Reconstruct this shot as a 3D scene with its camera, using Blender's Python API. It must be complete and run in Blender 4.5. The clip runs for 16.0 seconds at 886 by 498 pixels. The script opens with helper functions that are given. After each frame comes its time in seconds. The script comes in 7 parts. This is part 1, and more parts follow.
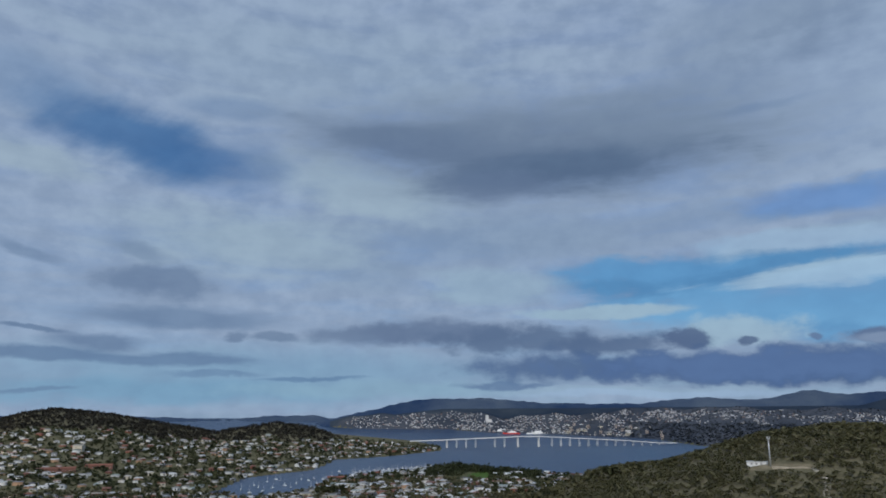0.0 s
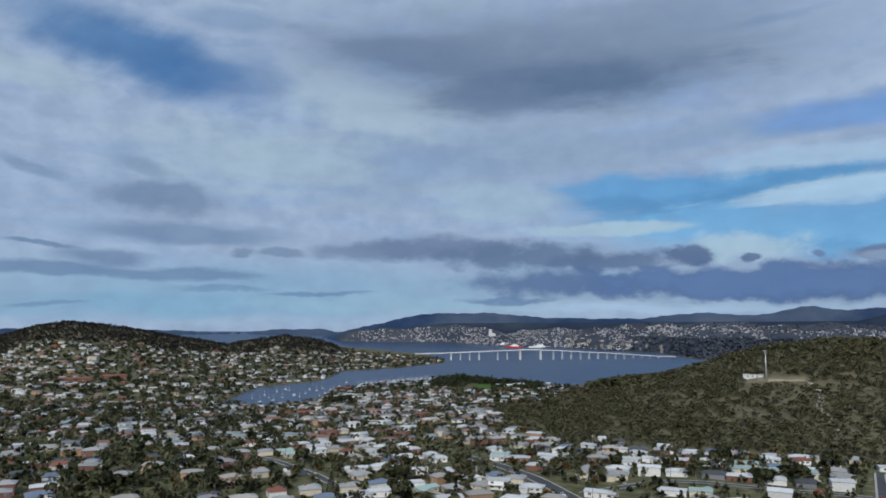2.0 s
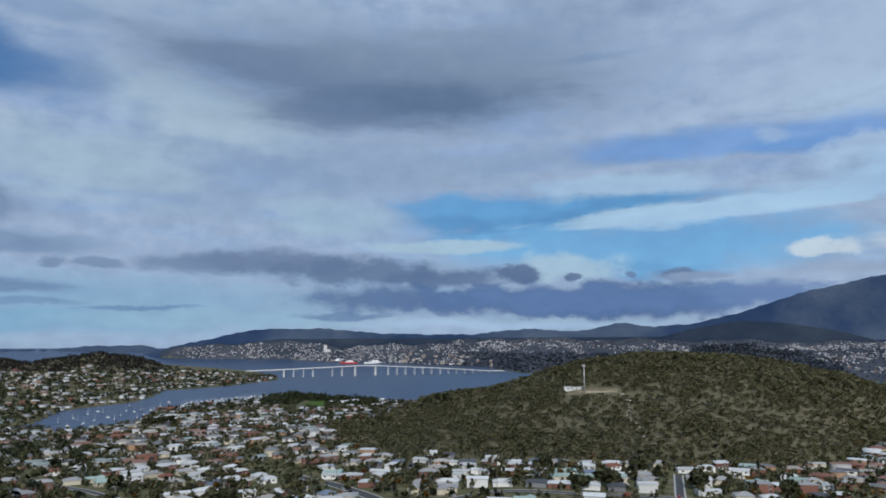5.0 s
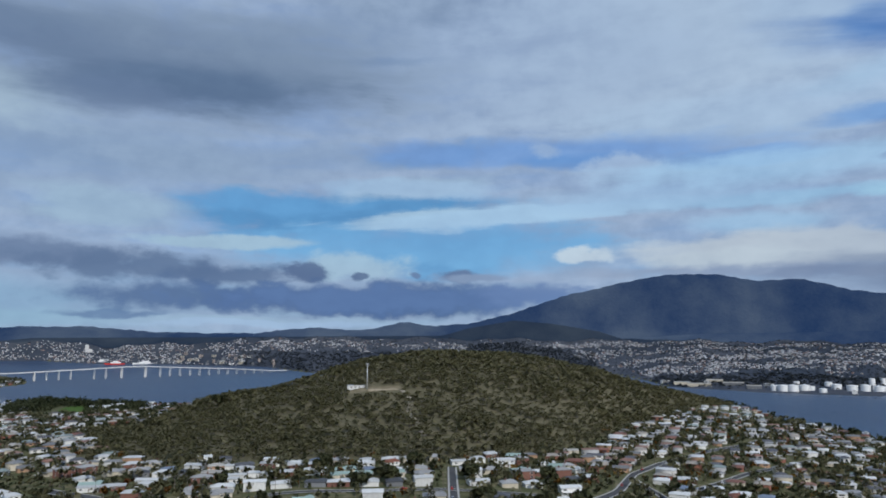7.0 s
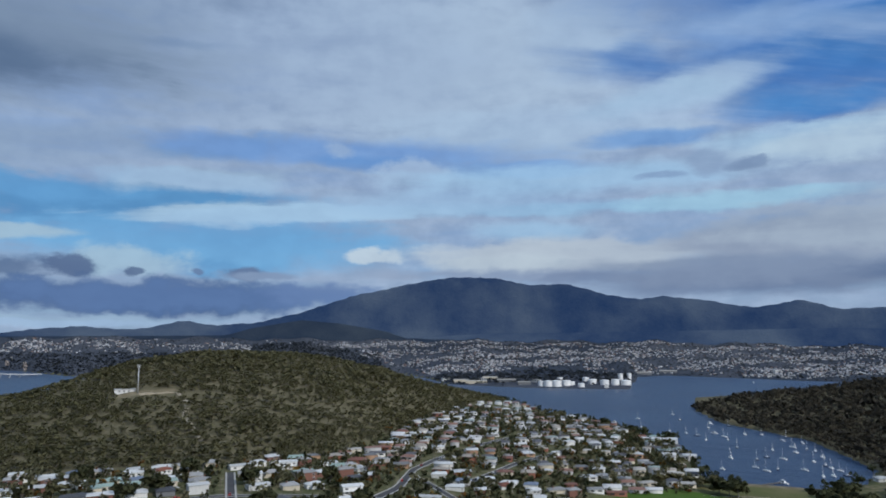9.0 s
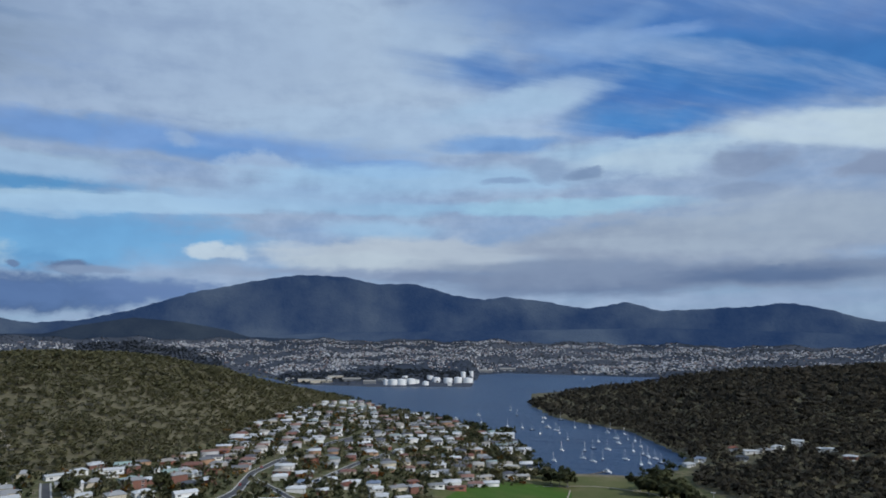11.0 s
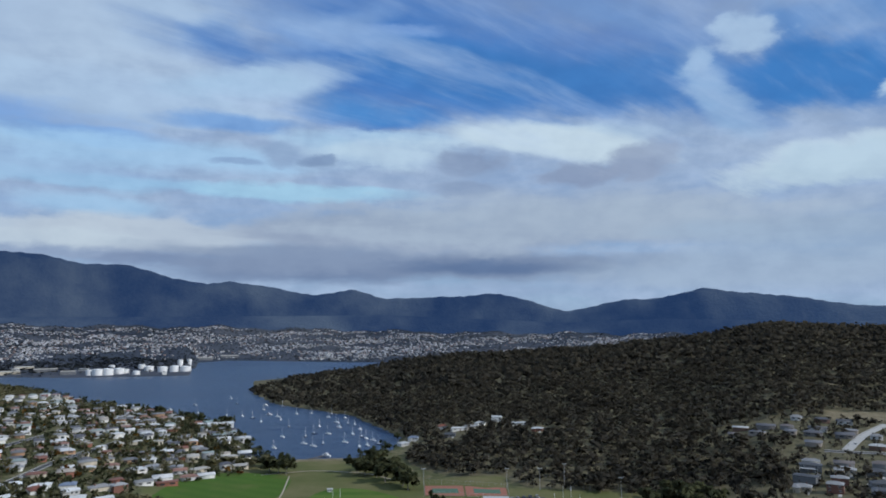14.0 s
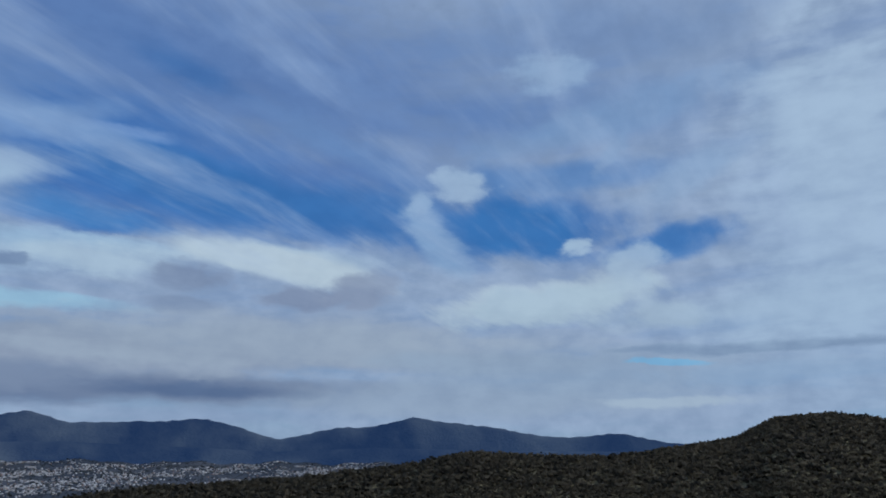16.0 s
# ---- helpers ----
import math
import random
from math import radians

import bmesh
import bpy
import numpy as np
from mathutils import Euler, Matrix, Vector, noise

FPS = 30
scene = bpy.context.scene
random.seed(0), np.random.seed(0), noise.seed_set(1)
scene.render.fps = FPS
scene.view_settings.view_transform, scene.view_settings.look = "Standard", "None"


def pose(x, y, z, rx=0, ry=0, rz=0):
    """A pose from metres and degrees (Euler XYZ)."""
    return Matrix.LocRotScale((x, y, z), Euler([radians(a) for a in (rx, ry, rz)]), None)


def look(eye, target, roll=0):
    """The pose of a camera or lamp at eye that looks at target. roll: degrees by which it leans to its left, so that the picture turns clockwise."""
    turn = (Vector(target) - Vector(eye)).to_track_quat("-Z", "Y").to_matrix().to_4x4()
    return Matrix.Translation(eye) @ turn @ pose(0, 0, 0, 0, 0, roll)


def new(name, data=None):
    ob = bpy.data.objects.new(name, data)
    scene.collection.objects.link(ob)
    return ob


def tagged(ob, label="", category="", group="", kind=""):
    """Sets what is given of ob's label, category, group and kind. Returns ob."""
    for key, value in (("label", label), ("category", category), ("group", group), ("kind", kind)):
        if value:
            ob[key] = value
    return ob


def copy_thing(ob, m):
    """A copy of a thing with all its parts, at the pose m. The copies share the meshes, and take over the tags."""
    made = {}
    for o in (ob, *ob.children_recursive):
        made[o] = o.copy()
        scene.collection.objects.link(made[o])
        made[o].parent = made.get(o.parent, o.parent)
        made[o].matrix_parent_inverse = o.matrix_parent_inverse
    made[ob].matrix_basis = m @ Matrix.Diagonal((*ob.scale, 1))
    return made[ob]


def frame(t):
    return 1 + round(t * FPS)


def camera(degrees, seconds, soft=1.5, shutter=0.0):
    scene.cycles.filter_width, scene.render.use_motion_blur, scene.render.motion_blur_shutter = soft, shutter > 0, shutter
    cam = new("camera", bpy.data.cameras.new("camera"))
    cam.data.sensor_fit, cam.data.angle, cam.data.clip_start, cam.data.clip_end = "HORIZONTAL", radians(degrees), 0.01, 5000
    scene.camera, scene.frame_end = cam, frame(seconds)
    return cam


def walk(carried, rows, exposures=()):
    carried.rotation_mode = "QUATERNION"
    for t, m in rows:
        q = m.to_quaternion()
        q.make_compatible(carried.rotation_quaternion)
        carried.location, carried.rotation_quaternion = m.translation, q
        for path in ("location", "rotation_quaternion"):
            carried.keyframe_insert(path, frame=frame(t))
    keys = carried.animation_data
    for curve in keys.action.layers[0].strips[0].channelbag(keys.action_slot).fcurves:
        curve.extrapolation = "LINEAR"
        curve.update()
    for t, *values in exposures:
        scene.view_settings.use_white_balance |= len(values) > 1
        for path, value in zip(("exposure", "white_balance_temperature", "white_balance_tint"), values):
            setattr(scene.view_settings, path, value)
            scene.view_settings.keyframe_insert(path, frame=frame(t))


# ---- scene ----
# The camera hangs still over the suburb and turns to the right.
EYE = 140.0
cam = camera(64.16, 16.0, 1.8)
PATH = [
    (0.0, pose(0, 0, EYE, 103.05, 0.00, 0.00)),
    (0.5, pose(0, 0, EYE, 102.74, -0.06, 0.07)),
    (1.0, pose(0, 0, EYE, 100.35, -0.13, 0.18)),
    (1.5, pose(0, 0, EYE, 97.40, -0.18, 0.27)),
    (2.0, pose(0, 0, EYE, 96.29, -0.18, 0.34)),
    (2.5, pose(0, 0, EYE, 96.42, -0.18, 0.20)),
    (3.0, pose(0, 0, EYE, 97.21, -0.20, 0.08)),
    (5.5, pose(0, 0, EYE, 97.51, -0.02, -17.39)),
    (6.0, pose(0, 0, EYE, 97.51, 0.00, -21.61)),
    (6.5, pose(0, 0, EYE, 97.50, 0.08, -25.76)),
    (7.0, pose(0, 0, EYE, 97.49, 0.05, -29.99)),
    (7.5, pose(0, 0, EYE, 97.49, 0.08, -34.25)),
    (8.0, pose(0, 0, EYE, 97.49, 0.10, -38.48)),
    (8.5, pose(0, 0, EYE, 97.48, 0.13, -42.74)),
    (9.0, pose(0, 0, EYE, 97.45, 0.13, -46.96)),
    (11.5, pose(0, 0, EYE, 97.30, 0.01, -62.44)),
    (12.0, pose(0, 0, EYE, 97.25, -0.06, -66.11)),
    (12.5, pose(0, 0, EYE, 97.20, -0.01, -69.85)),
    (13.0, pose(0, 0, EYE, 97.17, -0.10, -73.60)),
    (13.5, pose(0, 0, EYE, 97.14, -0.07, -77.34)),
    (14.0, pose(0, 0, EYE, 96.25, -0.06, -81.03)),
    (14.5, pose(0, 0, EYE, 94.49, -0.07, -84.75)),
    (15.0, pose(0, 0, EYE, 96.79, -0.02, -88.89)),
    (15.5, pose(0, 0, EYE, 101.41, -0.07, -93.19)),
    (16.0, pose(0, 0, EYE, 106.35, -0.18, -103.60)),
]
walk(cam, PATH, [(0.0, -0.16, 6200, 10), (0.6, -0.12, 6200, 10), (1.5, 0.0, 6250, 10), (2.5, 0.08, 6250, 10), (6.0, 0.06, 6180, 10), (8.5, 0.0, 6120, 10), (11.0, 0.0, 6100, 10), (13.5, 0.05, 6080, 10), (14.8, 0.22, 6080, 10), (15.3, 0.2, 6050, 10), (16.0, -0.16, 5950, 10)])

# ---- world and sun ----
SUN_AZ, SUN_EL = 188.0, 34.0     # degrees, azimuth to the right of the first view
world = bpy.data.worlds.new("sky")
scene.world = world
world.use_nodes = True
WT = world.node_tree
WT.nodes.clear()
scene.view_settings.exposure = 0.0


def wnode(kind, **settings):
    n = WT.nodes.new(kind)
    for key, value in settings.items():
        if key == "op":
            n.operation = value
        elif key == "mode":
            n.blend_type = value
    return n


def wmath(op, a, b=None, c=None):
    n = wnode("ShaderNodeMath", op=op)
    for i, v in enumerate((a, b, c)):
        if v is None:
            continue
        if isinstance(v, (int, float)):
            n.inputs[i].default_value = v
        else:
            WT.links.new(v, n.inputs[i])
    return n.outputs[0]


nishita = wnode("ShaderNodeTexSky")
nishita.sky_type = "NISHITA"
nishita.sun_disc = False
nishita.sun_elevation = radians(SUN_EL)
nishita.sun_rotation = radians(SUN_AZ)
nishita.altitude = 140
nishita.air_density, nishita.dust_density, nishita.ozone_density = 1.0, 0.6, 1.5

sun = new("sun", bpy.data.lights.new("sun", "SUN"))
sun.data.energy, sun.data.angle, sun.data.color = 2.75, radians(3.0), (1.0, 0.95, 0.88)
s_az, s_el = radians(SUN_AZ), radians(SUN_EL)
sun.matrix_world = look((0, 0, 0), (-math.sin(s_az) * math.cos(s_el), -math.cos(s_az) * math.cos(s_el), -math.sin(s_el)))
sun.location = (0, -800, 700)


# ---- cloud cover: veils, gaps, heaps and banks over the azimuth and the elevation ----
tc = wnode("ShaderNodeTexCoord")
sep = wnode("ShaderNodeSeparateXYZ")
WT.links.new(tc.outputs["Generated"], sep.inputs[0])
dx, dy, dz = sep.outputs
azd = wmath("MULTIPLY", wmath("ARCTAN2", dx, dy), 180 / math.pi)
eld = wmath("MULTIPLY", wmath("ARCSINE", dz), 180 / math.pi)


def wcomb(x, y, z=0.0):
    n = wnode("ShaderNodeCombineXYZ")
    for i, v in enumerate((x, y, z)):
        if isinstance(v, (int, float)):
            n.inputs[i].default_value = v
        else:
            WT.links.new(v, n.inputs[i])
    return n.outputs[0]


def wnoise(vec, scale, detail, rough, distort=0.0, out="Fac"):
    n = wnode("ShaderNodeTexNoise")
    n.inputs["Scale"].default_value, n.inputs["Detail"].default_value = scale, detail
    n.inputs["Roughness"].default_value, n.inputs["Distortion"].default_value = rough, distort
    WT.links.new(vec, n.inputs["Vector"])
    return n.outputs[out]


def wrange(x, a, b, c=0.0, d=1.0):
    n = wnode("ShaderNodeMapRange")
    n.interpolation_type = "SMOOTHSTEP"
    for i, v in enumerate((a, b, c, d)):
        n.inputs[i + 1].default_value = v
    WT.links.new(x, n.inputs[0])
    return n.outputs[0]


def wmix(fac, a, b, mode="MIX"):
    n = wnode("ShaderNodeMix")
    n.data_type, n.blend_type = "RGBA", mode
    for socket, v in ((n.inputs[0], fac), (n.inputs[6], a), (n.inputs[7], b)):
        if isinstance(v, (int, float)):
            socket.default_value = v
        elif isinstance(v, tuple):
            socket.default_value = (*v, 1)
        else:
            WT.links.new(v, socket)
    return n.outputs[2]


# cirrus in a flat layer high above, drawn out along one wind; low layers and heaps as they stand over the horizon
up = wmath("ADD", wmath("MAXIMUM", dz, 0.0), 0.12)
px, py = wmath("DIVIDE", dx, up), wmath("DIVIDE", dy, up)
wind = radians(132)
wind_u = wmath("ADD", wmath("MULTIPLY", px, math.sin(wind)), wmath("MULTIPLY", py, math.cos(wind)))
wind_v = wmath("SUBTRACT", wmath("MULTIPLY", px, math.cos(wind)), wmath("MULTIPLY", py, math.sin(wind)))
streak = wnoise(wcomb(wmath("MULTIPLY", wind_u, 0.6), wmath("MULTIPLY", wind_v, 1.9)), 1.7, 6, 0.55, 0.3)
layers = wnoise(wcomb(wmath("MULTIPLY", azd, 0.085), wmath("MULTIPLY", eld, 0.42)), 1.0, 7, 0.56, 0.25)
heaps = wnoise(wcomb(wmath("MULTIPLY", azd, 0.42), wmath("MULTIPLY", eld, 0.62)), 1.0, 6, 0.52)
thin = wnoise(wcomb(wmath("MULTIPLY", wind_u, 0.8), wmath("MULTIPLY", wind_v, 3.4)), 1.7, 5, 0.55, 0.3)


def ruffled(noise_out, fine, k):
    """Noise about zero, k wide, with a little of a finer one in it."""
    return wmath("MULTIPLY_ADD", wmath("ADD", wmath("MULTIPLY", noise_out, 0.72), wmath("MULTIPLY", fine, 0.28)), k, -0.5 * k)


FLUFF = {"w": ruffled(streak, thin, 1.9), "s": ruffled(layers, heaps, 1.5), "c": ruffled(heaps, layers, 1.7)}
bent = wnode("ShaderNodeVectorMath", op="MULTIPLY_ADD")
WT.links.new(wnoise(wcomb(wmath("MULTIPLY", azd, 0.14), wmath("MULTIPLY", eld, 0.32)), 1.0, 6, 0.6, 0.0, "Color"), bent.inputs[0])
bent.inputs[1].default_value = (4.4, 1.8, 0.0)
bent.inputs[2].default_value = (-2.2, -0.9, 0.0)
place_n = wnode("ShaderNodeVectorMath", op="ADD")
WT.links.new(wcomb(azd, eld), place_n.inputs[0])
WT.links.new(bent.outputs[0], place_n.inputs[1])
SKY_AT = place_n.outputs[0]
# clear air, from the sky model, behind a thin grey veil
blue = wmix(1.0, nishita.outputs[0], (0.040, 0.075, 0.112), "MULTIPLY")
veil = wmix(wrange(layers, 0.2, 0.6, 0.75, 1.0), blue, wmix(wrange(heaps, 0.3, 0.7), (0.290, 0.378, 0.515), (0.335, 0.425, 0.565)))
folds = wmix(wrange(wmath("MULTIPLY_ADD", layers, 0.5, wmath("MULTIPLY", heaps, 0.5)), 0.35, 0.65), (0.935, 0.94, 0.955), (1.065, 1.06, 1.045))
CLOUDS = []


def cloud(az, el, w, h, lean, colour, amount, soft, kind):
    """One cloud, bank or gap about a direction: half its width and height in degrees, and how soft its rim is."""
    CLOUDS.append((az, el, w, h, lean, colour, amount, soft, kind))


def cloud_group():
    """Lays one cloud over what lies behind it; its place, size, rim and colour are inputs."""
    tree = bpy.data.node_groups.new("cloud", "ShaderNodeTree")
    face = tree.interface
    for kind, names in (("NodeSocketColor", "Behind Colour"), ("NodeSocketVector", "At Location Rotation Scale"), ("NodeSocketFloat", "Fluff Low High Amount")):
        for name in names.split():
            face.new_socket(name=name, in_out="INPUT", socket_type=kind)
    face.new_socket(name="Result", in_out="OUTPUT", socket_type="NodeSocketColor")
    inn, out = tree.nodes.new("NodeGroupInput"), tree.nodes.new("NodeGroupOutput")
    m, g, add, ring, rim, mul, mul2, mx = [tree.nodes.new("ShaderNode" + k) for k in ("Mapping", "TexGradient", "Math", "MapRange", "MapRange", "Math", "Math", "Mix")]
    m.vector_type, g.gradient_type, mx.data_type = "TEXTURE", "SPHERICAL", "RGBA"
    mul.operation = mul2.operation = "MULTIPLY"
    ring.interpolation_type = rim.interpolation_type = "SMOOTHSTEP"
    rim.inputs[2].default_value = 0.14
    s = inn.outputs
    for a, b in ((s["At"], m.inputs["Vector"]), (s["Location"], m.inputs["Location"]), (s["Rotation"], m.inputs["Rotation"]), (s["Scale"], m.inputs["Scale"]),
                 (m.outputs[0], g.inputs[0]), (g.outputs["Fac"], add.inputs[0]), (s["Fluff"], add.inputs[1]), (add.outputs[0], ring.inputs[0]),
                 (s["Low"], ring.inputs[1]), (s["High"], ring.inputs[2]), (g.outputs["Fac"], rim.inputs[0]), (ring.outputs[0], mul.inputs[0]),
                 (rim.outputs[0], mul.inputs[1]), (mul.outputs[0], mul2.inputs[0]), (s["Amount"], mul2.inputs[1]), (mul2.outputs[0], mx.inputs[0]),
                 (s["Behind"], mx.inputs[6]), (s["Colour"], mx.inputs[7]), (mx.outputs[2], out.inputs[0])):
        tree.links.new(a, b)
    return tree


CLOUD = cloud_group()


def laid_over(tone, az, el, w, h, lean, colour, amount, soft, kind):
    n = wnode("ShaderNodeGroup")
    n.node_tree = CLOUD
    n.inputs["Colour"].default_value = (*colour, 1)
    n.inputs["Location"].default_value, n.inputs["Rotation"].default_value, n.inputs["Scale"].default_value = (az, el, 0), (0, 0, radians(lean)), (w, h, 1)
    lo = 0.28 - 0.27 * soft
    n.inputs["Low"].default_value, n.inputs["High"].default_value, n.inputs["Amount"].default_value = lo, lo + 0.22 + 0.6 * soft, amount
    for name, src in (("Behind", tone), ("At", SKY_AT), ("Fluff", FLUFF[kind])):
        WT.links.new(src, n.inputs[name])
    return n.outputs[0]


# the broad veil
cloud(-11.1, 27.0, 28.9, 5.25, 0, (0.309, 0.407, 0.518), 0.5, 1, "s")
cloud(-32.5, 22.9, 6.6, 2.91, 0, (0.185, 0.285, 0.451), 0.6, 0.8, "s")
cloud(28.4, 26.1, 15.7, 6.52, 0, (0.202, 0.276, 0.388), 0.6, 1, "s")
cloud(3.1, 13.8, 24.8, 3.54, 0, (0.237, 0.329, 0.461), 0.7, 0.9, "s")
cloud(-6.7, 11.2, 8.5, 2.46, 0, (0.248, 0.342, 0.473), 0.6, 0.9, "s")
cloud(21.1, 14.8, 12.8, 1.72, 0, (0.248, 0.338, 0.473), 0.6, 0.9, "s")
cloud(-6.9, 17.8, 12.4, 3.50, -8, (0.349, 0.455, 0.548), 0.85, 0.8, "s")
cloud(-16.2, 13.0, 14.7, 4.09, 0, (0.344, 0.455, 0.548), 0.75, 0.9, "s")
cloud(-31.9, 17.7, 6.5, 1.80, -8, (0.344, 0.444, 0.536), 0.8, 0.6, "s")
cloud(40.6, 22.0, 33.4, 7.06, 0, (0.320, 0.415, 0.558), 0.6, 1, "s")
cloud(36.1, 24.1, 14.3, 4.49, 0, (0.269, 0.354, 0.504), 0.5, 1, "s")
cloud(50.2, 21.8, 23.8, 9.95, 0, (0.393, 0.497, 0.622), 0.9, 0.8, "s")
cloud(38.3, 22.5, 17.9, 7.19, 0, (0.317, 0.413, 0.558), 0.6, 1, "s")
cloud(57.1, 16.8, 15.5, 2.59, 0, (0.368, 0.479, 0.629), 0.75, 0.8, "s")
cloud(59.2, 24.0, 7.3, 5.16, 0, (0.349, 0.461, 0.607), 0.8, 0.9, "s")
cloud(52.9, 16.4, 16.5, 3.03, 0, (0.378, 0.496, 0.633), 0.8, 0.8, "s")
cloud(74.8, 26.3, 30.9, 7.54, -8, (0.137, 0.253, 0.493), 0.7, 1, "w")
cloud(115.2, 26.6, 20.4, 3.68, 0, (0.180, 0.285, 0.487), 0.75, 0.9, "w")
cloud(134.3, 15.9, 10.5, 19.26, 0, (0.359, 0.473, 0.616), 0.9, 0.9, "s")
cloud(77.5, 30.5, 23.4, 3.60, -12, (0.148, 0.241, 0.457), 0.75, 0.9, "w")
cloud(124.3, 31.6, 9.2, 3.71, 0, (0.190, 0.284, 0.457), 0.6, 0.9, "s")
cloud(85.3, 29.8, 44.1, 12.05, -6, (0.112, 0.206, 0.429), 0.85, 1, "s")
cloud(114.7, 32.8, 20.0, 5.76, 0, (0.170, 0.266, 0.463), 0.7, 1, "s")
cloud(135.5, 21.7, 8.4, 11.91, 0, (0.411, 0.529, 0.659), 0.8, 1, "s")
# blue gaps in it
cloud(-24.9, 20.1, 11.8, 3.81, -14, (0.072, 0.177, 0.369), 0.9, 0.8, "w")
cloud(-20.6, 19.0, 6.2, 2.96, -8, (0.069, 0.168, 0.359), 0.8, 0.9, "s")
cloud(-15.7, 19.0, 4.2, 2.70, 0, (0.097, 0.190, 0.379), 0.6, 1, "s")
cloud(-17.4, 23.2, 5.6, 1.31, 0, (0.146, 0.237, 0.409), 0.5, 0.9, "s")
cloud(29.1, 15.1, 7.4, 1.24, 8, (0.158, 0.276, 0.473), 0.8, 0.8, "s")
cloud(25.2, 22.3, 6.3, 0.63, 0, (0.176, 0.264, 0.409), 0.5, 0.8, "s")
cloud(21.6, 10.1, 19.2, 3.42, 2, (0.110, 0.280, 0.507), 1, 0.35, "s")
cloud(29.2, 6.7, 8.1, 2.75, 0, (0.130, 0.315, 0.548), 1, 0.55, "s")
cloud(-14.7, 2.8, 32.8, 3.32, 0, (0.230, 0.381, 0.530), 0.8, 0.9, "s")
cloud(-22.7, 1.7, 23.4, 1.38, 0, (0.195, 0.362, 0.518), 0.7, 0.9, "s")
cloud(40.3, 15.1, 24.1, 1.75, 0, (0.159, 0.308, 0.602), 0.8, 0.7, "s")
cloud(41.6, 14.2, 8.7, 1.01, 0, (0.136, 0.282, 0.558), 0.75, 0.6, "s")
cloud(52.6, 13.9, 11.0, 1.25, 0, (0.165, 0.322, 0.602), 0.7, 0.7, "s")
cloud(27.5, 15.3, 5.8, 1.25, 0, (0.177, 0.304, 0.558), 0.6, 0.8, "s")
cloud(28.8, 7.5, 23.7, 2.98, 0, (0.177, 0.394, 0.634), 0.95, 0.65, "s")
cloud(15.9, 11.1, 11.9, 1.53, 0, (0.131, 0.326, 0.576), 0.95, 0.45, "s")
cloud(76.1, 20.0, 11.9, 7.08, 0, (0.061, 0.171, 0.436), 0.9, 0.8, "w")
cloud(62.7, 22.3, 4.1, 1.91, 0, (0.101, 0.231, 0.498), 0.6, 0.9, "w")
cloud(76.9, 16.4, 8.3, 1.68, 6, (0.054, 0.165, 0.441), 0.85, 0.7, "w")
cloud(65.1, 15.8, 8.6, 0.99, 0, (0.120, 0.283, 0.583), 0.7, 0.7, "w")
cloud(54.7, 10.5, 18.9, 0.91, 0, (0.295, 0.491, 0.670), 0.8, 0.7, "s")
cloud(83.0, 20.8, 31.5, 6.41, -4, (0.054, 0.169, 0.441), 0.9, 0.9, "w")
cloud(88.1, 19.0, 13.3, 2.40, -4, (0.039, 0.148, 0.425), 0.85, 0.7, "w")
cloud(75.3, 16.6, 9.2, 1.57, -4, (0.074, 0.228, 0.532), 0.85, 0.7, "w")
cloud(69.2, 10.5, 15.0, 0.92, 0, (0.291, 0.490, 0.667), 0.8, 0.7, "s")
cloud(107.6, 17.9, 8.0, 2.97, 0, (0.060, 0.190, 0.481), 0.9, 0.7, "w")
cloud(87.8, 19.3, 22.0, 4.31, -8, (0.077, 0.217, 0.503), 0.8, 0.9, "w")
cloud(75.3, 16.9, 11.2, 1.87, -6, (0.074, 0.228, 0.514), 0.8, 0.8, "w")
cloud(69.6, 10.5, 12.7, 1.02, 0, (0.342, 0.539, 0.667), 0.8, 0.6, "s")
cloud(89.1, 18.7, 12.5, 2.51, -10, (0.064, 0.185, 0.465), 0.85, 0.7, "w")
cloud(110.2, 18.2, 12.9, 3.48, 0, (0.054, 0.176, 0.454), 0.9, 0.7, "w")
cloud(121.5, 16.3, 7.5, 1.37, 10, (0.064, 0.185, 0.465), 0.85, 0.7, "w")
cloud(82.2, 28.5, 9.0, 2.21, -15, (0.057, 0.161, 0.396), 0.75, 0.8, "w")
cloud(87.7, 19.7, 18.0, 3.40, -12, (0.047, 0.168, 0.423), 0.9, 0.8, "w")
cloud(109.1, 17.9, 9.2, 3.88, 0, (0.047, 0.185, 0.452), 0.95, 0.6, "w")
cloud(122.7, 16.2, 6.3, 1.88, 10, (0.072, 0.206, 0.475), 0.9, 0.7, "w")
cloud(114.0, 21.8, 15.3, 2.08, 0, (0.095, 0.229, 0.487), 0.75, 0.8, "w")
cloud(97.1, 19.0, 30.6, 3.87, -6, (0.057, 0.181, 0.440), 0.75, 0.8, "w")
cloud(30.2, 8.4, 18.3, 2.12, 0, (0.159, 0.364, 0.608), 0.8, 0.6, "s")
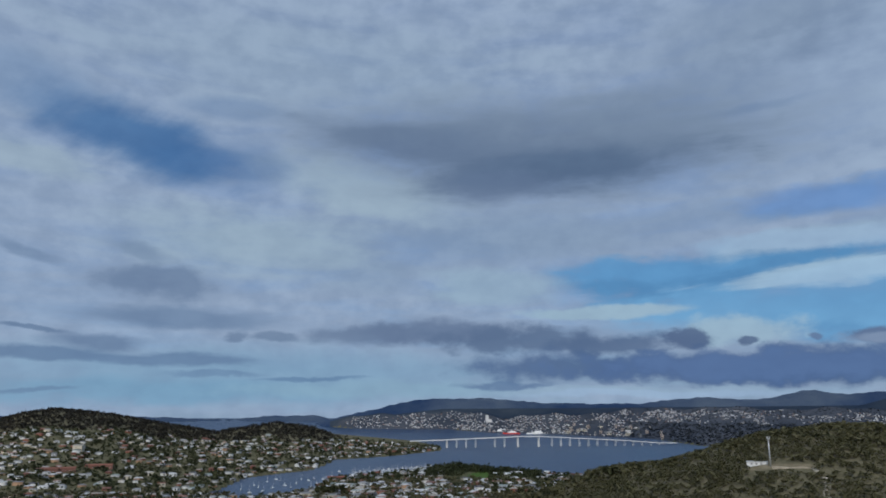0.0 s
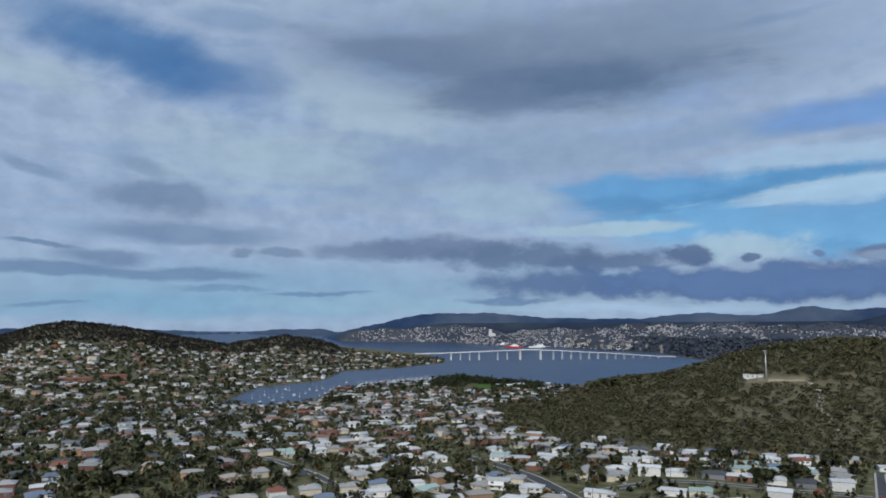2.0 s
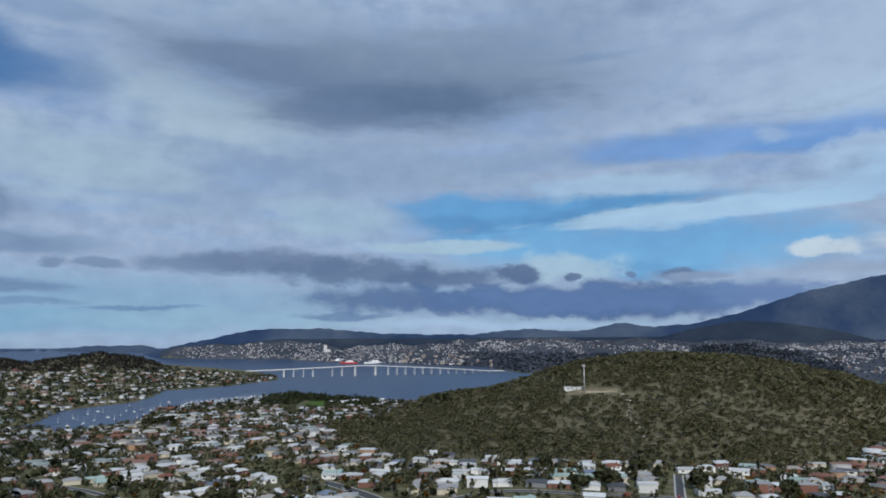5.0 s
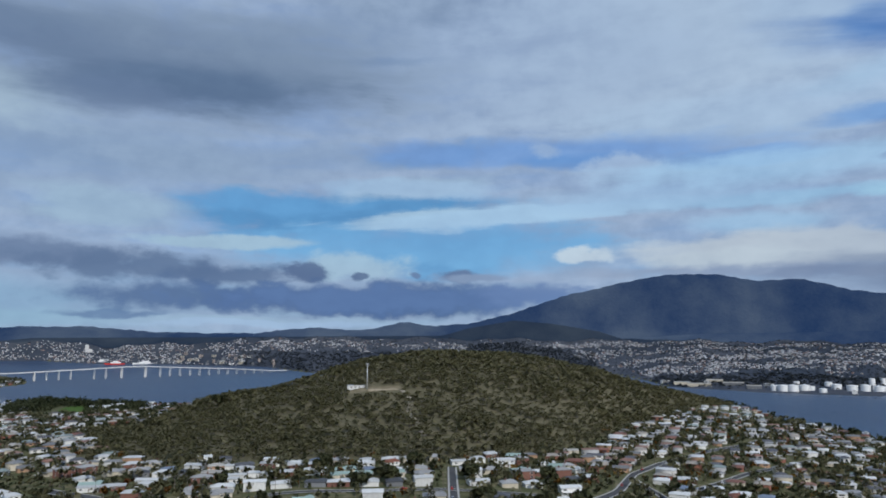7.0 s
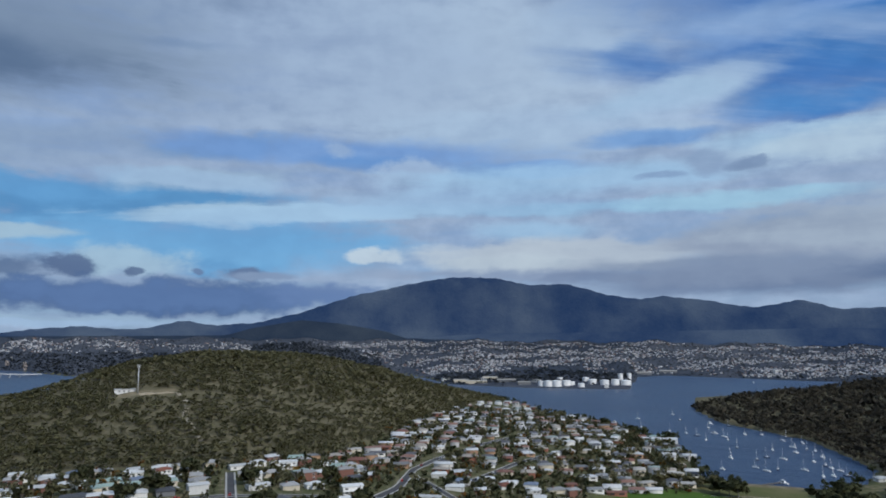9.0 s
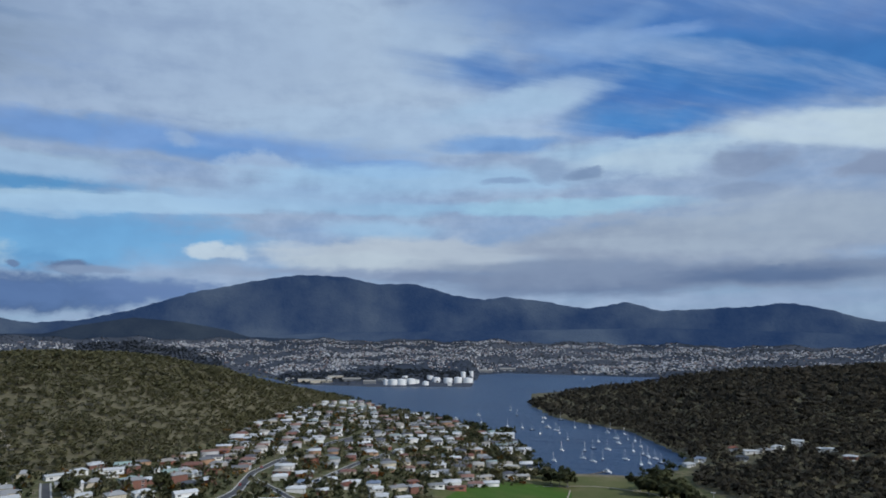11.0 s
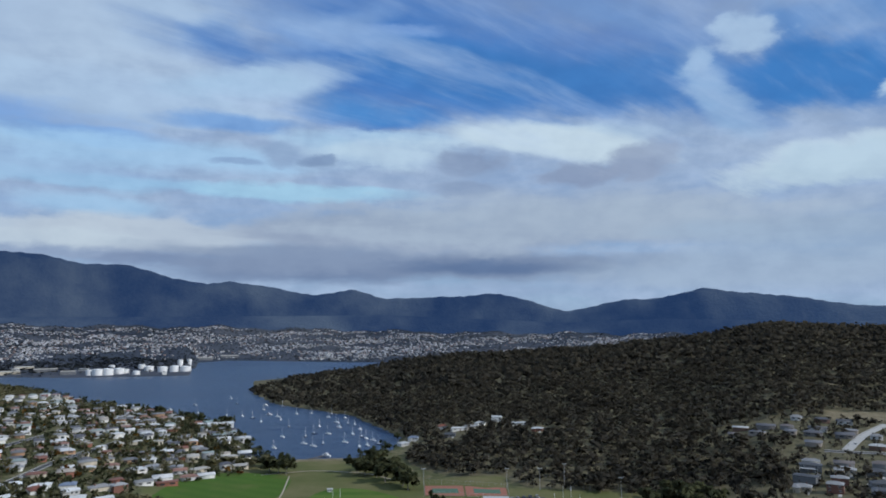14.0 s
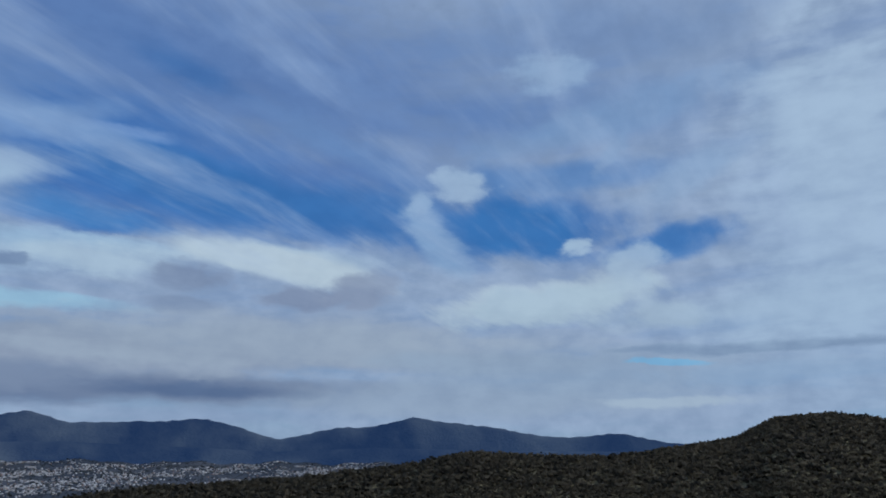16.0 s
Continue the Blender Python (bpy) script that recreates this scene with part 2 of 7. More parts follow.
# bright wisps and heaps
cloud(28.1, 10.0, 9.0, 0.94, 6, (0.344, 0.483, 0.604), 0.9, 0.5, "w")
cloud(28.0, 12.4, 11.4, 1.25, 6, (0.309, 0.428, 0.560), 0.85, 0.6, "s")
cloud(4.4, 9.9, 8.9, 2.26, 0, (0.318, 0.439, 0.560), 0.9, 0.45, "s")
cloud(12.1, 7.8, 10.2, 0.76, 0, (0.344, 0.483, 0.591), 0.95, 0.35, "s")
cloud(22.8, 5.9, 6.6, 1.68, 0, (0.354, 0.495, 0.604), 0.9025, 0.48, "c")
cloud(-3.8, 1.8, 17.1, 1.02, 0, (0.275, 0.428, 0.548), 0.7, 0.8, "s")
cloud(44.8, 13.7, 5.1, 1.59, 0, (0.356, 0.464, 0.615), 0.855, 0.43, "c")
cloud(38.6, 15.3, 2.1, 1.09, 0, (0.320, 0.431, 0.595), 0.7125, 0.53, "c")
cloud(27.9, 12.3, 12.6, 1.13, 0, (0.342, 0.481, 0.641), 0.8, 0.5, "s")
cloud(35.7, 10.1, 20.0, 1.19, 3, (0.365, 0.534, 0.696), 0.95, 0.45, "w")
cloud(48.6, 11.2, 15.9, 1.69, 0, (0.320, 0.475, 0.654), 0.75, 0.8, "s")
cloud(54.2, 8.8, 7.8, 1.25, 0, (0.320, 0.504, 0.682), 0.7, 0.7, "s")
cloud(67.3, 18.9, 9.7, 2.30, 10, (0.378, 0.503, 0.649), 0.85, 0.7, "w")
cloud(71.7, 23.1, 7.4, 1.67, 20, (0.239, 0.366, 0.577), 0.6, 0.9, "w")
cloud(75.3, 14.2, 10.2, 1.97, 0, (0.354, 0.503, 0.670), 0.9, 0.6, "s")
cloud(57.0, 12.8, 21.4, 1.94, 0, (0.330, 0.515, 0.698), 0.75, 0.8, "s")
cloud(64.0, 18.6, 8.8, 1.57, 6, (0.382, 0.520, 0.660), 0.85, 0.6, "w")
cloud(94.6, 22.3, 9.8, 2.62, 0, (0.106, 0.202, 0.441), 0.6, 0.9, "w")
cloud(70.2, 22.5, 5.9, 1.65, -5, (0.190, 0.323, 0.575), 0.7, 0.8, "w")
cloud(77.3, 23.4, 5.7, 0.71, 0, (0.207, 0.337, 0.594), 0.7, 0.7, "w")
cloud(90.3, 15.0, 15.7, 1.91, 0, (0.423, 0.544, 0.654), 0.92, 0.5, "w")
cloud(73.8, 14.8, 9.3, 1.24, 0, (0.354, 0.514, 0.667), 0.8, 0.6, "s")
cloud(90.8, 9.5, 21.3, 2.19, 0, (0.326, 0.396, 0.496), 0.85, 0.7, "s")
cloud(90.1, 14.7, 17.0, 2.05, -6, (0.501, 0.600, 0.660), 0.95, 0.5, "w")
cloud(76.2, 13.9, 10.5, 1.78, 0, (0.453, 0.569, 0.654), 0.8, 0.6, "s")
cloud(111.3, 11.9, 13.2, 2.25, 6, (0.501, 0.593, 0.660), 0.97, 0.45, "w")
cloud(103.1, 16.8, 4.9, 2.06, -40, (0.325, 0.449, 0.609), 0.5, 0.8, "w")
cloud(104.5, 21.3, 3.6, 2.02, 0, (0.379, 0.493, 0.622), 0.74005, 0.53, "c")
cloud(101.0, 19.8, 1.7, 1.27, 40, (0.312, 0.444, 0.615), 0.66215, 0.68, "c")
cloud(114.4, 16.3, 1.8, 0.95, 0, (0.417, 0.539, 0.660), 0.74005, 0.48, "c")
cloud(71.9, 23.0, 13.8, 1.65, -8, (0.238, 0.361, 0.569), 0.65, 0.8, "w")
cloud(63.9, 18.5, 8.6, 1.83, 0, (0.335, 0.476, 0.632), 0.75, 0.7, "w")
cloud(93.9, 24.5, 15.8, 2.02, -20, (0.159, 0.277, 0.504), 0.6, 0.9, "w")
cloud(124.7, 21.3, 7.2, 2.06, 25, (0.276, 0.396, 0.569), 0.8, 0.8, "w")
cloud(117.9, 23.3, 3.1, 0.99, 55, (0.238, 0.361, 0.551), 0.7, 0.8, "w")
cloud(104.9, 21.6, 3.5, 2.16, 0, (0.344, 0.465, 0.613), 0.72447, 0.53, "c")
cloud(101.1, 19.9, 1.5, 1.51, 30, (0.288, 0.416, 0.588), 0.6232, 0.68, "c")
cloud(114.4, 16.5, 1.8, 0.92, 0, (0.391, 0.522, 0.646), 0.74005, 0.48, "c")
cloud(119.1, 14.3, 3.6, 2.68, 0, (0.391, 0.510, 0.619), 0.74005, 0.53, "c")
cloud(102.7, 17.6, 5.4, 1.94, -45, (0.268, 0.416, 0.607), 0.55, 0.7, "w")
cloud(112.0, 11.7, 12.3, 2.42, 6, (0.437, 0.552, 0.632), 0.97, 0.4, "w")
cloud(121.7, 10.5, 7.8, 1.62, 0, (0.406, 0.516, 0.613), 0.85, 0.6, "w")
cloud(91.6, 29.7, 16.6, 1.84, -20, (0.183, 0.288, 0.505), 0.65, 0.9, "w")
cloud(113.0, 30.0, 4.7, 2.38, 0, (0.320, 0.449, 0.616), 0.7125, 0.73, "c")
cloud(116.7, 25.8, 15.4, 2.15, 10, (0.219, 0.346, 0.543), 0.65, 0.8, "w")
# grey heaps and banks
cloud(8.0, 20.9, 28.6, 5.86, -2, (0.164, 0.225, 0.323), 0.85, 0.9, "s")
cloud(10.8, 19.2, 17.1, 2.90, 0, (0.097, 0.153, 0.252), 0.85, 0.8, "s")
cloud(-3.1, 21.3, 12.0, 2.78, -6, (0.135, 0.194, 0.301), 0.75, 0.9, "s")
cloud(4.6, 17.8, 9.6, 1.83, 0, (0.130, 0.187, 0.297), 0.75, 0.8, "s")
cloud(17.5, 23.2, 13.8, 3.28, 0, (0.195, 0.264, 0.369), 0.6, 1, "s")
cloud(-22.6, 9.6, 7.1, 1.96, 0, (0.158, 0.229, 0.355), 0.855, 0.63, "c")
cloud(-24.1, 12.0, 3.9, 1.04, -15, (0.202, 0.285, 0.409), 0.7125, 0.73, "c")
cloud(-30.7, 11.3, 4.0, 0.73, -14, (0.188, 0.272, 0.409), 0.75, 0.6, "s")
cloud(-21.2, 7.1, 11.7, 1.31, 0, (0.170, 0.252, 0.388), 0.85, 0.6, "s")
cloud(-30.4, 5.8, 3.7, 0.36, -6, (0.146, 0.222, 0.350), 0.85, 0.5, "s")
cloud(-25.7, 5.1, 5.7, 0.94, 0, (0.146, 0.222, 0.355), 0.8, 0.6, "s")
cloud(-29.9, 4.1, 6.4, 0.66, 0, (0.141, 0.222, 0.359), 0.85, 0.5, "s")
cloud(-20.2, 3.9, 11.1, 0.78, -2, (0.149, 0.237, 0.379), 0.85, 0.5, "s")
cloud(-15.8, 5.7, 1.4, 0.81, 0, (0.164, 0.237, 0.359), 0.8075, 0.38, "c")
cloud(-13.2, 5.8, 2.4, 0.75, 0, (0.164, 0.237, 0.359), 0.8075, 0.38, "c")
cloud(-10.4, 2.6, 6.4, 0.27, 0, (0.141, 0.244, 0.393), 0.8, 0.4, "s")
cloud(-29.6, 1.6, 4.2, 0.30, 0, (0.164, 0.264, 0.403), 0.8, 0.5, "s")
cloud(-17.7, 2.9, 5.7, 0.33, 0, (0.158, 0.260, 0.409), 0.7, 0.5, "s")
cloud(-6.6, 6.1, 6.6, 1.39, 0, (0.158, 0.225, 0.345), 0.8075, 0.58, "c")
cloud(-0.2, 6.3, 11.3, 1.54, 0, (0.141, 0.200, 0.318), 0.855, 0.58, "c")
cloud(6.6, 5.7, 11.8, 1.80, 0, (0.110, 0.168, 0.280), 0.855, 0.53, "c")
cloud(13.7, 5.3, 8.7, 1.35, 0, (0.099, 0.156, 0.272), 0.855, 0.48, "c")
cloud(18.6, 5.5, 2.0, 1.32, 0, (0.099, 0.150, 0.264), 0.9025, 0.25, "c")
cloud(9.7, 3.5, 12.5, 1.91, 0, (0.084, 0.144, 0.276), 0.855, 0.58, "c")
cloud(20.2, 3.3, 16.0, 1.94, 0, (0.072, 0.128, 0.260), 0.9025, 0.43, "c")
cloud(28.8, 3.3, 11.9, 2.30, 0, (0.055, 0.108, 0.233), 0.9025, 0.43, "c")
cloud(31.5, 5.5, 2.2, 0.95, 0, (0.130, 0.180, 0.297), 0.9025, 0.33, "c")
cloud(23.2, 5.1, 1.1, 0.45, 0, (0.106, 0.159, 0.272), 0.9025, 0.33, "c")
cloud(27.8, 5.4, 0.8, 0.37, 0, (0.135, 0.200, 0.336), 0.855, 0.33, "c")
cloud(5.2, 2.1, 6.2, 0.34, 0, (0.128, 0.207, 0.350), 0.8, 0.5, "s")
cloud(32.5, 5.3, 4.1, 0.63, 0, (0.231, 0.308, 0.443), 0.9025, 0.38, "c")
cloud(26.5, 3.4, 27.5, 1.70, 0, (0.111, 0.188, 0.362), 0.855, 0.48, "c")
cloud(36.5, 3.8, 7.5, 1.39, 0, (0.136, 0.216, 0.396), 0.855, 0.53, "c")
cloud(71.1, 13.2, 1.7, 0.83, 0, (0.217, 0.301, 0.436), 0.855, 0.38, "c")
cloud(68.1, 13.5, 2.5, 1.31, 0, (0.239, 0.332, 0.486), 0.76, 0.63, "c")
cloud(64.5, 12.6, 2.8, 0.47, 0, (0.217, 0.314, 0.480), 0.76, 0.53, "c")
cloud(83.6, 13.1, 4.4, 1.74, 0, (0.228, 0.292, 0.414), 0.874, 0.35, "c")
cloud(83.1, 11.2, 4.1, 1.08, 0, (0.239, 0.310, 0.435), 0.8075, 0.48, "c")
cloud(92.4, 12.0, 5.4, 1.58, 0, (0.228, 0.283, 0.399), 0.874, 0.38, "c")
cloud(96.9, 12.9, 4.6, 2.42, 12, (0.259, 0.314, 0.425), 0.855, 0.48, "c")
cloud(67.5, 13.6, 2.3, 1.26, 0, (0.239, 0.333, 0.479), 0.76, 0.53, "c")
cloud(70.6, 13.3, 1.9, 0.84, 0, (0.207, 0.292, 0.435), 0.855, 0.33, "c")
# the low layers before them
cloud(14.8, 1.7, 17.4, 0.53, 0, (0.318, 0.439, 0.566), 0.9, 0.5, "s")
cloud(17.4, 1.5, 18.4, 0.42, 0, (0.342, 0.469, 0.628), 0.9, 0.5, "s")
cloud(41.6, 6.9, 3.4, 0.96, 0, (0.508, 0.597, 0.661), 0.9215, 0.28, "c")
cloud(52.2, 6.8, 13.5, 1.65, 0, (0.425, 0.510, 0.602), 0.95, 0.3, "s")
cloud(52.1, 5.5, 16.0, 0.95, 0, (0.269, 0.331, 0.448), 0.85, 0.5, "s")
cloud(59.1, 6.9, 20.9, 2.08, 0, (0.451, 0.515, 0.577), 0.95, 0.35, "s")
cloud(50.9, 6.2, 9.9, 1.13, 0, (0.467, 0.539, 0.596), 0.9, 0.5, "s")
cloud(73.1, 7.7, 15.0, 2.87, 0, (0.254, 0.314, 0.415), 0.9, 0.5, "s")
cloud(77.1, 8.5, 8.6, 1.35, 0, (0.278, 0.342, 0.447), 0.9, 0.5, "s")
cloud(71.4, 4.3, 18.2, 1.42, 0, (0.141, 0.195, 0.309), 0.85, 0.7, "s")
cloud(60.3, 5.0, 11.4, 0.76, 0, (0.183, 0.242, 0.364), 0.8, 0.6, "s")
cloud(80.4, 7.4, 29.4, 2.34, 0, (0.279, 0.333, 0.435), 0.92, 0.5, "s")
cloud(86.6, 5.1, 19.2, 1.33, 0, (0.174, 0.224, 0.327), 0.85, 0.7, "s")
cloud(66.8, 5.5, 14.8, 1.56, 0, (0.193, 0.251, 0.364), 0.8, 0.7, "s")
cloud(86.5, 2.9, 13.0, 1.06, 0, (0.283, 0.371, 0.514), 0.75, 0.7, "s")
cloud(87.8, 8.2, 35.2, 2.96, 0, (0.347, 0.418, 0.503), 0.85, 0.6, "s")
cloud(84.6, 4.4, 16.9, 1.56, 0, (0.195, 0.250, 0.357), 0.85, 0.7, "s")
cloud(69.7, 4.8, 13.9, 1.37, 0, (0.211, 0.269, 0.380), 0.8, 0.7, "s")
cloud(105.2, 4.3, 22.2, 2.26, 0, (0.312, 0.393, 0.498), 0.75, 0.8, "s")
cloud(109.3, 7.1, 15.3, 1.55, 0, (0.304, 0.383, 0.481), 0.8, 0.7, "s")
cloud(115.7, 6.2, 21.7, 2.73, 0, (0.309, 0.401, 0.516), 0.8, 0.7, "s")
cloud(121.0, 7.0, 4.8, 0.37, 0, (0.223, 0.448, 0.652), 0.95, 0.25, "s")
cloud(121.1, 4.1, 8.8, 0.62, 0, (0.401, 0.493, 0.582), 0.8, 0.5, "w")
cloud(128.0, 7.9, 15.3, 0.63, 0, (0.204, 0.288, 0.418), 0.8, 0.5, "s")
cloud(127.8, 6.1, 12.3, 1.25, 0, (0.320, 0.437, 0.582), 0.7, 0.6, "w")
cloud(84.7, 4.7, 11.8, 1.03, 0, (0.098, 0.155, 0.275), 0.8, 0.7, "s")
cloud(130.2, 10.7, 12.7, 3.77, 6, (0.400, 0.523, 0.651), 0.7, 0.8, "s")


def quarter(lo, hi):
    """The sky between two azimuths, with all the clouds that reach into it."""
    tone = veil
    for c in CLOUDS:
        if c[0] + c[2] > lo - 5 and c[0] - c[2] < hi + 5:
            tone = laid_over(tone, *c)
    # thin wisps across the open blue
    tone = wmix(wmath("MULTIPLY", wrange(thin, 0.44, 0.78), wmath("MULTIPLY", wrange(azd, 48, 66), wrange(eld, 9, 17, 0.0, 0.42))), tone, (0.42, 0.53, 0.69))
    tone = wmix(1.0, tone, folds, "MULTIPLY")
    # below the horizon the world is dark ground
    tone = wmix(wrange(eld, -6.0, -2.0, 1.0, 0.0), tone, (0.05, 0.06, 0.05))
    bg = wnode("ShaderNodeBackground")
    WT.links.new(tone, bg.inputs[0])
    return bg.outputs[0]


sky_all = quarter(-180, 18)
for lo, hi in ((18, 62), (62, 92), (92, 180)):
    join = wnode("ShaderNodeMixShader")
    WT.links.new(wrange(azd, lo - 1, lo + 1), join.inputs[0])
    WT.links.new(sky_all, join.inputs[1])
    WT.links.new(quarter(lo, hi), join.inputs[2])
    sky_all = join.outputs[0]
sky_out = wnode("ShaderNodeOutputWorld")
WT.links.new(sky_all, sky_out.inputs[0])

# ---- materials ----
def material(name, rough=0.8, metal=0.0):
    m = bpy.data.materials.new(name)
    m.use_nodes = True
    b = m.node_tree.nodes["Principled BSDF"]
    b.inputs["Roughness"].default_value = rough
    b.inputs["Metallic"].default_value = metal
    return m, m.node_tree, b


def mnode(tree, kind, **vals):
    n = tree.nodes.new(kind)
    for k, v in vals.items():
        n.inputs[k.replace("_", " ")].default_value = v
    return n


def ramp(tree, src, stops):
    n = tree.nodes.new("ShaderNodeValToRGB")
    els = n.color_ramp.elements
    while len(els) < len(stops):
        els.new(0.5)
    for e, (p, c) in zip(els, stops):
        e.position, e.color = p, (*c, 1)
    tree.links.new(src, n.inputs[0])
    return n.outputs[0]


def mixc(tree, fac, a, b, mode="MIX"):
    n = tree.nodes.new("ShaderNodeMix")
    n.data_type, n.blend_type = "RGBA", mode
    for socket, v in ((n.inputs[0], fac), (n.inputs[6], a), (n.inputs[7], b)):
        if isinstance(v, (int, float)):
            socket.default_value = v
        elif isinstance(v, tuple):
            socket.default_value = (*v, 1)
        else:
            tree.links.new(v, socket)
    return n.outputs[2]


def noise_tex(tree, scale, detail=4, rough=0.55, vec=None):
    n = tree.nodes.new("ShaderNodeTexNoise")
    n.inputs["Scale"].default_value, n.inputs["Detail"].default_value, n.inputs["Roughness"].default_value = scale, detail, rough
    if vec is None:
        g = tree.nodes.new("ShaderNodeNewGeometry")
        vec = g.outputs["Position"]
    tree.links.new(vec, n.inputs["Vector"])
    return n.outputs["Fac"]


def bump(tree, bsdf, height, strength=0.4, dist=0.1):
    n = tree.nodes.new("ShaderNodeBump")
    n.inputs["Strength"].default_value, n.inputs["Distance"].default_value = strength, dist
    tree.links.new(height, n.inputs["Height"])
    tree.links.new(n.outputs[0], bsdf.inputs["Normal"])


def plain(name, colour, rough=0.7, metal=0.0, wear=0.25, scale=0.6):
    """Paint, metal or masonry with stains at two scales."""
    m, t, b = material(name, rough, metal)
    n1, n2 = noise_tex(t, scale, 3), noise_tex(t, scale * 8, 3)
    dark = tuple(c * (1 - wear) for c in colour)
    light = tuple(min(1, c * (1 + wear * 0.4)) for c in colour)
    c1 = ramp(t, n1, [(0.3, dark), (0.7, light)])
    c2 = mixc(t, 0.25, c1, ramp(t, n2, [(0.35, dark), (0.65, light)]))
    t.links.new(c2, b.inputs["Base Color"])
    return m


# ---- ground and water ----
def along(text):
    """A curve over the azimuth, from 'degrees:value' pairs."""
    pairs = [p.split(":") for p in text.split()]
    xs, ys = np.array([float(p[0]) for p in pairs]), np.array([float(p[1]) for p in pairs])
    return lambda az: np.interp(az, xs, ys)


def polar(az, r, z=0.0):
    a = math.radians(az)
    return Vector((r * math.sin(a), r * math.cos(a), z))


FAR = 3600.0      # from here outwards the distance is drawn together, keeping its directions


def sea_z(r):
    u = np.clip((np.asarray(r, float) - FAR) / 1350.0, 0, 1.1)
    inv = (1 - u) / FAR + u / 20000.0
    return np.where(r > FAR, EYE - r * EYE * inv, 0.0)


def sea_r(el):
    """Where a ray that dips by -el degrees meets the water."""
    k = np.tan(np.radians(-np.asarray(el, float))) / EYE
    u = (1 / FAR - k) / (1 / FAR - 1 / 20000.0)
    return np.where(k > 1 / FAR, 1 / np.maximum(k, 1e-9), FAR + 1350 * u)


near_el = along("-20.6:-5.74 -17:-5.93 -14.5:-6.33 -10.2:-5.78 -8.5:-4.94 -1.3:-4.31 0.9:-4.08 7.6:-4.59 10.7:-4.71 13.7:-4.35 16.6:-3.65 "
                "20:-3.5 30:-3.6 40:-3.9 46:-4.0 50.2:-4.24 53:-4.94 55:-5.6 60:-6.37 64:-7.5 65.7:-8.6 66.6:-10.2 73.7:-10.3 76.7:-9.9 77.8:-8.7")
pen_el = along("-20.6:-5.74 -17:-5.64 -14.9:-4.72 -10.2:-4.27 -8.9:-3.85 -8.5:-3.54 -4:-3.29 -0.4:-2.89 0:-2.6")
penback_el = along("-40:-1.3 -12:-1.4 -8.5:-1.7 -2.7:-2.15 -0.4:-2.55 0:-2.6")
city_el = along("-45:-0.72 -22:-0.72 -10:-0.78 -9:-1.05 -6.8:-1.21 0.5:-1.28 4.1:-1.54 9.4:-1.68 16.3:-1.95 19.5:-2.4 43.7:-2.57 46:-3.0 47.4:-3.4 "
                "54:-3.68 61.3:-3.72 62.1:-2.75 64.3:-2.62 73.7:-2.86 80:-2.9 95:-2.6 142:-2.6")
cfront_el = along("66.0:-5.05 67.9:-6.03 70.6:-6.46 73.7:-6.96 75.9:-7.92 77.8:-8.7")

flat_z = along("-60:48 -20:46 0:42 20:47 30:45 38:40 45:30 55:17 61:6 96:5 101:12 106:22 116:28 142:40")
valley_r = along("-60:1500 -20:1300")
hill_a_el = along("-60:-1.2 -40:-1.1 -32.1:-0.73 -30.1:-0.08 -28.1:0.25 -25.1:-0.06 -21.2:-0.76 -17.1:-1.5 -16.3:-1.29 -12.9:-0.73 -10.3:-1.03 -8.5:-1.6 -2.7:-2.12 -0.4:-2.5")
nat_foot = along("3:950 6.8:665 17.6:600 30.7:590 38:690 41.7:845 45:1100 50:1560 53:1700")
nat_crest = along("3:1000 12:1050 24:1100 33:1180 42:1300 46:1480 50:1680 53:1760")
nat_el = along("2:-8.1 3.8:-7.63 9.3:-5.7 12.4:-4.5 16.5:-3.9 20:-2.85 23.5:-1.8 26.2:-1.25 28.9:-0.95 33:-0.9 37.5:-1.45 41.8:-2.35 46:-3.5 50:-4.4 53:-5.2")
est_top = along("101:806 104:815 107:838 109.5:828 112.5:842 115.6:852 118:862 124:885")
c_foot = along("77.8:900 78.4:720 82:655 86:640 88:602 96:588 101:580 120:600 142:700")
c_crest = along("66:1590 70:1750 78:1900 88:1900 97:1800 105:1700 116:1800 125:2300 131:2400 142:2400")
c_el = along("65:-5.2 66.2:-5.0 68.8:-4.3 73.7:-3.6 77.7:-2.95 81.7:-2.5 88:-2.1 92.7:-1.65 98.7:-1.1 101.8:-0.65 105.5:0.05 110:-0.15 116:-0.25 121.4:0.55 125.3:1.2 128.1:2.6 131.8:2.85 135:2.3 142:1.5")
town_el = along("-45:-0.5 -9.5:-0.6 -8:-0.45 -5:-0.1 -1.9:0.1 3:0.05 5:-0.35 9:-0.1 13:0.1 17:0.45 21:0.35 26:0.3 35:0.2 42:0.1 56:0.0 63:-0.05 75:-0.35 84:-0.5 98:-0.55 142:-0.5")
sky_el = along("-45:-0.15 -30.5:-0.19 -22.8:-0.26 -18.4:-0.43 -16.4:-0.5 -13:-0.2 -9.5:-0.19 -9:-0.55 -6.1:0.13 -4.1:0.59 -1.8:1.05 3.2:1.15 7.2:0.8 12.1:0.67 15.5:0.72 17.6:0.97 "
               "19.8:1.14 23.6:0.9 26.9:1.6 29.3:1.26 32.5:1.5 35.9:2.38 39.6:3.6 42.9:4.32 45.6:4.86 48.5:5.2 51.7:5.0 53.8:4.45")
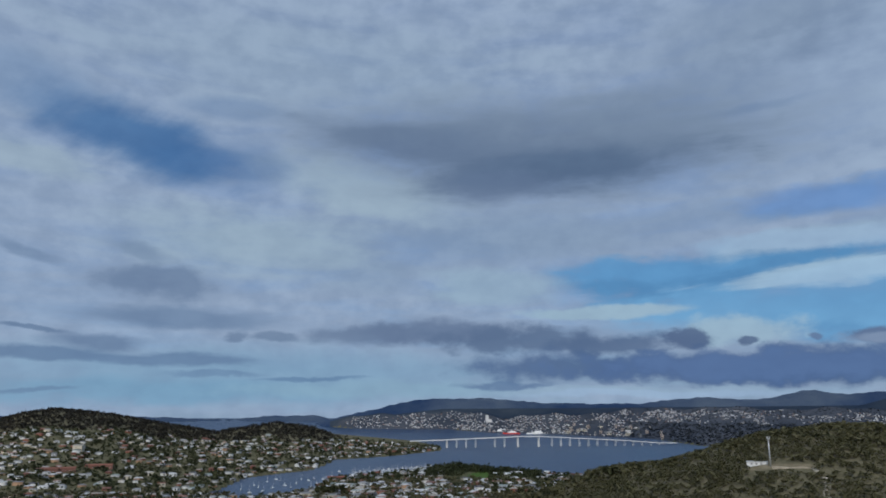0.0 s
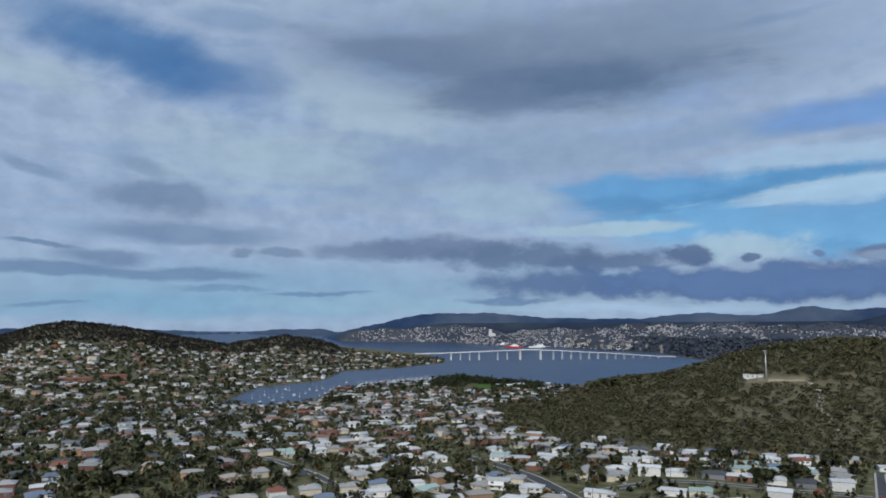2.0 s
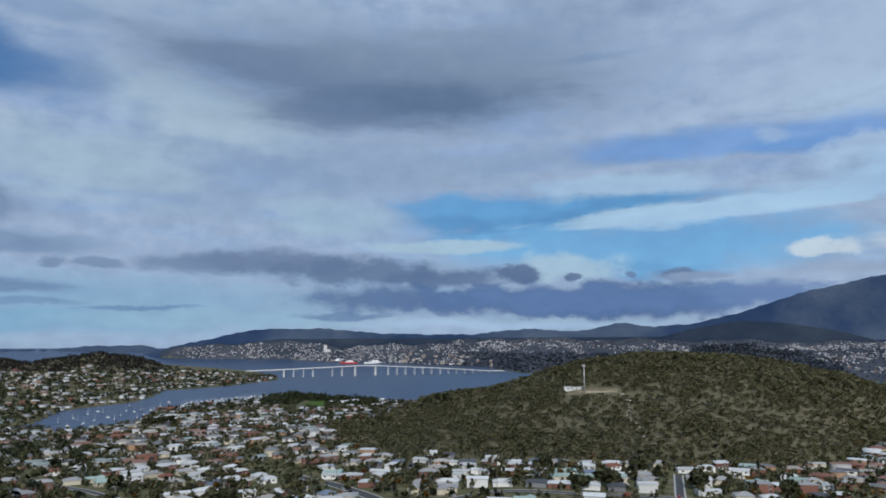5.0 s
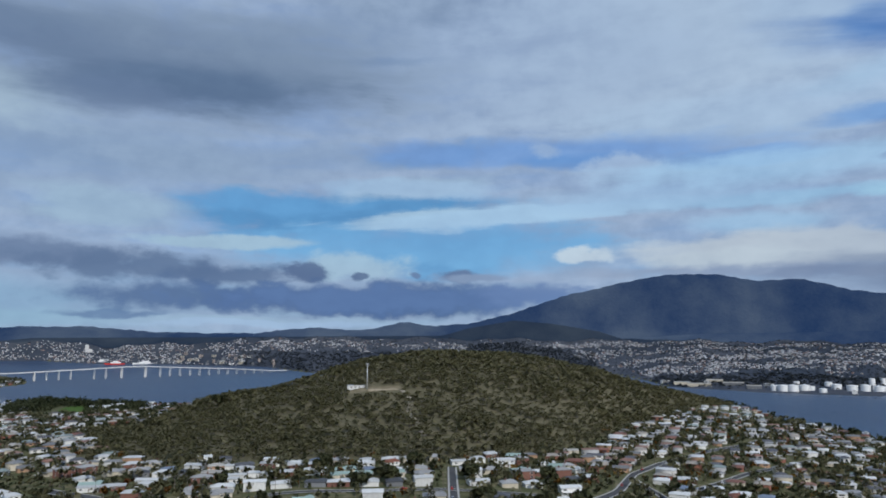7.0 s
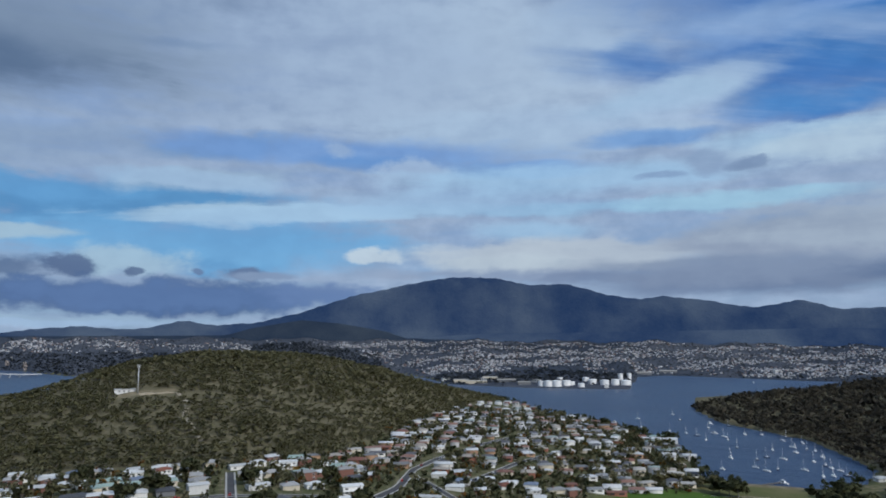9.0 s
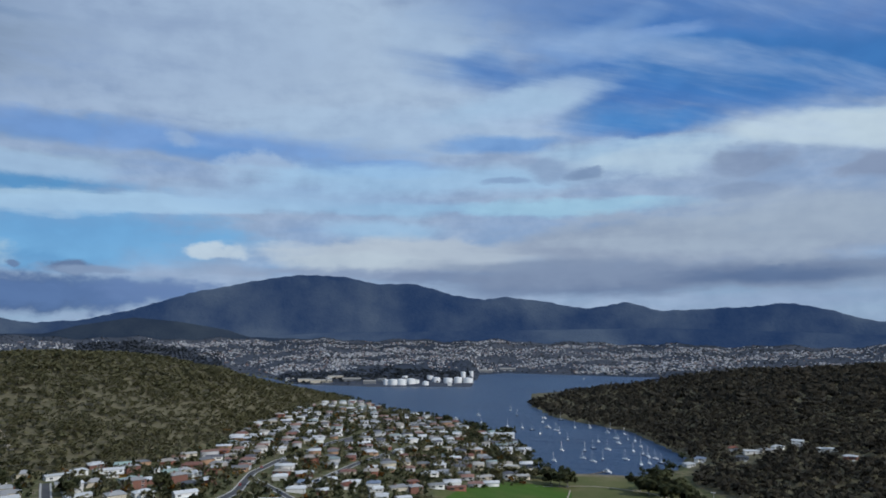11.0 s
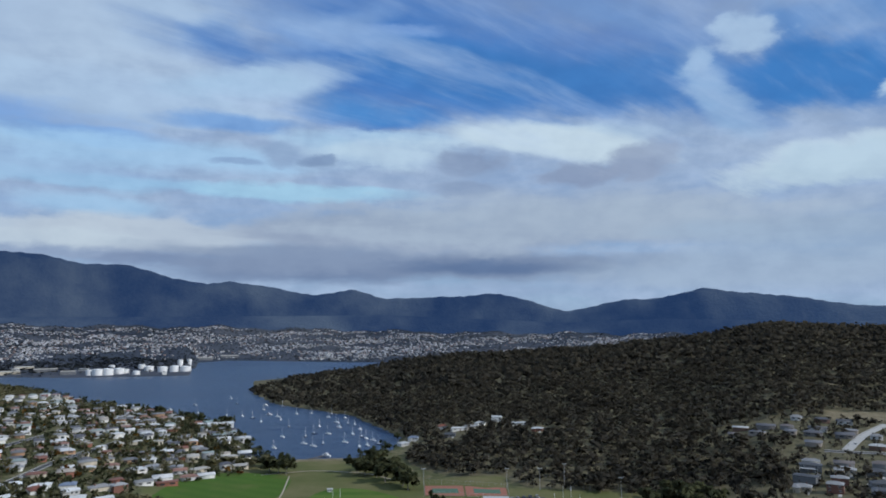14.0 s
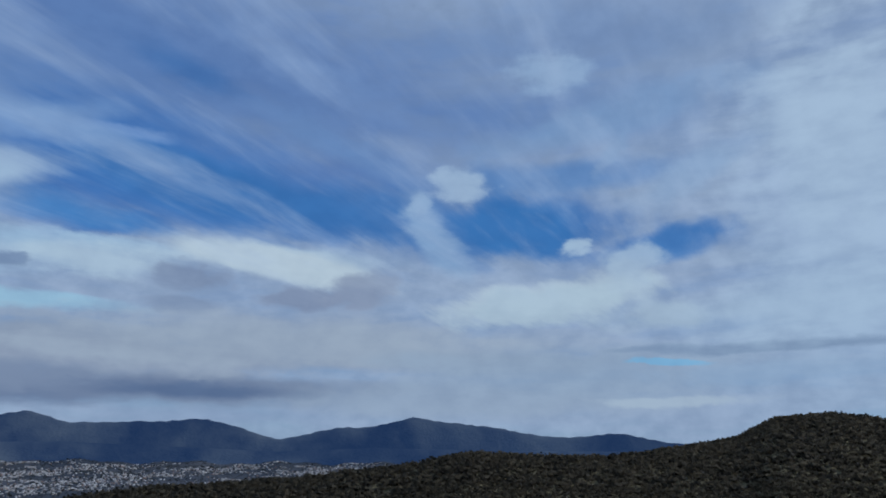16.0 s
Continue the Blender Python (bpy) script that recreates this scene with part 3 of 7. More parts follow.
sky_el2 = along("53.8:4.45 56.6:4.57 58.9:4.0 60:3.57 62.6:3.25 64.3:3.45 66.8:3.13 70.8:2.43 73.8:2.95 76.3:2.21 82:2.39 85.4:2.67 87.6:2.15 90.9:1.17 92.5:1.5 95.9:2.2 97.5:2.1 100.5:2.75 "
                "101.4:2.95 103.2:2.65 107.2:2.23 111.5:1.5 114.4:1.43 116.9:1.78 121.4:0.9 126:1.2 142:0.8")
foothill_el = along("-45:-1 -9:-0.7 0:0.3 30:0.5 32.1:1.1 35.7:1.7 38.8:1.42 42.4:0.8 44.1:0.25 50:0.6 60:0.7 76:0.9 84:0.6 91:0.3 98:0.6 110:0.4 142:0.3")


def smooth(x):
    x = np.clip(x, 0, 1)
    return x * x * (3 - 2 * x)


def at_el(r, el):
    return EYE + r * np.tan(np.radians(el))


def ripple(az, r, size, seed):
    """Cheap smooth relief from a few crossed waves."""
    a = np.radians(az)
    x, y = r * np.sin(a) / size, r * np.cos(a) / size
    out = 0
    for i in range(5):
        k, ph = 1.0 + 0.63 * i, seed * 1.7 + i * 2.1
        out = out + np.sin(x * k * math.cos(ph) + y * k * math.sin(ph) + ph * 3) / k
    return out / 2.2


def gullies(az, r):
    """Spurs and gullies that run down a long slope."""
    b = az + 0.012 * (r - 4700) * np.sin(az * 0.7)
    w = np.abs(np.sin(b * 1.15 + 0.8 * np.sin(b * 0.37))) + 0.55 * np.abs(np.sin(b * 2.7 + 1.1 * np.sin(b * 0.9))) + 0.12 * np.sin(b * 6.1 + r * 0.02)
    return 22 * (w - 0.9) + 16 * np.sin(b * 0.62 + 0.9 + 0.004 * (r - 4700))


def bumped(r, foot, crest, back, z_foot, z_crest, z_back):
    t = np.clip((r - foot) / np.maximum(crest - foot, 1), 0, 1)
    up = z_foot + (z_crest - z_foot) * (0.55 * t + 0.45 * smooth(t))
    down = z_back + (z_crest - z_back) * smooth((back - r) / np.maximum(back - crest, 1))
    return np.where(r < crest, up, down)


def ground(az, r):
    """Height of the ground at an azimuth and a distance from the point below the camera."""
    az, r = np.broadcast_arrays(np.asarray(az, float), np.asarray(r, float))
    r_near = sea_r(near_el(az))
    r_near = np.where(az < -20.6, valley_r(az), r_near)
    r_near = np.where(az > 77.8, c_foot(az), r_near)
    z_end = np.where(az < -20.6, 2 + np.clip(-20.6 - az, 0, 14), 2.0 + (np.clip(flat_z(az) + 2, 4, 30) - 2.0) * smooth((az - 77) / 8))
    z = flat_z(az) + (z_end - flat_z(az)) * np.clip((r - 480) / np.maximum(r_near - 480, 1), 0, 1)
    z = z + 2.5 * ripple(az, r, 90, 1) * np.clip((flat_z(az) - 6) / 20, 0, 1) * np.clip((r_near - r) / 200, 0, 1)
    # the wooded hill in the middle
    nf, ncr = nat_foot(az), nat_crest(az)
    z_at_foot = flat_z(az) + (z_end - flat_z(az)) * np.clip((nf - 480) / np.maximum(r_near - 480, 1), 0, 1)
    hill = bumped(r, nf, ncr, np.minimum(r_near - 20, ncr + 600), z_at_foot, at_el(ncr, nat_el(az)), 1.0)
    hill = hill + 3.0 * ripple(az, r, 70, 2) * smooth((r - nf) / 150) * smooth((r_near - r) / 100)
    z = np.where((az > 3) & (az < 53) & (r > nf), np.maximum(z, hill), z)
    # the point and the hill beyond the bay
    r_pen, r_back = sea_r(pen_el(az)), sea_r(penback_el(az))
    mid = np.where(az < -17, 2900.0, 0.5 * (r_pen + r_back))
    foot = np.where(az < -20.6, r_near, r_pen)
    rise = bumped(r, foot, mid, np.maximum(r_back, mid + 200), np.where(az < -20.6, z_end, 2.0), at_el(mid, hill_a_el(az)), 1.0)
    rise = rise + 4 * ripple(az, r, 160, 3) * smooth((r - foot) / 300) * smooth((mid - r) / 300)
    z = np.where((az < 0) & (r >= foot), rise, z)
    # the wooded hill past the moorings
    cf = np.where(az < 77.8, sea_r(cfront_el(az)), c_foot(az))
    cc = c_crest(az)
    cback = cc + np.where(az < 95, 300, 700)
    wood = bumped(r, cf, cc, cback, np.where(az < 77.8, 1.8, z_end), at_el(cc, c_el(az)), 1.0)
    wood = wood + 4 * ripple(az, r, 95, 4) * smooth((r - cf) / 200) * smooth((cback - r) / 200)
    z = np.where((az > 66) & (r >= cf), wood, z)
    # the far shore, its town and the ranges
    rs = sea_r(city_el(az))
    sky = np.where(az < 53.8, sky_el(az), sky_el2(az))
    sky = 0.5 * sky + 0.25 * (np.where(az < 53.4, sky_el(az + 0.4), sky_el2(az + 0.4)) + np.where(az < 54.2, sky_el(az - 0.4), sky_el2(az - 0.4)))
    sky = sky + 0.035 * np.sin(az * 5.3 + np.sin(az * 1.9)) + 0.02 * np.sin(az * 13.1 + 1.3) + 0.012 * np.sin(az * 29.0)
    zs = sea_z(rs) + 1
    t1, t2, t3, t4 = 4450.0, 4600.0, 4680.0, 4900.0
    e_town, e_foot = town_el(az) + 0.10 * np.sin(az * 0.9 + 1) + 0.07 * np.sin(az * 2.3), np.minimum(foothill_el(az), sky - 0.15)
    e_dip = np.minimum(e_foot - 0.1, e_town + 0.3)
    far = np.where(r < t1, zs + (at_el(t1, e_town) - zs) * np.clip((r - rs) / np.maximum(t1 - rs, 1), 0, 1),
          np.where(r < t2, at_el(r, e_town + (e_foot - e_town) * smooth((r - t1) / (t2 - t1))),
          np.where(r < t3, at_el(r, e_foot + (e_dip - e_foot) * smooth((r - t2) / (t3 - t2))),
                   at_el(r, e_dip + (sky - e_dip) * smooth((r - t3) / (t4 - t3)) ** 0.8))))
    far = far + 7 * ripple(az, r, 130, 6) * smooth((r - rs) / 300) * smooth((t1 - r) / 200) * np.clip((t1 - rs) / 900, 0, 1)
    far = far + np.where((r > t3) & (r < t4 - 40), gullies(az, r) * smooth((r - t3) / 70) * smooth((t4 - r) / 45) * np.clip(sky / 3, 0.15, 1.3), 0)
    far = np.where(r > t4, at_el(t4, sky) - (r - t4) * 0.8, far)
    z = np.where(r >= rs, far, z)
    # water lies over the sunken ground
    wet = ((az > -20.6) & (az < 0) & (r > r_near) & (r < r_pen)) | ((az < 0) & (r > r_back) & (r < rs)) \
        | ((az >= 0) & (az < 66) & (r > r_near) & (r < rs)) | ((az >= 66) & (az < 77.8) & (r > r_near) & (r < cf)) | ((az >= 66) & (az < 95) & (r > cback) & (r < rs))
    return np.where(wet, sea_z(r) - 4.0, z)


def is_wet(az, r):
    return ground(az, r) < sea_z(np.asarray(r, float)) - 1


def woods(az, r):
    """How densely the ground is wooded, 0 to 1."""
    az, r = np.broadcast_arrays(np.asarray(az, float), np.asarray(r, float))
    w = np.zeros(az.shape)
    w = np.where((az > 3.5) & (az < 53) & (r > nat_foot(az) + 10) & (r < sea_r(near_el(az)) - 15) & ((az > 14) | (r < nat_crest(az) + 110)), 1.0, w)
    cf = np.where(az < 77.8, sea_r(cfront_el(az)), c_foot(az))
    w = np.where((az > 66) & (r > cf) & (r < c_crest(az) + 500), 1.0, w)
    w = np.where((az > 106.3 - 4.6 * smooth((r - 735) / 20)) & (az < 124) & (r < est_top(az)), 0.15, w)
    w = np.where((az > 109) & (az < 119) & (r >= est_top(az)) & (r < est_top(az) + 46), 0.0, w)
    w = np.where((az < -20.6) & (r > 2300 + 60 * np.sin(az)) & (r < 3300), 1.0, w)
    w = np.where((az < -5) & (az >= -20.6) & (r > 2450 + 80 * np.sin(az * 1.7)) & (r < 3300) & (ground(az, r) > 42), 1.0, w)
    return w


def grid_mesh(name, azs, rs, zf, material_of=None, mats=()):
    A, Rr = np.meshgrid(azs, rs, indexing="ij")
    Z = zf(A, Rr)
    a = np.radians(A)
    co = np.stack([Rr * np.sin(a), Rr * np.cos(a), Z], -1).reshape(-1, 3)
    n, m = A.shape
    i, j = np.meshgrid(np.arange(n - 1), np.arange(m - 1), indexing="ij")
    k = (i * m + j).ravel()
    faces = np.stack([k, k + 1, k + m + 1, k + m], 1)[:, ::-1]
    me = bpy.data.meshes.new(name)
    me.vertices.add(len(co))
    me.vertices.foreach_set("co", co.astype(np.float32).ravel())
    me.loops.add(faces.size)
    me.loops.foreach_set("vertex_index", faces.astype(np.int32).ravel())
    me.polygons.add(len(faces))
    me.polygons.foreach_set("loop_start", (np.arange(len(faces)) * 4).astype(np.int32))
    for mt in mats:
        me.materials.append(mt)
    if material_of is not None:
        mid_a, mid_r = A.ravel()[k] , Rr.ravel()[k]
        me.polygons.foreach_set("material_index", material_of(mid_a, mid_r).astype(np.int32))
    me.update(calc_edges=True)
    me.polygons.foreach_set("use_smooth", np.ones(len(faces), bool))
    return new(name, me), A, Rr, Z


AZS = np.concatenate([np.arange(-42, 141.9, 0.42), np.arange(142, 318.1, 4.0)])
RS = np.concatenate([np.arange(0, 420, 60), np.arange(420, 1000, 9), np.arange(1000, 2000, 16), np.arange(2000, 3400, 28), np.arange(3400, 4440, 25), np.arange(4440, 4960, 10)])



def cover_material():
    """Gardens, dry grass and litter, mixed by what covers the ground."""
    m, t, b = material("ground_cover", 0.95)
    at = t.nodes.new("ShaderNodeAttribute")
    at.attribute_name = "cover"
    sp = t.nodes.new("ShaderNodeSeparateColor")
    t.links.new(at.outputs["Color"], sp.inputs[0])
    n1, n2, n3 = noise_tex(t, 0.02, 5, 0.6), noise_tex(t, 0.12, 4, 0.6), noise_tex(t, 0.9, 3)
    town = ramp(t, n2, [(0.3, (0.060, 0.068, 0.032)), (0.45, (0.092, 0.098, 0.045)), (0.58, (0.15, 0.136, 0.075)), (0.72, (0.24, 0.207, 0.14))])
    litter = ramp(t, n2, [(0.3, (0.105, 0.094, 0.058)), (0.5, (0.14, 0.124, 0.078)), (0.72, (0.19, 0.163, 0.108))])
    lawn = ramp(t, n1, [(0.3, (0.088, 0.108, 0.034)), (0.5, (0.125, 0.130, 0.050)), (0.7, (0.175, 0.160, 0.078))])
    bare = ramp(t, n2, [(0.3, (0.16, 0.13, 0.08)), (0.7, (0.30, 0.25, 0.17))])
    c = mixc(t, sp.outputs[0], town, litter)
    c = mixc(t, sp.outputs[1], c, lawn)
    c = mixc(t, sp.outputs[2], c, bare)
    c = mixc(t, 0.22, c, ramp(t, n3, [(0.35, (0.03, 0.035, 0.015)), (0.65, (0.12, 0.12, 0.06))]))
    t.links.new(c, b.inputs["Base Color"])
    b.inputs["Specular IOR Level"].default_value = 0.08
    bump(t, b, n3, 0.6, 0.5)
    return m


def far_material(name, dark, light, haze_glow, scale):
    """Woods and slopes many kilometres off, the air's own light painted on as emission."""
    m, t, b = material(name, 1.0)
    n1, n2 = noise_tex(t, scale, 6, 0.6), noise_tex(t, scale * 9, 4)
    # broad sunlit and cloud-shaded patches, painted into the colour of the slopes
    lit_patches = noise_tex(t, scale * 0.28, 4, 0.55)
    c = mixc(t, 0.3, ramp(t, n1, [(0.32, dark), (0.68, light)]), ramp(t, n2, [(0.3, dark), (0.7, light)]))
    c = mixc(t, 0.62, c, ramp(t, lit_patches, [(0.40, dark), (0.62, tuple(1.15 * v for v in light))]))
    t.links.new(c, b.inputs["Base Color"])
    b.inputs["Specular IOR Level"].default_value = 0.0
    b.inputs["Emission Color"].default_value = (*haze_glow, 1)
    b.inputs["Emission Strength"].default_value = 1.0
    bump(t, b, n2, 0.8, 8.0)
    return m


def water_material():
    m, t, b = material("water_surface", 0.32)
    b.inputs["Specular IOR Level"].default_value = 0.5
    b.inputs["IOR"].default_value = 1.33
    n1 = noise_tex(t, 0.004, 4)
    t.links.new(ramp(t, n1, [(0.35, (0.012, 0.034, 0.085)), (0.65, (0.020, 0.050, 0.110))]), b.inputs["Base Color"])
    g = t.nodes.new("ShaderNodeNewGeometry")
    mp = t.nodes.new("ShaderNodeMapping")
    mp.inputs["Scale"].default_value = (1.0, 0.45, 1)
    mp.inputs["Rotation"].default_value = (0, 0, radians(20))
    t.links.new(g.outputs["Position"], mp.inputs[0])
    w1, w2 = noise_tex(t, 0.35, 4, 0.6, mp.outputs[0]), noise_tex(t, 0.03, 3, 0.5, mp.outputs[0])
    mx = mnode(t, "ShaderNodeMath")
    mx.operation = "MULTIPLY_ADD"
    t.links.new(w2, mx.inputs[0])
    mx.inputs[1].default_value = 3.0
    t.links.new(w1, mx.inputs[2])
    bump(t, b, mx.outputs[0], 0.9, 1.6)
    return m


M_COVER = cover_material()
# the third colour of each is bluish haze, given off as emission
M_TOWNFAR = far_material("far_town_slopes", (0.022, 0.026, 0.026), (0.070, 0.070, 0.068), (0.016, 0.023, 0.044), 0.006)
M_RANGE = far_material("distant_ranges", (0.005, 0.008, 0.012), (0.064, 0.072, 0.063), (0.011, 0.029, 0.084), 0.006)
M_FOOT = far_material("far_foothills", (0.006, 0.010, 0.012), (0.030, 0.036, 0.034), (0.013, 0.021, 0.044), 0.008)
M_WATER = water_material()


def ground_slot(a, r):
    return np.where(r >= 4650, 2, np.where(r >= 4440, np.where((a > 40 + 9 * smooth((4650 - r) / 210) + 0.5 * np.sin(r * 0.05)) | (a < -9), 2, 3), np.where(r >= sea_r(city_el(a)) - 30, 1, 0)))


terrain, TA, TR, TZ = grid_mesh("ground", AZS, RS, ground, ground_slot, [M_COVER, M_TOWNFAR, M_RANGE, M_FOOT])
tagged(terrain, "rolling ground with gardens, woods and far haze-blue ranges", "ground", kind="structure")


def lawn_zone(az, r):
    return ((az > 58.5) & (az < 97.5) & (r > 430) & (r < np.where(az < 66, 640 + (az - 58.5) * 8, np.where(az < 78, 755, np.where(az < 86, 650, 604))))).astype(float)


HILLTOP = 885.0
cov = terrain.data.color_attributes.new("cover", "FLOAT_COLOR", "POINT")
cv = np.zeros((TA.size, 4), np.float32)
cv[:, 3] = 1
estate_zone = (TA > 101.5) & (TA < 125) & (TR > 440) & (TR < 900)
cv[:, 0] = np.maximum(woods(TA, TR), np.where(estate_zone, 0.9, np.where((TA < 0) & (TR > 1300), 0.65, 0.0))).ravel()
cv[:, 1] = lawn_zone(TA, TR).ravel()
bare = ((TA > 109) & (TA < 119) & (TR > est_top(TA)) & (TR < est_top(TA) + 46)) | ((TA > 22.5) & (TA < 26.5) & (np.abs(TR - HILLTOP) < 10)) | ((TA > 65) & (TA < 76) & (np.abs(TR - 770) < 16))
cv[:, 2] = (bare * 0.9).ravel()
cov.data.foreach_set("color", cv.ravel())

water_ob, *_ = grid_mesh("water", np.arange(-45, 318, 3.0), np.concatenate([np.arange(600, 3601, 200), np.arange(3650, 4951, 50)]), lambda a, r: sea_z(r) + 0 * a, None, [M_WATER])
tagged(water_ob, "dark blue river water with small ripples", "water", kind="structure")


# ---- helpers for things ----
def where(az, el):
    """The place on the ground that lies in a direction from the camera."""
    r = np.arange(300.0, 4900.0, 2.0)
    below = EYE + r * math.tan(radians(el)) <= np.maximum(ground(az, r), sea_z(r))
    k = r[np.argmax(below)] if below.any() else 4800.0
    return float(k)


def lay(az, r, dz=0.0):
    return polar(az, r, float(max(ground(az, r), sea_z(r))) + dz)


def to_polar(x, y):
    return np.degrees(np.arctan2(x, y)), np.hypot(x, y)


def ground_xy(x, y):
    az, r = to_polar(np.asarray(x, float), np.asarray(y, float))
    return ground(az, r)


def thing(name, label, category, group="", kind=""):
    return tagged(new(name), label, category, group, kind)


def mesh_part(name, verts, faces, mats, parent=None, label="", slots=None, soft=False):
    me = bpy.data.meshes.new(name)
    me.from_pydata([tuple(v) for v in verts], [], [tuple(f) for f in faces])
    for m in (mats if isinstance(mats, (list, tuple)) else [mats]):
        me.materials.append(m)
    if slots is not None:
        me.polygons.foreach_set("material_index", np.array(slots, np.int32))
    if soft:
        me.polygons.foreach_set("use_smooth", np.ones(len(me.polygons), bool))
    me.update()
    ob = new(name, me)
    if parent is not None:
        ob.parent = parent
    if label:
        ob["label"] = label
    return ob


class Shape:
    """Collects boxes, prisms and lathed forms into one mesh."""

    def __init__(self):
        self.v, self.f, self.s = [], [], []

    def add(self, verts, faces, slot=0):
        o = len(self.v)
        self.v += [tuple(p) for p in verts]
        self.f += [tuple(i + o for i in q) for q in faces]
        self.s += [slot] * len(faces)
        return self

    def box(self, x0, y0, z0, x1, y1, z1, slot=0):
        v = [(x, y, z) for z in (z0, z1) for y in (y0, y1) for x in (x0, x1)]
        return self.add(v, [(0, 2, 3, 1), (4, 5, 7, 6), (0, 1, 5, 4), (2, 6, 7, 3), (0, 4, 6, 2), (1, 3, 7, 5)], slot)

    def tube(self, rings, n=8, slot=0, cap=True):
        """rings: centre x, y, z and radius."""
        o = []
        for x, y, z, r in rings:
            o += [(x + r * math.cos(2 * math.pi * i / n), y + r * math.sin(2 * math.pi * i / n), z) for i in range(n)]
        q = []
        for k in range(len(rings) - 1):
            q += [(k * n + i, k * n + (i + 1) % n, (k + 1) * n + (i + 1) % n, (k + 1) * n + i) for i in range(n)]
        if cap:
            q += [tuple(range((len(rings) - 1) * n, len(rings) * n)), tuple(reversed(range(n)))]
        return self.add(o, q, slot)

    def beam(self, a, b, w, slot=0):
        a, b = Vector(a), Vector(b)
        d = (b - a).normalized()
        s = d.cross(Vector((0, 0, 1)) if abs(d.z) < 0.9 else Vector((1, 0, 0))).normalized() * w / 2
        u = s.cross(d).normalized() * w / 2
        v = [p + i * s + j * u for p in (a, b) for i, j in ((-1, -1), (1, -1), (1, 1), (-1, 1))]
        return self.add(v, [(0, 1, 2, 3), (7, 6, 5, 4), (0, 4, 5, 1), (1, 5, 6, 2), (2, 6, 7, 3), (3, 7, 4, 0)], slot)

    def part(self, name, mats, parent=None, label="", soft=False):
        return mesh_part(name, self.v, self.f, mats, parent, label, self.s, soft)


def pairs(text):
    return [tuple(float(q) for q in p.split(":")) for p in text.split()]

# ---- the long bridge ----
M_CONC = plain("pale_concrete", (0.62, 0.62, 0.60), 0.85, 0, 0.15, 0.02)
M_ASPH = plain("asphalt", (0.055, 0.055, 0.058), 0.9, 0, 0.3, 0.15)
BR_A, BR_B = polar(-0.3, 3013), polar(16.5, 3397)
BR_DIR = (BR_B - BR_A).normalized()
BR_SIDE = Vector((-BR_DIR.y, BR_DIR.x, 0))
deck_z = along("-0.2:26 0:30.5 0.22:38 0.36:43 0.45:41.5 0.6:34 0.78:25 1.0:10.5 1.08:9")


def span_at(az):
    d = Vector((math.sin(radians(az)), math.cos(radians(az)), 0))
    k = (BR_A.x * d.y - BR_A.y * d.x) / (BR_DIR.y * d.x - BR_DIR.x * d.y)
    return k / (BR_B - BR_A).length


def bridge():
    b = thing("bridge", "long pale concrete road bridge on slender piers over the river", "bridge")
    L = (BR_B - BR_A).length
    ss = np.linspace(-0.12, 1.08, 61)
    sh, rail, road = Shape(), Shape(), Shape()
    for lo, hi, off, wid, target in ((-1.8, 0, 0, 9.5, sh), (0.0, 1.1, 9.2, 0.3, rail), (0.0, 1.1, -9.2, 0.3, rail), (0.0, 0.08, 0, 7.5, road)):
        v = []
        for s in ss:
            p = BR_A + BR_DIR * (s * L)
            for k, h in ((-1, lo), (-1, hi), (1, hi), (1, lo)):
                q = p + BR_SIDE * (off + k * wid)
                v.append((q.x, q.y, float(deck_z(s)) + h))
        n = len(ss)
        f = [(4 * i + k, 4 * i + (k + 1) % 4, 4 * i + 4 + (k + 1) % 4, 4 * i + 4 + k) for i in range(n - 1) for k in range(4)]
        target.add(v, [q[::-1] for q in f] + [(0, 1, 2, 3), (4 * n - 1, 4 * n - 2, 4 * n - 3, 4 * n - 4)])
    sh.part("deck", M_CONC, b)
    rail.part("parapet", M_CONC, b)
    road.part("roadway", M_ASPH, b)
    az_of_pier = ("0.3 1.05 1.8 2.55 4.05 4.8 5.83 7.44 8.45 9.14 9.83 10.55 11.22 11.9 12.6 13.25 13.9 14.55 15.2 15.8 16.4")
    for a in az_of_pier.split():
        s = span_at(float(a))
        z, p = float(deck_z(s)) - 1.8, BR_A + BR_DIR * (s * L)
        big = 5.0 < float(a) < 8.0 or float(a) < 0.6
        w, d = (1.7, 3.4) if big else (0.75, 1.6)
        q = Shape()
        for k in (-1, 1):
            c = p + BR_SIDE * (6.0 * k)
            v = []
            for zz, g in ((-3, 1.2), (z - 3, 1.0)):
                for i, j in ((-1, -1), (1, -1), (1, 1), (-1, 1)):
                    r = c + BR_DIR * (i * w * g) + BR_SIDE * (j * d * 0.5 * g)
                    v.append((r.x, r.y, zz))
            q.add(v, [(3, 2, 1, 0), (4, 5, 6, 7), (0, 1, 5, 4), (1, 2, 6, 5), (2, 3, 7, 6), (3, 0, 4, 7)])
        v = []
        for zz, g in ((z - 3, 7.2), (z, 8.8)):
            for i, j in ((-1, -1), (1, -1), (1, 1), (-1, 1)):
                r = p + BR_DIR * (i * w) + BR_SIDE * (j * g)
                v.append((r.x, r.y, zz))
        q.add(v, [(3, 2, 1, 0), (4, 5, 6, 7), (0, 1, 5, 4), (1, 2, 6, 5), (2, 3, 7, 6), (3, 0, 4, 7)])
        q.part("pier", M_CONC, b)


bridge()

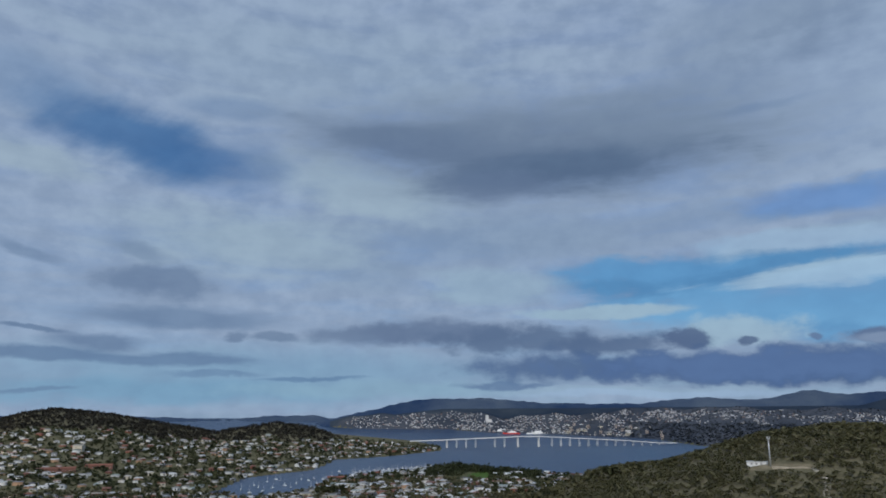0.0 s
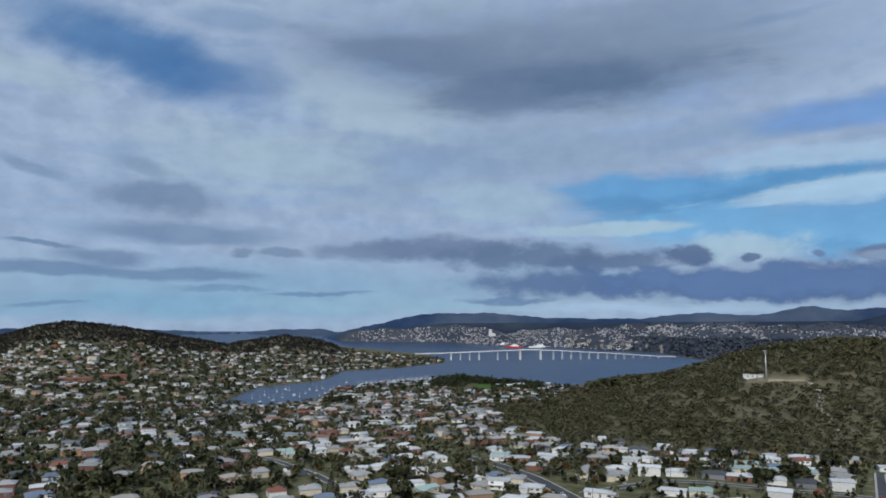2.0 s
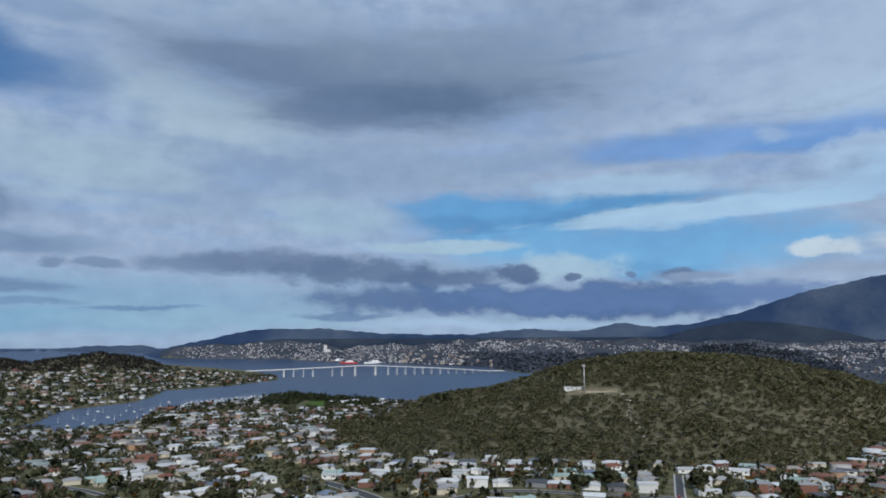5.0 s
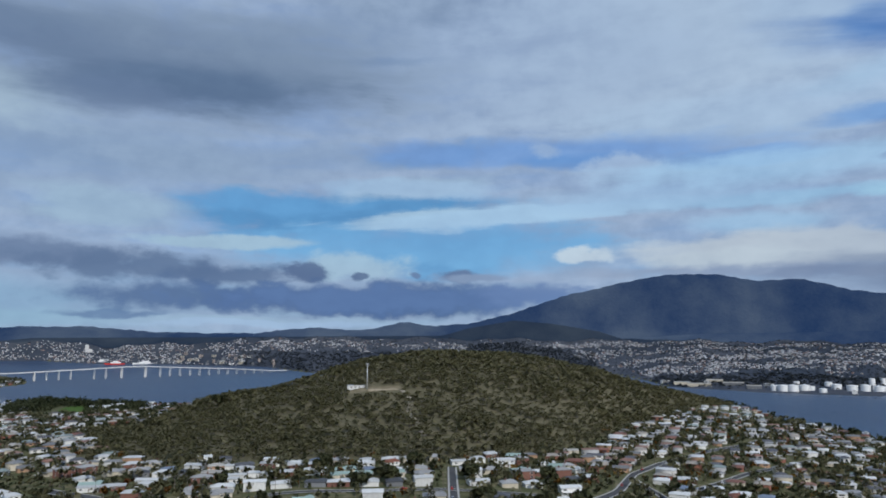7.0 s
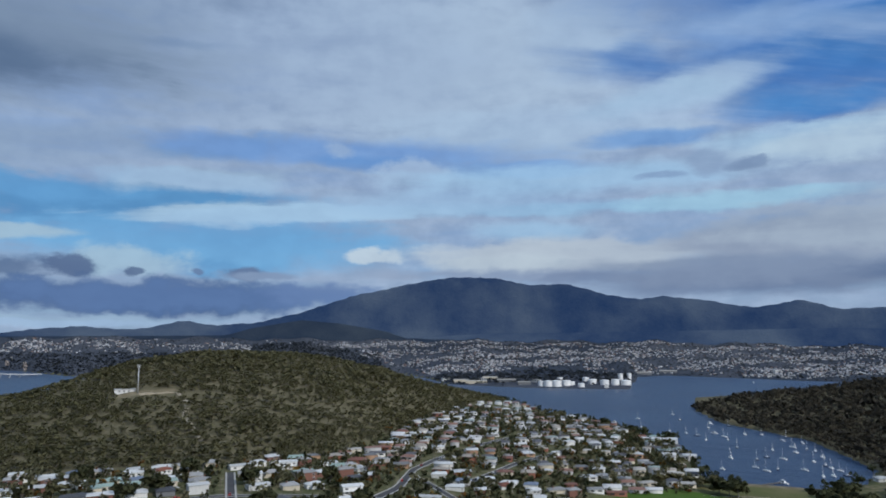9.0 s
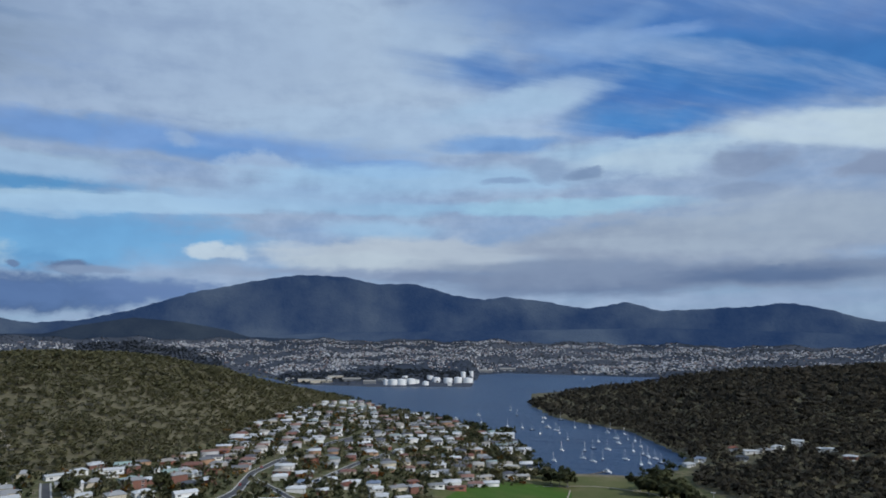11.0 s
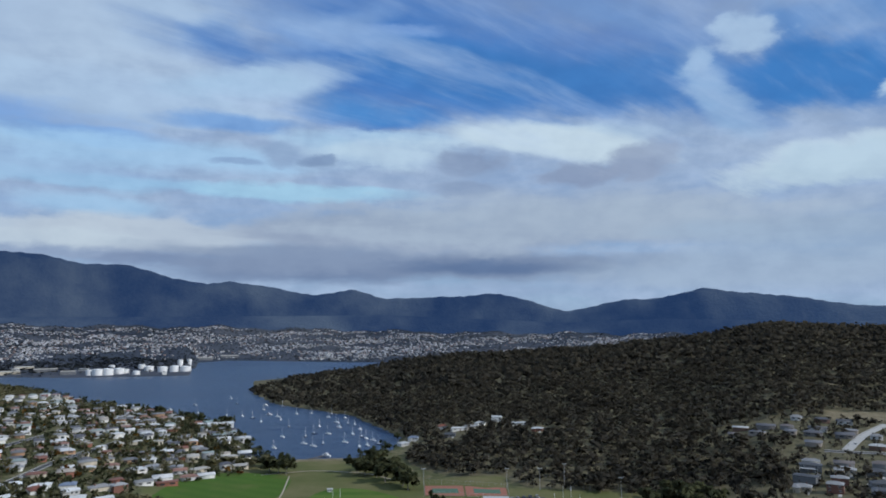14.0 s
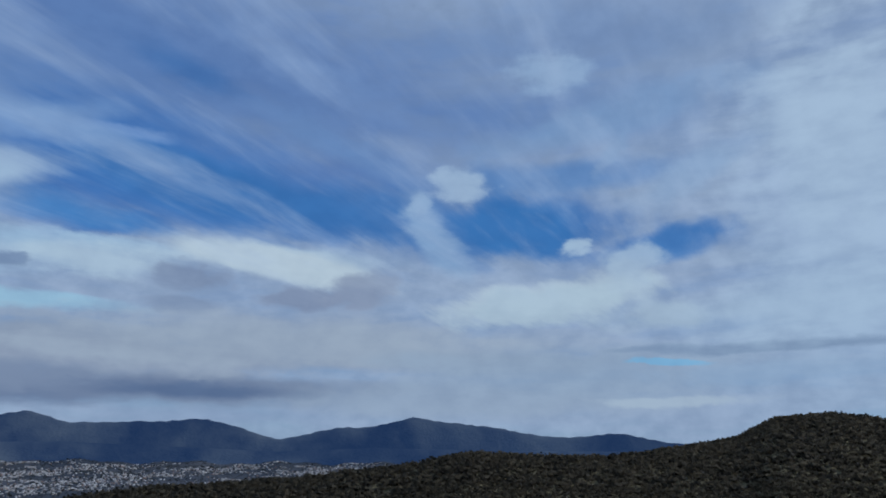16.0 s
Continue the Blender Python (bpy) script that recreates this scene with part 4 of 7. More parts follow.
# ---- trees and woods ----
def leaf_material(name, stops, rough=0.75):
    m, t, b = material(name, rough)
    at = t.nodes.new("ShaderNodeAttribute")
    at.attribute_name = "tint"
    g = t.nodes.new("ShaderNodeNewGeometry")
    add = mnode(t, "ShaderNodeMath")
    add.operation = "MULTIPLY_ADD"
    t.links.new(g.outputs["Random Per Island"], add.inputs[0])
    add.inputs[1].default_value = 0.14
    t.links.new(at.outputs["Fac"], add.inputs[2])
    big = noise_tex(t, 0.012, 3)
    add2 = mnode(t, "ShaderNodeMath")
    add2.operation = "MULTIPLY_ADD"
    t.links.new(big, add2.inputs[0])
    add2.inputs[1].default_value = 0.5
    t.links.new(add.outputs[0], add2.inputs[2])
    sub = mnode(t, "ShaderNodeMath")
    sub.operation = "SUBTRACT"
    t.links.new(add2.outputs[0], sub.inputs[0])
    sub.inputs[1].default_value = 0.36
    leaf = ramp(t, sub.outputs[0], stops)
    t.links.new(leaf, b.inputs["Base Color"])
    b.inputs["Specular IOR Level"].default_value = 0.1
    thin = t.nodes.new("ShaderNodeBsdfTranslucent")
    t.links.new(leaf, thin.inputs["Color"])
    both = t.nodes.new("ShaderNodeMixShader")
    both.inputs[0].default_value = 0.5
    t.links.new(b.outputs[0], both.inputs[1])
    t.links.new(thin.outputs[0], both.inputs[2])
    t.links.new(both.outputs[0], t.nodes["Material Output"].inputs["Surface"])
    return m


M_GUM = leaf_material("gum_leaves", [(0.0, (0.144, 0.136, 0.066)), (0.35, (0.184, 0.174, 0.086)), (0.7, (0.227, 0.212, 0.118)), (1.0, (0.288, 0.262, 0.170))])
M_DARK = leaf_material("dark_leaves", [(0.0, (0.071, 0.081, 0.041)), (0.45, (0.104, 0.113, 0.055)), (0.8, (0.142, 0.140, 0.072)), (1.0, (0.183, 0.163, 0.094))])
M_BUSH = leaf_material("dry_bush_leaves", [(0.0, (0.060, 0.055, 0.044)), (0.4, (0.080, 0.071, 0.053)), (0.75, (0.106, 0.095, 0.068)), (1.0, (0.138, 0.121, 0.090))])
# leaves of the far town, with haze mixed into their colour as blue-grey
M_HAZELEAF = leaf_material("hazed_far_leaves", [(0.0, (0.050, 0.058, 0.060)), (0.5, (0.072, 0.080, 0.082)), (1.0, (0.100, 0.105, 0.108))])
M_AUTUMN = leaf_material("autumn_leaves", [(0.0, (0.16, 0.06, 0.02)), (0.5, (0.26, 0.14, 0.03)), (1.0, (0.32, 0.22, 0.06))])
M_BARK = plain("grey_bark", (0.27, 0.245, 0.21), 0.9, 0, 0.35, 1.0)
RNG = np.random.default_rng(7)


def crown_template(n, size, kind, rng):
    """n leaf clumps as loose tilted quads, for a crown one metre high and wide; rows of four corners."""
    if kind == "cone":
        h = rng.random(n) ** 1.3
        rad = (1 - h) * 0.34 * np.sqrt(rng.random(n)) + 0.02
        ang = rng.random(n) * 2 * np.pi
        c = np.stack([rad * np.cos(ang), rad * np.sin(ang), 0.06 + 0.92 * h], 1)
    else:
        lobes = (9 if n > 100 else 5) if kind == "gum" else 4
        lc = np.stack([rng.normal(0, 0.22, lobes), rng.normal(0, 0.22, lobes), rng.uniform(0.48, 0.84, lobes)], 1)
        which = rng.integers(0, lobes, n)
        d = rng.normal(size=(n, 3))
        d /= np.linalg.norm(d, axis=1)[:, None]
        c = lc[which] + d * (rng.uniform(0.45, 1.0, n)[:, None] * np.array([0.24, 0.24, 0.17]))
        if kind == "round":
            c = np.stack([c[:, 0] * 0.9, c[:, 1] * 0.9, 0.05 + (c[:, 2] - 0.3) * 1.3], 1)
    a = rng.normal(size=(n, 3)) * np.array([1, 1, 0.45])
    a /= np.linalg.norm(a, axis=1)[:, None]
    b = np.cross(a, rng.normal(size=(n, 3)))
    b /= np.linalg.norm(b, axis=1)[:, None]
    s = size * rng.uniform(0.6, 1.3, (n, 1))
    u, v = a * s, b * s * rng.uniform(0.5, 0.9, (n, 1))
    return np.stack([c - u - v * 0.6, c + u * 0.8 - v, c + u + v * 0.7, c - u * 0.7 + v], 1)


def trunk_template(lean=0.06, top=0.8, w=0.026):
    s = Shape()
    s.tube([(0, 0, -0.05, w * 1.3), (lean, lean * 0.5, top, w * 0.6)], 3, cap=False)
    return np.array(s.v), s.f


def foliage_mesh(name, crowns, places, mats, label, trunks=None):
    """Many trees in one mesh. places: rows of x, y, z, height, width, turn, tint, crown number."""
    rng = RNG
    vs, tint, nrm = [], [], []
    P = np.asarray(places, float)
    for k, cr in enumerate(crowns):
        sel = P[P[:, 7].astype(int) == k]
        if not len(sel):
            continue
        n = len(cr)
        c, s = np.cos(sel[:, 5]), np.sin(sel[:, 5])
        q = cr.reshape(1, -1, 3)
        x = (q[..., 0] * c[:, None] - q[..., 1] * s[:, None]) * sel[:, 4:5] + sel[:, 0:1]
        y = (q[..., 0] * s[:, None] + q[..., 1] * c[:, None]) * sel[:, 4:5] + sel[:, 1:2]
        z = q[..., 2] * sel[:, 3:4] + sel[:, 2:3]
        vs.append(np.stack([x, y, z], -1).reshape(-1, 3))
        tint.append(np.repeat(sel[:, 6], n * 4))
        mid = cr.mean(1, keepdims=True)
        out = mid - np.array([0, 0, 0.45]) + np.array([0, 0, 0.12])
        out = 0.6 * out / np.linalg.norm(out, axis=2, keepdims=True) + (cr - mid) * 0.7 + np.array([0, 0, 0.85])
        out = np.broadcast_to(out, cr.shape).reshape(1, -1, 3)
        nx, ny = out[..., 0] * c[:, None] - out[..., 1] * s[:, None], out[..., 0] * s[:, None] + out[..., 1] * c[:, None]
        nrm.append(np.stack([nx, ny, np.broadcast_to(out[..., 2], nx.shape)], -1).reshape(-1, 3))
    V = np.concatenate(vs)
    T, N = np.concatenate(tint), np.concatenate(nrm)
    nq = len(V) // 4
    loops = np.arange(len(V))
    start, slot = np.arange(nq) * 4, np.zeros(nq, int)
    total = np.full(nq, 4)
    if trunks is not None:
        tv, tf = trunks
        t4 = np.array([f for f in tf if len(f) == 4])
        sel = P[P[:, 3] > 5]
        q = tv.reshape(1, -1, 3)
        x, y, z = q[..., 0] * sel[:, 4:5] + sel[:, 0:1], q[..., 1] * sel[:, 4:5] + sel[:, 1:2], q[..., 2] * sel[:, 3:4] + sel[:, 2:3]
        base = len(V) + np.arange(len(sel))[:, None, None] * len(tv)
        loops = np.concatenate([loops, (t4[None] + base).ravel()])
        V = np.concatenate([V, np.stack([x, y, z], -1).reshape(-1, 3)])
        T = np.concatenate([T, np.repeat(sel[:, 6], len(tv))])
        round_n = tv * np.array([1, 1, 0]) + np.array([0.001, 0, 0])
        N = np.concatenate([N, np.broadcast_to(round_n, (len(sel), *tv.shape)).reshape(-1, 3)])
        m = len(sel) * len(t4)
        start = np.concatenate([start, nq * 4 + np.arange(m) * 4])
        slot = np.concatenate([slot, np.ones(m, int)])
    me = bpy.data.meshes.new(name)
    me.vertices.add(len(V))
    me.vertices.foreach_set("co", V.astype(np.float32).ravel())
    me.loops.add(len(loops))
    me.loops.foreach_set("vertex_index", loops.astype(np.int32))
    me.polygons.add(len(start))
    me.polygons.foreach_set("loop_start", start.astype(np.int32))
    for mt in mats:
        me.materials.append(mt)
    me.polygons.foreach_set("material_index", slot.astype(np.int32))
    at = me.attributes.new("tint", "FLOAT", "POINT")
    at.data.foreach_set("value", T.astype(np.float32))
    me.update(calc_edges=True)
    N = N / np.maximum(np.linalg.norm(N, axis=1, keepdims=True), 1e-6)
    me.normals_split_custom_set_from_vertices(N.astype(np.float32))
    return tagged(new(name, me), label, "trees", kind="stuff")


def strewn(az0, az1, r0, r1, step, keep):
    """Uneven points over a sector, kept where keep(az, r) says so."""
    R1 = r1
    n = int(radians(az1 - az0) * 0.5 * (R1 * R1 - r0 * r0) / (step * step))
    az = RNG.uniform(az0, az1, n)
    r = np.sqrt(RNG.uniform(r0 * r0, R1 * R1, n))
    k = keep(az, r)
    return az[k], r[k]


def tree_rows(az, r, h0, h1, spread, kinds, tint0=0.0, tint1=0.8, sink=0.3):
    a = np.radians(az)
    n = len(az)
    h = RNG.uniform(h0, h1, n) * (0.8 + 0.4 * RNG.random(n))
    return np.stack([r * np.sin(a), r * np.cos(a), ground(az, r) - sink, h, h * RNG.uniform(spread * 0.8, spread * 1.25, n), RNG.uniform(0, 6.28, n),
                     RNG.uniform(tint0, tint1, n), RNG.integers(0, kinds, n)], 1)


GUM_NEAR = [crown_template(35, 0.12, "gum", RNG) for _ in range(6)]
GUM_MID = [crown_template(22, 0.15, "gum", RNG) for _ in range(6)]
GUM_FAR = [crown_template(9, 0.235, "round", RNG) for _ in range(5)]
GUM_TOWN = [crown_template(5, 0.30, "round", RNG) for _ in range(5)]
ROUND = [crown_template(18, 0.195, "round", RNG) for _ in range(4)] + [crown_template(20, 0.115, "cone", RNG) for _ in range(2)]
TRUNK = trunk_template()


def clear_spot(az, r):
    """The levelled top with its mast, and the track below it."""
    top = (az > 22.3) & (az < 26.7) & (np.abs(r - HILLTOP) < 12)
    view = (az > 22.3) & (az < 26.3) & (np.abs(r - HILLTOP + 22) < 9)
    track = np.abs(r - np.interp(az, [25.8, 26.9, 27.6, 27.9], [640, 700, 790, 860])) < 6
    return top | (track & (az > 25.8) & (az < 28)) | view


BAY_HOUSES = [(a, where(a, e)) for a, e in pairs("81.0:-8.0 82.3:-8.15 84.0:-7.75 85.3:-7.45 87.1:-7.7 88.5:-8.1 78.7:-8.9 77.9:-9.3 81.6:-8.6 83.2:-8.0")]


def by_houses(az, r):
    """Gardens cut into the woods round the few houses above the bay."""
    out = np.zeros(az.shape, bool)
    for a, q in BAY_HOUSES:
        side = (az - a) * math.pi / 180 * q
        out |= (np.abs(side) < 12) & (r < q + 12) & (r > q - 42)
    return out


def woods_all():
    az, r = strewn(3.5, 53, 590, 1000, 5.6, lambda a, q: (woods(a, q) > 0.5) & (q < nat_crest(a) + 40) & ~clear_spot(a, q) & (RNG.random(len(a)) < 0.84 + 0.28 * ripple(a, q, 38, 12)))
    foliage_mesh("hill_woods", GUM_NEAR, tree_rows(az, r, 3.0, 7.0, 1.35, 6, 0.1, 0.8), [M_GUM, M_BARK], "olive-green gum woods covering the round hill", TRUNK)
    az, r = strewn(3.5, 53, 1000, 1800, 7.2, lambda a, q: (woods(a, q) > 0.5) & (q < nat_crest(a) + 70))
    foliage_mesh("hill_woods", GUM_MID, tree_rows(az, r, 4.5, 9, 1.35, 6, 0.15, 0.75), [M_GUM, M_BARK], "olive-green gum woods over the crest of the hill", TRUNK)
    az, r = strewn(66, 142, 580, 1250, 7.8, lambda a, q: ((a < 124) | (q > 1000)) & ~by_houses(a, q) & (q > c_foot(a) + 4) & (woods(a, q) > 0.5) | ((woods(a, q) > 0.1) & (RNG.random(len(a)) < 0.04)))
    tip = az + RNG.normal(0, 3.5, len(az)) < 76
    foliage_mesh("bay_woods", GUM_MID, tree_rows(az[~tip], r[~tip], 5.5, 10.5, 1.15, 6, 0.1, 0.8), [M_BUSH, M_BARK], "dark dry gum woods on the slope above the bay", TRUNK)
    foliage_mesh("point_woods", GUM_MID, tree_rows(az[tip], r[tip], 6, 11, 1.0, 6, 0.2, 0.9), [M_BUSH, M_BARK], "brownish dry gum woods on the point", TRUNK)
    az, r = strewn(66, 142, 1250, 2450, 11.8, lambda a, q: (woods(a, q) > 0.5) & (q < c_crest(a) + 60))
    tip = az + RNG.normal(0, 3.5, len(az)) < 76
    foliage_mesh("point_woods", GUM_FAR, tree_rows(az[tip], r[tip], 7, 12, 1.2, 5, 0.2, 0.9), [M_BUSH, M_BARK], "dry gum woods along the ridge of the point", TRUNK)
    az, r = az[~tip], r[~tip]
    foliage_mesh("bay_woods", GUM_FAR, tree_rows(az, r, 9, 14, 1.25, 5, 0.1, 0.8), [M_BUSH, M_BARK], "dark gum woods up to the ridge above the bay", TRUNK)
    az, r = strewn(-42, -4, 2200, 3000, 14.5, lambda a, q: woods(a, q) > 0.5)
    foliage_mesh("far_woods", GUM_FAR, tree_rows(az, r, 7, 11, 1.3, 5, 0.0, 0.4), [M_BUSH], "dark brownish woods on the hills across the bay")


woods_all()

# ---- houses ----
def house_mat(name, colour, rough=0.75, wear=0.18, ribs=0.0):
    m, t, b = material(name, rough)
    info = t.nodes.new("ShaderNodeObjectInfo")
    dim = ramp(t, info.outputs["Random"], [(0.0, (0.72,) * 3), (1.0, (1.08,) * 3)])
    n = ramp(t, noise_tex(t, 0.7, 4), [(0.3, tuple(c * (1 - wear) for c in colour)), (0.7, colour)])
    t.links.new(mixc(t, 1.0, n, dim, "MULTIPLY"), b.inputs["Base Color"])
    return m


W_WHITE = house_mat("white_weatherboard", (0.74, 0.74, 0.71))
W_CREAM = house_mat("cream_render", (0.60, 0.54, 0.42))
W_BRICK = house_mat("red_brick", (0.21, 0.095, 0.068))
W_TAN = house_mat("tan_brick", (0.40, 0.24, 0.14))
W_GREY = house_mat("grey_cladding", (0.20, 0.21, 0.22))
R_PALE = house_mat("pale_iron_roof", (0.60, 0.61, 0.60), 0.5)
R_GREY = house_mat("grey_tile_roof", (0.34, 0.34, 0.335), 0.7)
R_DARK = house_mat("charcoal_roof", (0.075, 0.078, 0.085), 0.6)
R_RED = house_mat("terracotta_roof", (0.24, 0.088, 0.052), 0.75)
R_GREEN = house_mat("pale_green_roof", (0.34, 0.45, 0.40), 0.5)
R_BEIGE = house_mat("beige_tile_roof", (0.38, 0.36, 0.32), 0.7)
R_BLUE = house_mat("slate_blue_roof", (0.16, 0.20, 0.27), 0.6)
M_GLASS = plain("window_glass", (0.03, 0.04, 0.05), 0.08, 0, 0.2)
M_FRAME = plain("white_frame", (0.75, 0.75, 0.73), 0.5, 0, 0.1)
M_KERB = plain("kerb_concrete", (0.42, 0.41, 0.38), 0.85)
M_DOOR = plain("door_paint", (0.14, 0.08, 0.05), 0.5)


def hip_roof(s, x0, y0, x1, y1, z, pitch, eave, gable, slot=0):
    x0, y0, x1, y1 = x0 - eave, y0 - eave, x1 + eave, y1 + eave
    w, d, pitch = x1 - x0, y1 - y0, pitch * 0.72
    if w >= d:
        k = 0 if gable else d / 2
        a, b = (x0 + k, (y0 + y1) / 2), (x1 - k, (y0 + y1) / 2)
        h = d / 2 * pitch
        f = [(0, 1, 5, 4), (2, 3, 4, 5), (3, 0, 4), (1, 2, 5)]
    else:
        k = 0 if gable else w / 2
        a, b = ((x0 + x1) / 2, y0 + k), ((x0 + x1) / 2, y1 - k)
        h = w / 2 * pitch
        f = [(1, 2, 5, 4), (3, 0, 4, 5), (0, 1, 4), (2, 3, 5)]
    v = [(x0, y0, z), (x1, y0, z), (x1, y1, z), (x0, y1, z), (*a, z + h), (*b, z + h)]
    v += [(p, q, r - 0.22) for p, q, r in v[:4]]
    return s.add(v, f + [(6, 7, 1, 0), (7, 8, 2, 1), (8, 9, 3, 2), (9, 6, 0, 3), (9, 8, 7, 6)], slot)


def window_part(parent, x, y, z, w, h, face):
    """face: 0 front (-y), 1 back, 2 left (-x), 3 right."""
    s = Shape()
    s.box(-w / 2, -0.06, -h / 2, w / 2, 0.05, h / 2, 0)
    s.box(-w / 2 + 0.09, -0.075, -h / 2 + 0.09, -0.04, -0.055, h / 2 - 0.09, 1)
    s.box(0.04, -0.075, -h / 2 + 0.09, w / 2 - 0.09, -0.055, h / 2 - 0.09, 1)
    o = s.part("window", [M_FRAME, M_GLASS], parent)
    o.matrix_basis = pose(x, y, z, 0, 0, (0, 180, -90, 90)[face])
    return o


def house_kind(label, w, d, storeys, wall, roof, gable=False, wing=0.0, pitch=0.45, chimney=False, deck=False):
    h = 2.7 * storeys + 0.4
    ob = thing("house", label, "house", "suburban houses")
    s = Shape().box(-w / 2, -d / 2, -2.5, w / 2, d / 2, h)
    rf = hip_roof(Shape(), -w / 2, -d / 2, w / 2, d / 2, h, pitch, 0.6, gable)
    if wing:
        s.box(-w / 2 + 0.6, -d / 2 - wing, -2.5, -w / 2 + 6.2, -d / 2 + 0.1, h - 0.02)
        hip_roof(rf, -w / 2 + 0.6, -d / 2 - wing, -w / 2 + 6.2, 0, h - 0.03, pitch, 0.55, gable)
    if gable:
        r0 = (d / 2 * pitch if w >= d else w / 2 * pitch) * 0.72
        if w >= d:
            for x in (-w / 2 + 0.02, w / 2 - 0.02):
                s.add([(x, -d / 2, h), (x, d / 2, h), (x, 0, h + r0)], [(0, 1, 2)])
    s.part("wall", wall, ob)
    roof_ob = rf.part("roof", roof, ob)
    for st in range(storeys):
        z = 1.6 + 2.7 * st
        for x in ((0.05, 0.3) if wing else (-0.32, 0.3)):
            window_part(ob, x * w, -d / 2 - 0.03, z, 2.2, 1.35, 0)
        window_part(ob, w / 2 + 0.03, 0.8, z, 1.7, 1.3, 3)
        window_part(ob, -w / 2 - 0.03, 0.8, z, 1.7, 1.3, 2)
    o = Shape().box(-0.5, -0.06, 0, 0.5, 0.05, 2.1).part("door", M_DOOR, ob)
    o.matrix_basis = pose(-0.1 * w if wing else 0.02 * w, -d / 2 - 0.03, 0)
    if chimney:
        Shape().box(w * 0.2, 0.5, h - 0.5, w * 0.2 + 0.9, 1.4, h + 0.17 * d + 1.1).part("chimney", W_BRICK, roof_ob)
    Shape().box(w / 2 - 4.2, -d / 2 - 9.5, -1.6, w / 2 - 1.2, -d / 2 - 0.02, -0.3).part("driveway", M_KERB, ob)
    if deck:
        q = Shape().box(-w / 2, -d / 2 - 2.6, h - 2.95, w / 2 * 0.4, -d / 2 - 0.02, h - 2.75)
        for x in (-w / 2 + 0.1, -w / 8, w / 2 * 0.4 - 0.2):
            q.box(x, -d / 2 - 2.6, -2.0, x + 0.14, -d / 2 - 2.46, h - 1.8)
        q.box(-w / 2, -d / 2 - 2.6, h - 1.9, w / 2 * 0.4, -d / 2 - 2.5, h - 1.8)
        q.part("balcony", M_FRAME, ob)
    return ob


KINDS = [
    house_kind("white weatherboard house with a pale iron hip roof", 15, 9, 1, W_WHITE, R_PALE, False, 4.0),
    house_kind("two-storey white house with a pale gabled roof", 14, 9, 2, W_WHITE, R_PALE, True, 0, 0.35, False, True),
    house_kind("red brick house with a pale iron roof", 16, 9.5, 1, W_BRICK, R_PALE, False, 3.5, 0.35),
    house_kind("cream rendered house with a grey tiled roof", 15, 10, 1, W_CREAM, R_GREY, False, 4.5, 0.45, True),
    house_kind("white house with a terracotta tiled hip roof", 13, 9, 1, W_WHITE, R_RED, False, 4.0, 0.5, True),
    house_kind("two-storey tan brick house with a beige tiled roof", 15, 10, 2, W_TAN, R_BEIGE, False, 0, 0.4, False, True),
    house_kind("long white house with a low pale roof", 20, 8.5, 1, W_WHITE, R_PALE, True, 0, 0.28),
    house_kind("cream house with a pale green iron roof", 16, 9, 1, W_CREAM, R_GREEN, True, 4.0, 0.4),
    house_kind("red brick house with a grey tiled roof", 14, 10, 2, W_BRICK, R_GREY, False, 0, 0.4, True),
    house_kind("white house with a slate-blue roof", 15, 9, 1, W_WHITE, R_BLUE, False, 4.0, 0.45),
    house_kind("cream house with a beige tiled hip roof", 15, 10, 1, W_CREAM, R_BEIGE, False, 4.2, 0.5),
    house_kind("dark grey modern house with a charcoal roof", 16, 10, 2, W_GREY, R_DARK, False, 0, 0.3, False, True),
    house_kind("grey clad house with a charcoal hip roof", 15, 10, 1, W_GREY, R_DARK, False, 4.5, 0.4),
]
SUBURB_MIX = [0, 0, 1, 1, 2, 2, 3, 3, 3, 4, 5, 6, 6, 7, 8, 8, 9, 10, 12, 0, 3, 6]
BRICK_MIX = [2, 8, 8, 12, 5, 3, 12, 2, 9, 8, 4, 0]
ESTATE_MIX = [11, 12, 11, 12, 11, 12, 3, 12, 11, 1, 8]


def road_line(text):
    """Corners of a road on the ground, from directions."""
    out = []
    for a, e in pairs(text):
        p = polar(a, where(a, e))
        out.append((p.x, p.y))
    return out


ROADS = {
    "road": ("1.2:-10.0 4:-10.7 7.5:-11.9 10.5:-13.3 13:-15", 8.0),
    "street_a": ("10.5:-12.6 13.8:-11.9 17:-11.3 22:-11.35 30:-11.3 36:-11.6 41:-12.2", 5.0),
    "street_b": ("41:-12.2 43.5:-11.2 44.6:-9.9 46.5:-9.1 49.5:-8.2 53.5:-7.1", 5.0),
    "street_c": ("30.9:-13 30.7:-9.7", 4.5),
    "street_d": ("44.5:-10.3 48:-12.2 51:-14", 5.0),
    "street_e": ("-21:-9.5 -17.5:-9.0 -13:-10.3 -9:-12", 5.0),
    "street_f": ("49:-10.8 53:-9.3 57:-8.2", 5.0),
    "street_g": ("102.6:-15 101.8:-13.4 103.5:-12.5 108:-12.1 113:-12 118:-11.6", 5.5),
    "street_h": ("110.2:-8.5 111.2:-7.4 112.6:-6.6", 6.0),
    "street_i": ("108.8:-8.6 112:-8.5 116:-8.4 119:-8.2", 5.0),
    "street_j": ("116.8:-8.4 115.9:-7.2 115.4:-6.4", 6.0),
    "street_k": ("112.5:-10.4 114:-9.7 115.5:-11.2", 4.0),
}
ROAD_LINES = {k: (road_line(t), w) for k, (t, w) in ROADS.items()}


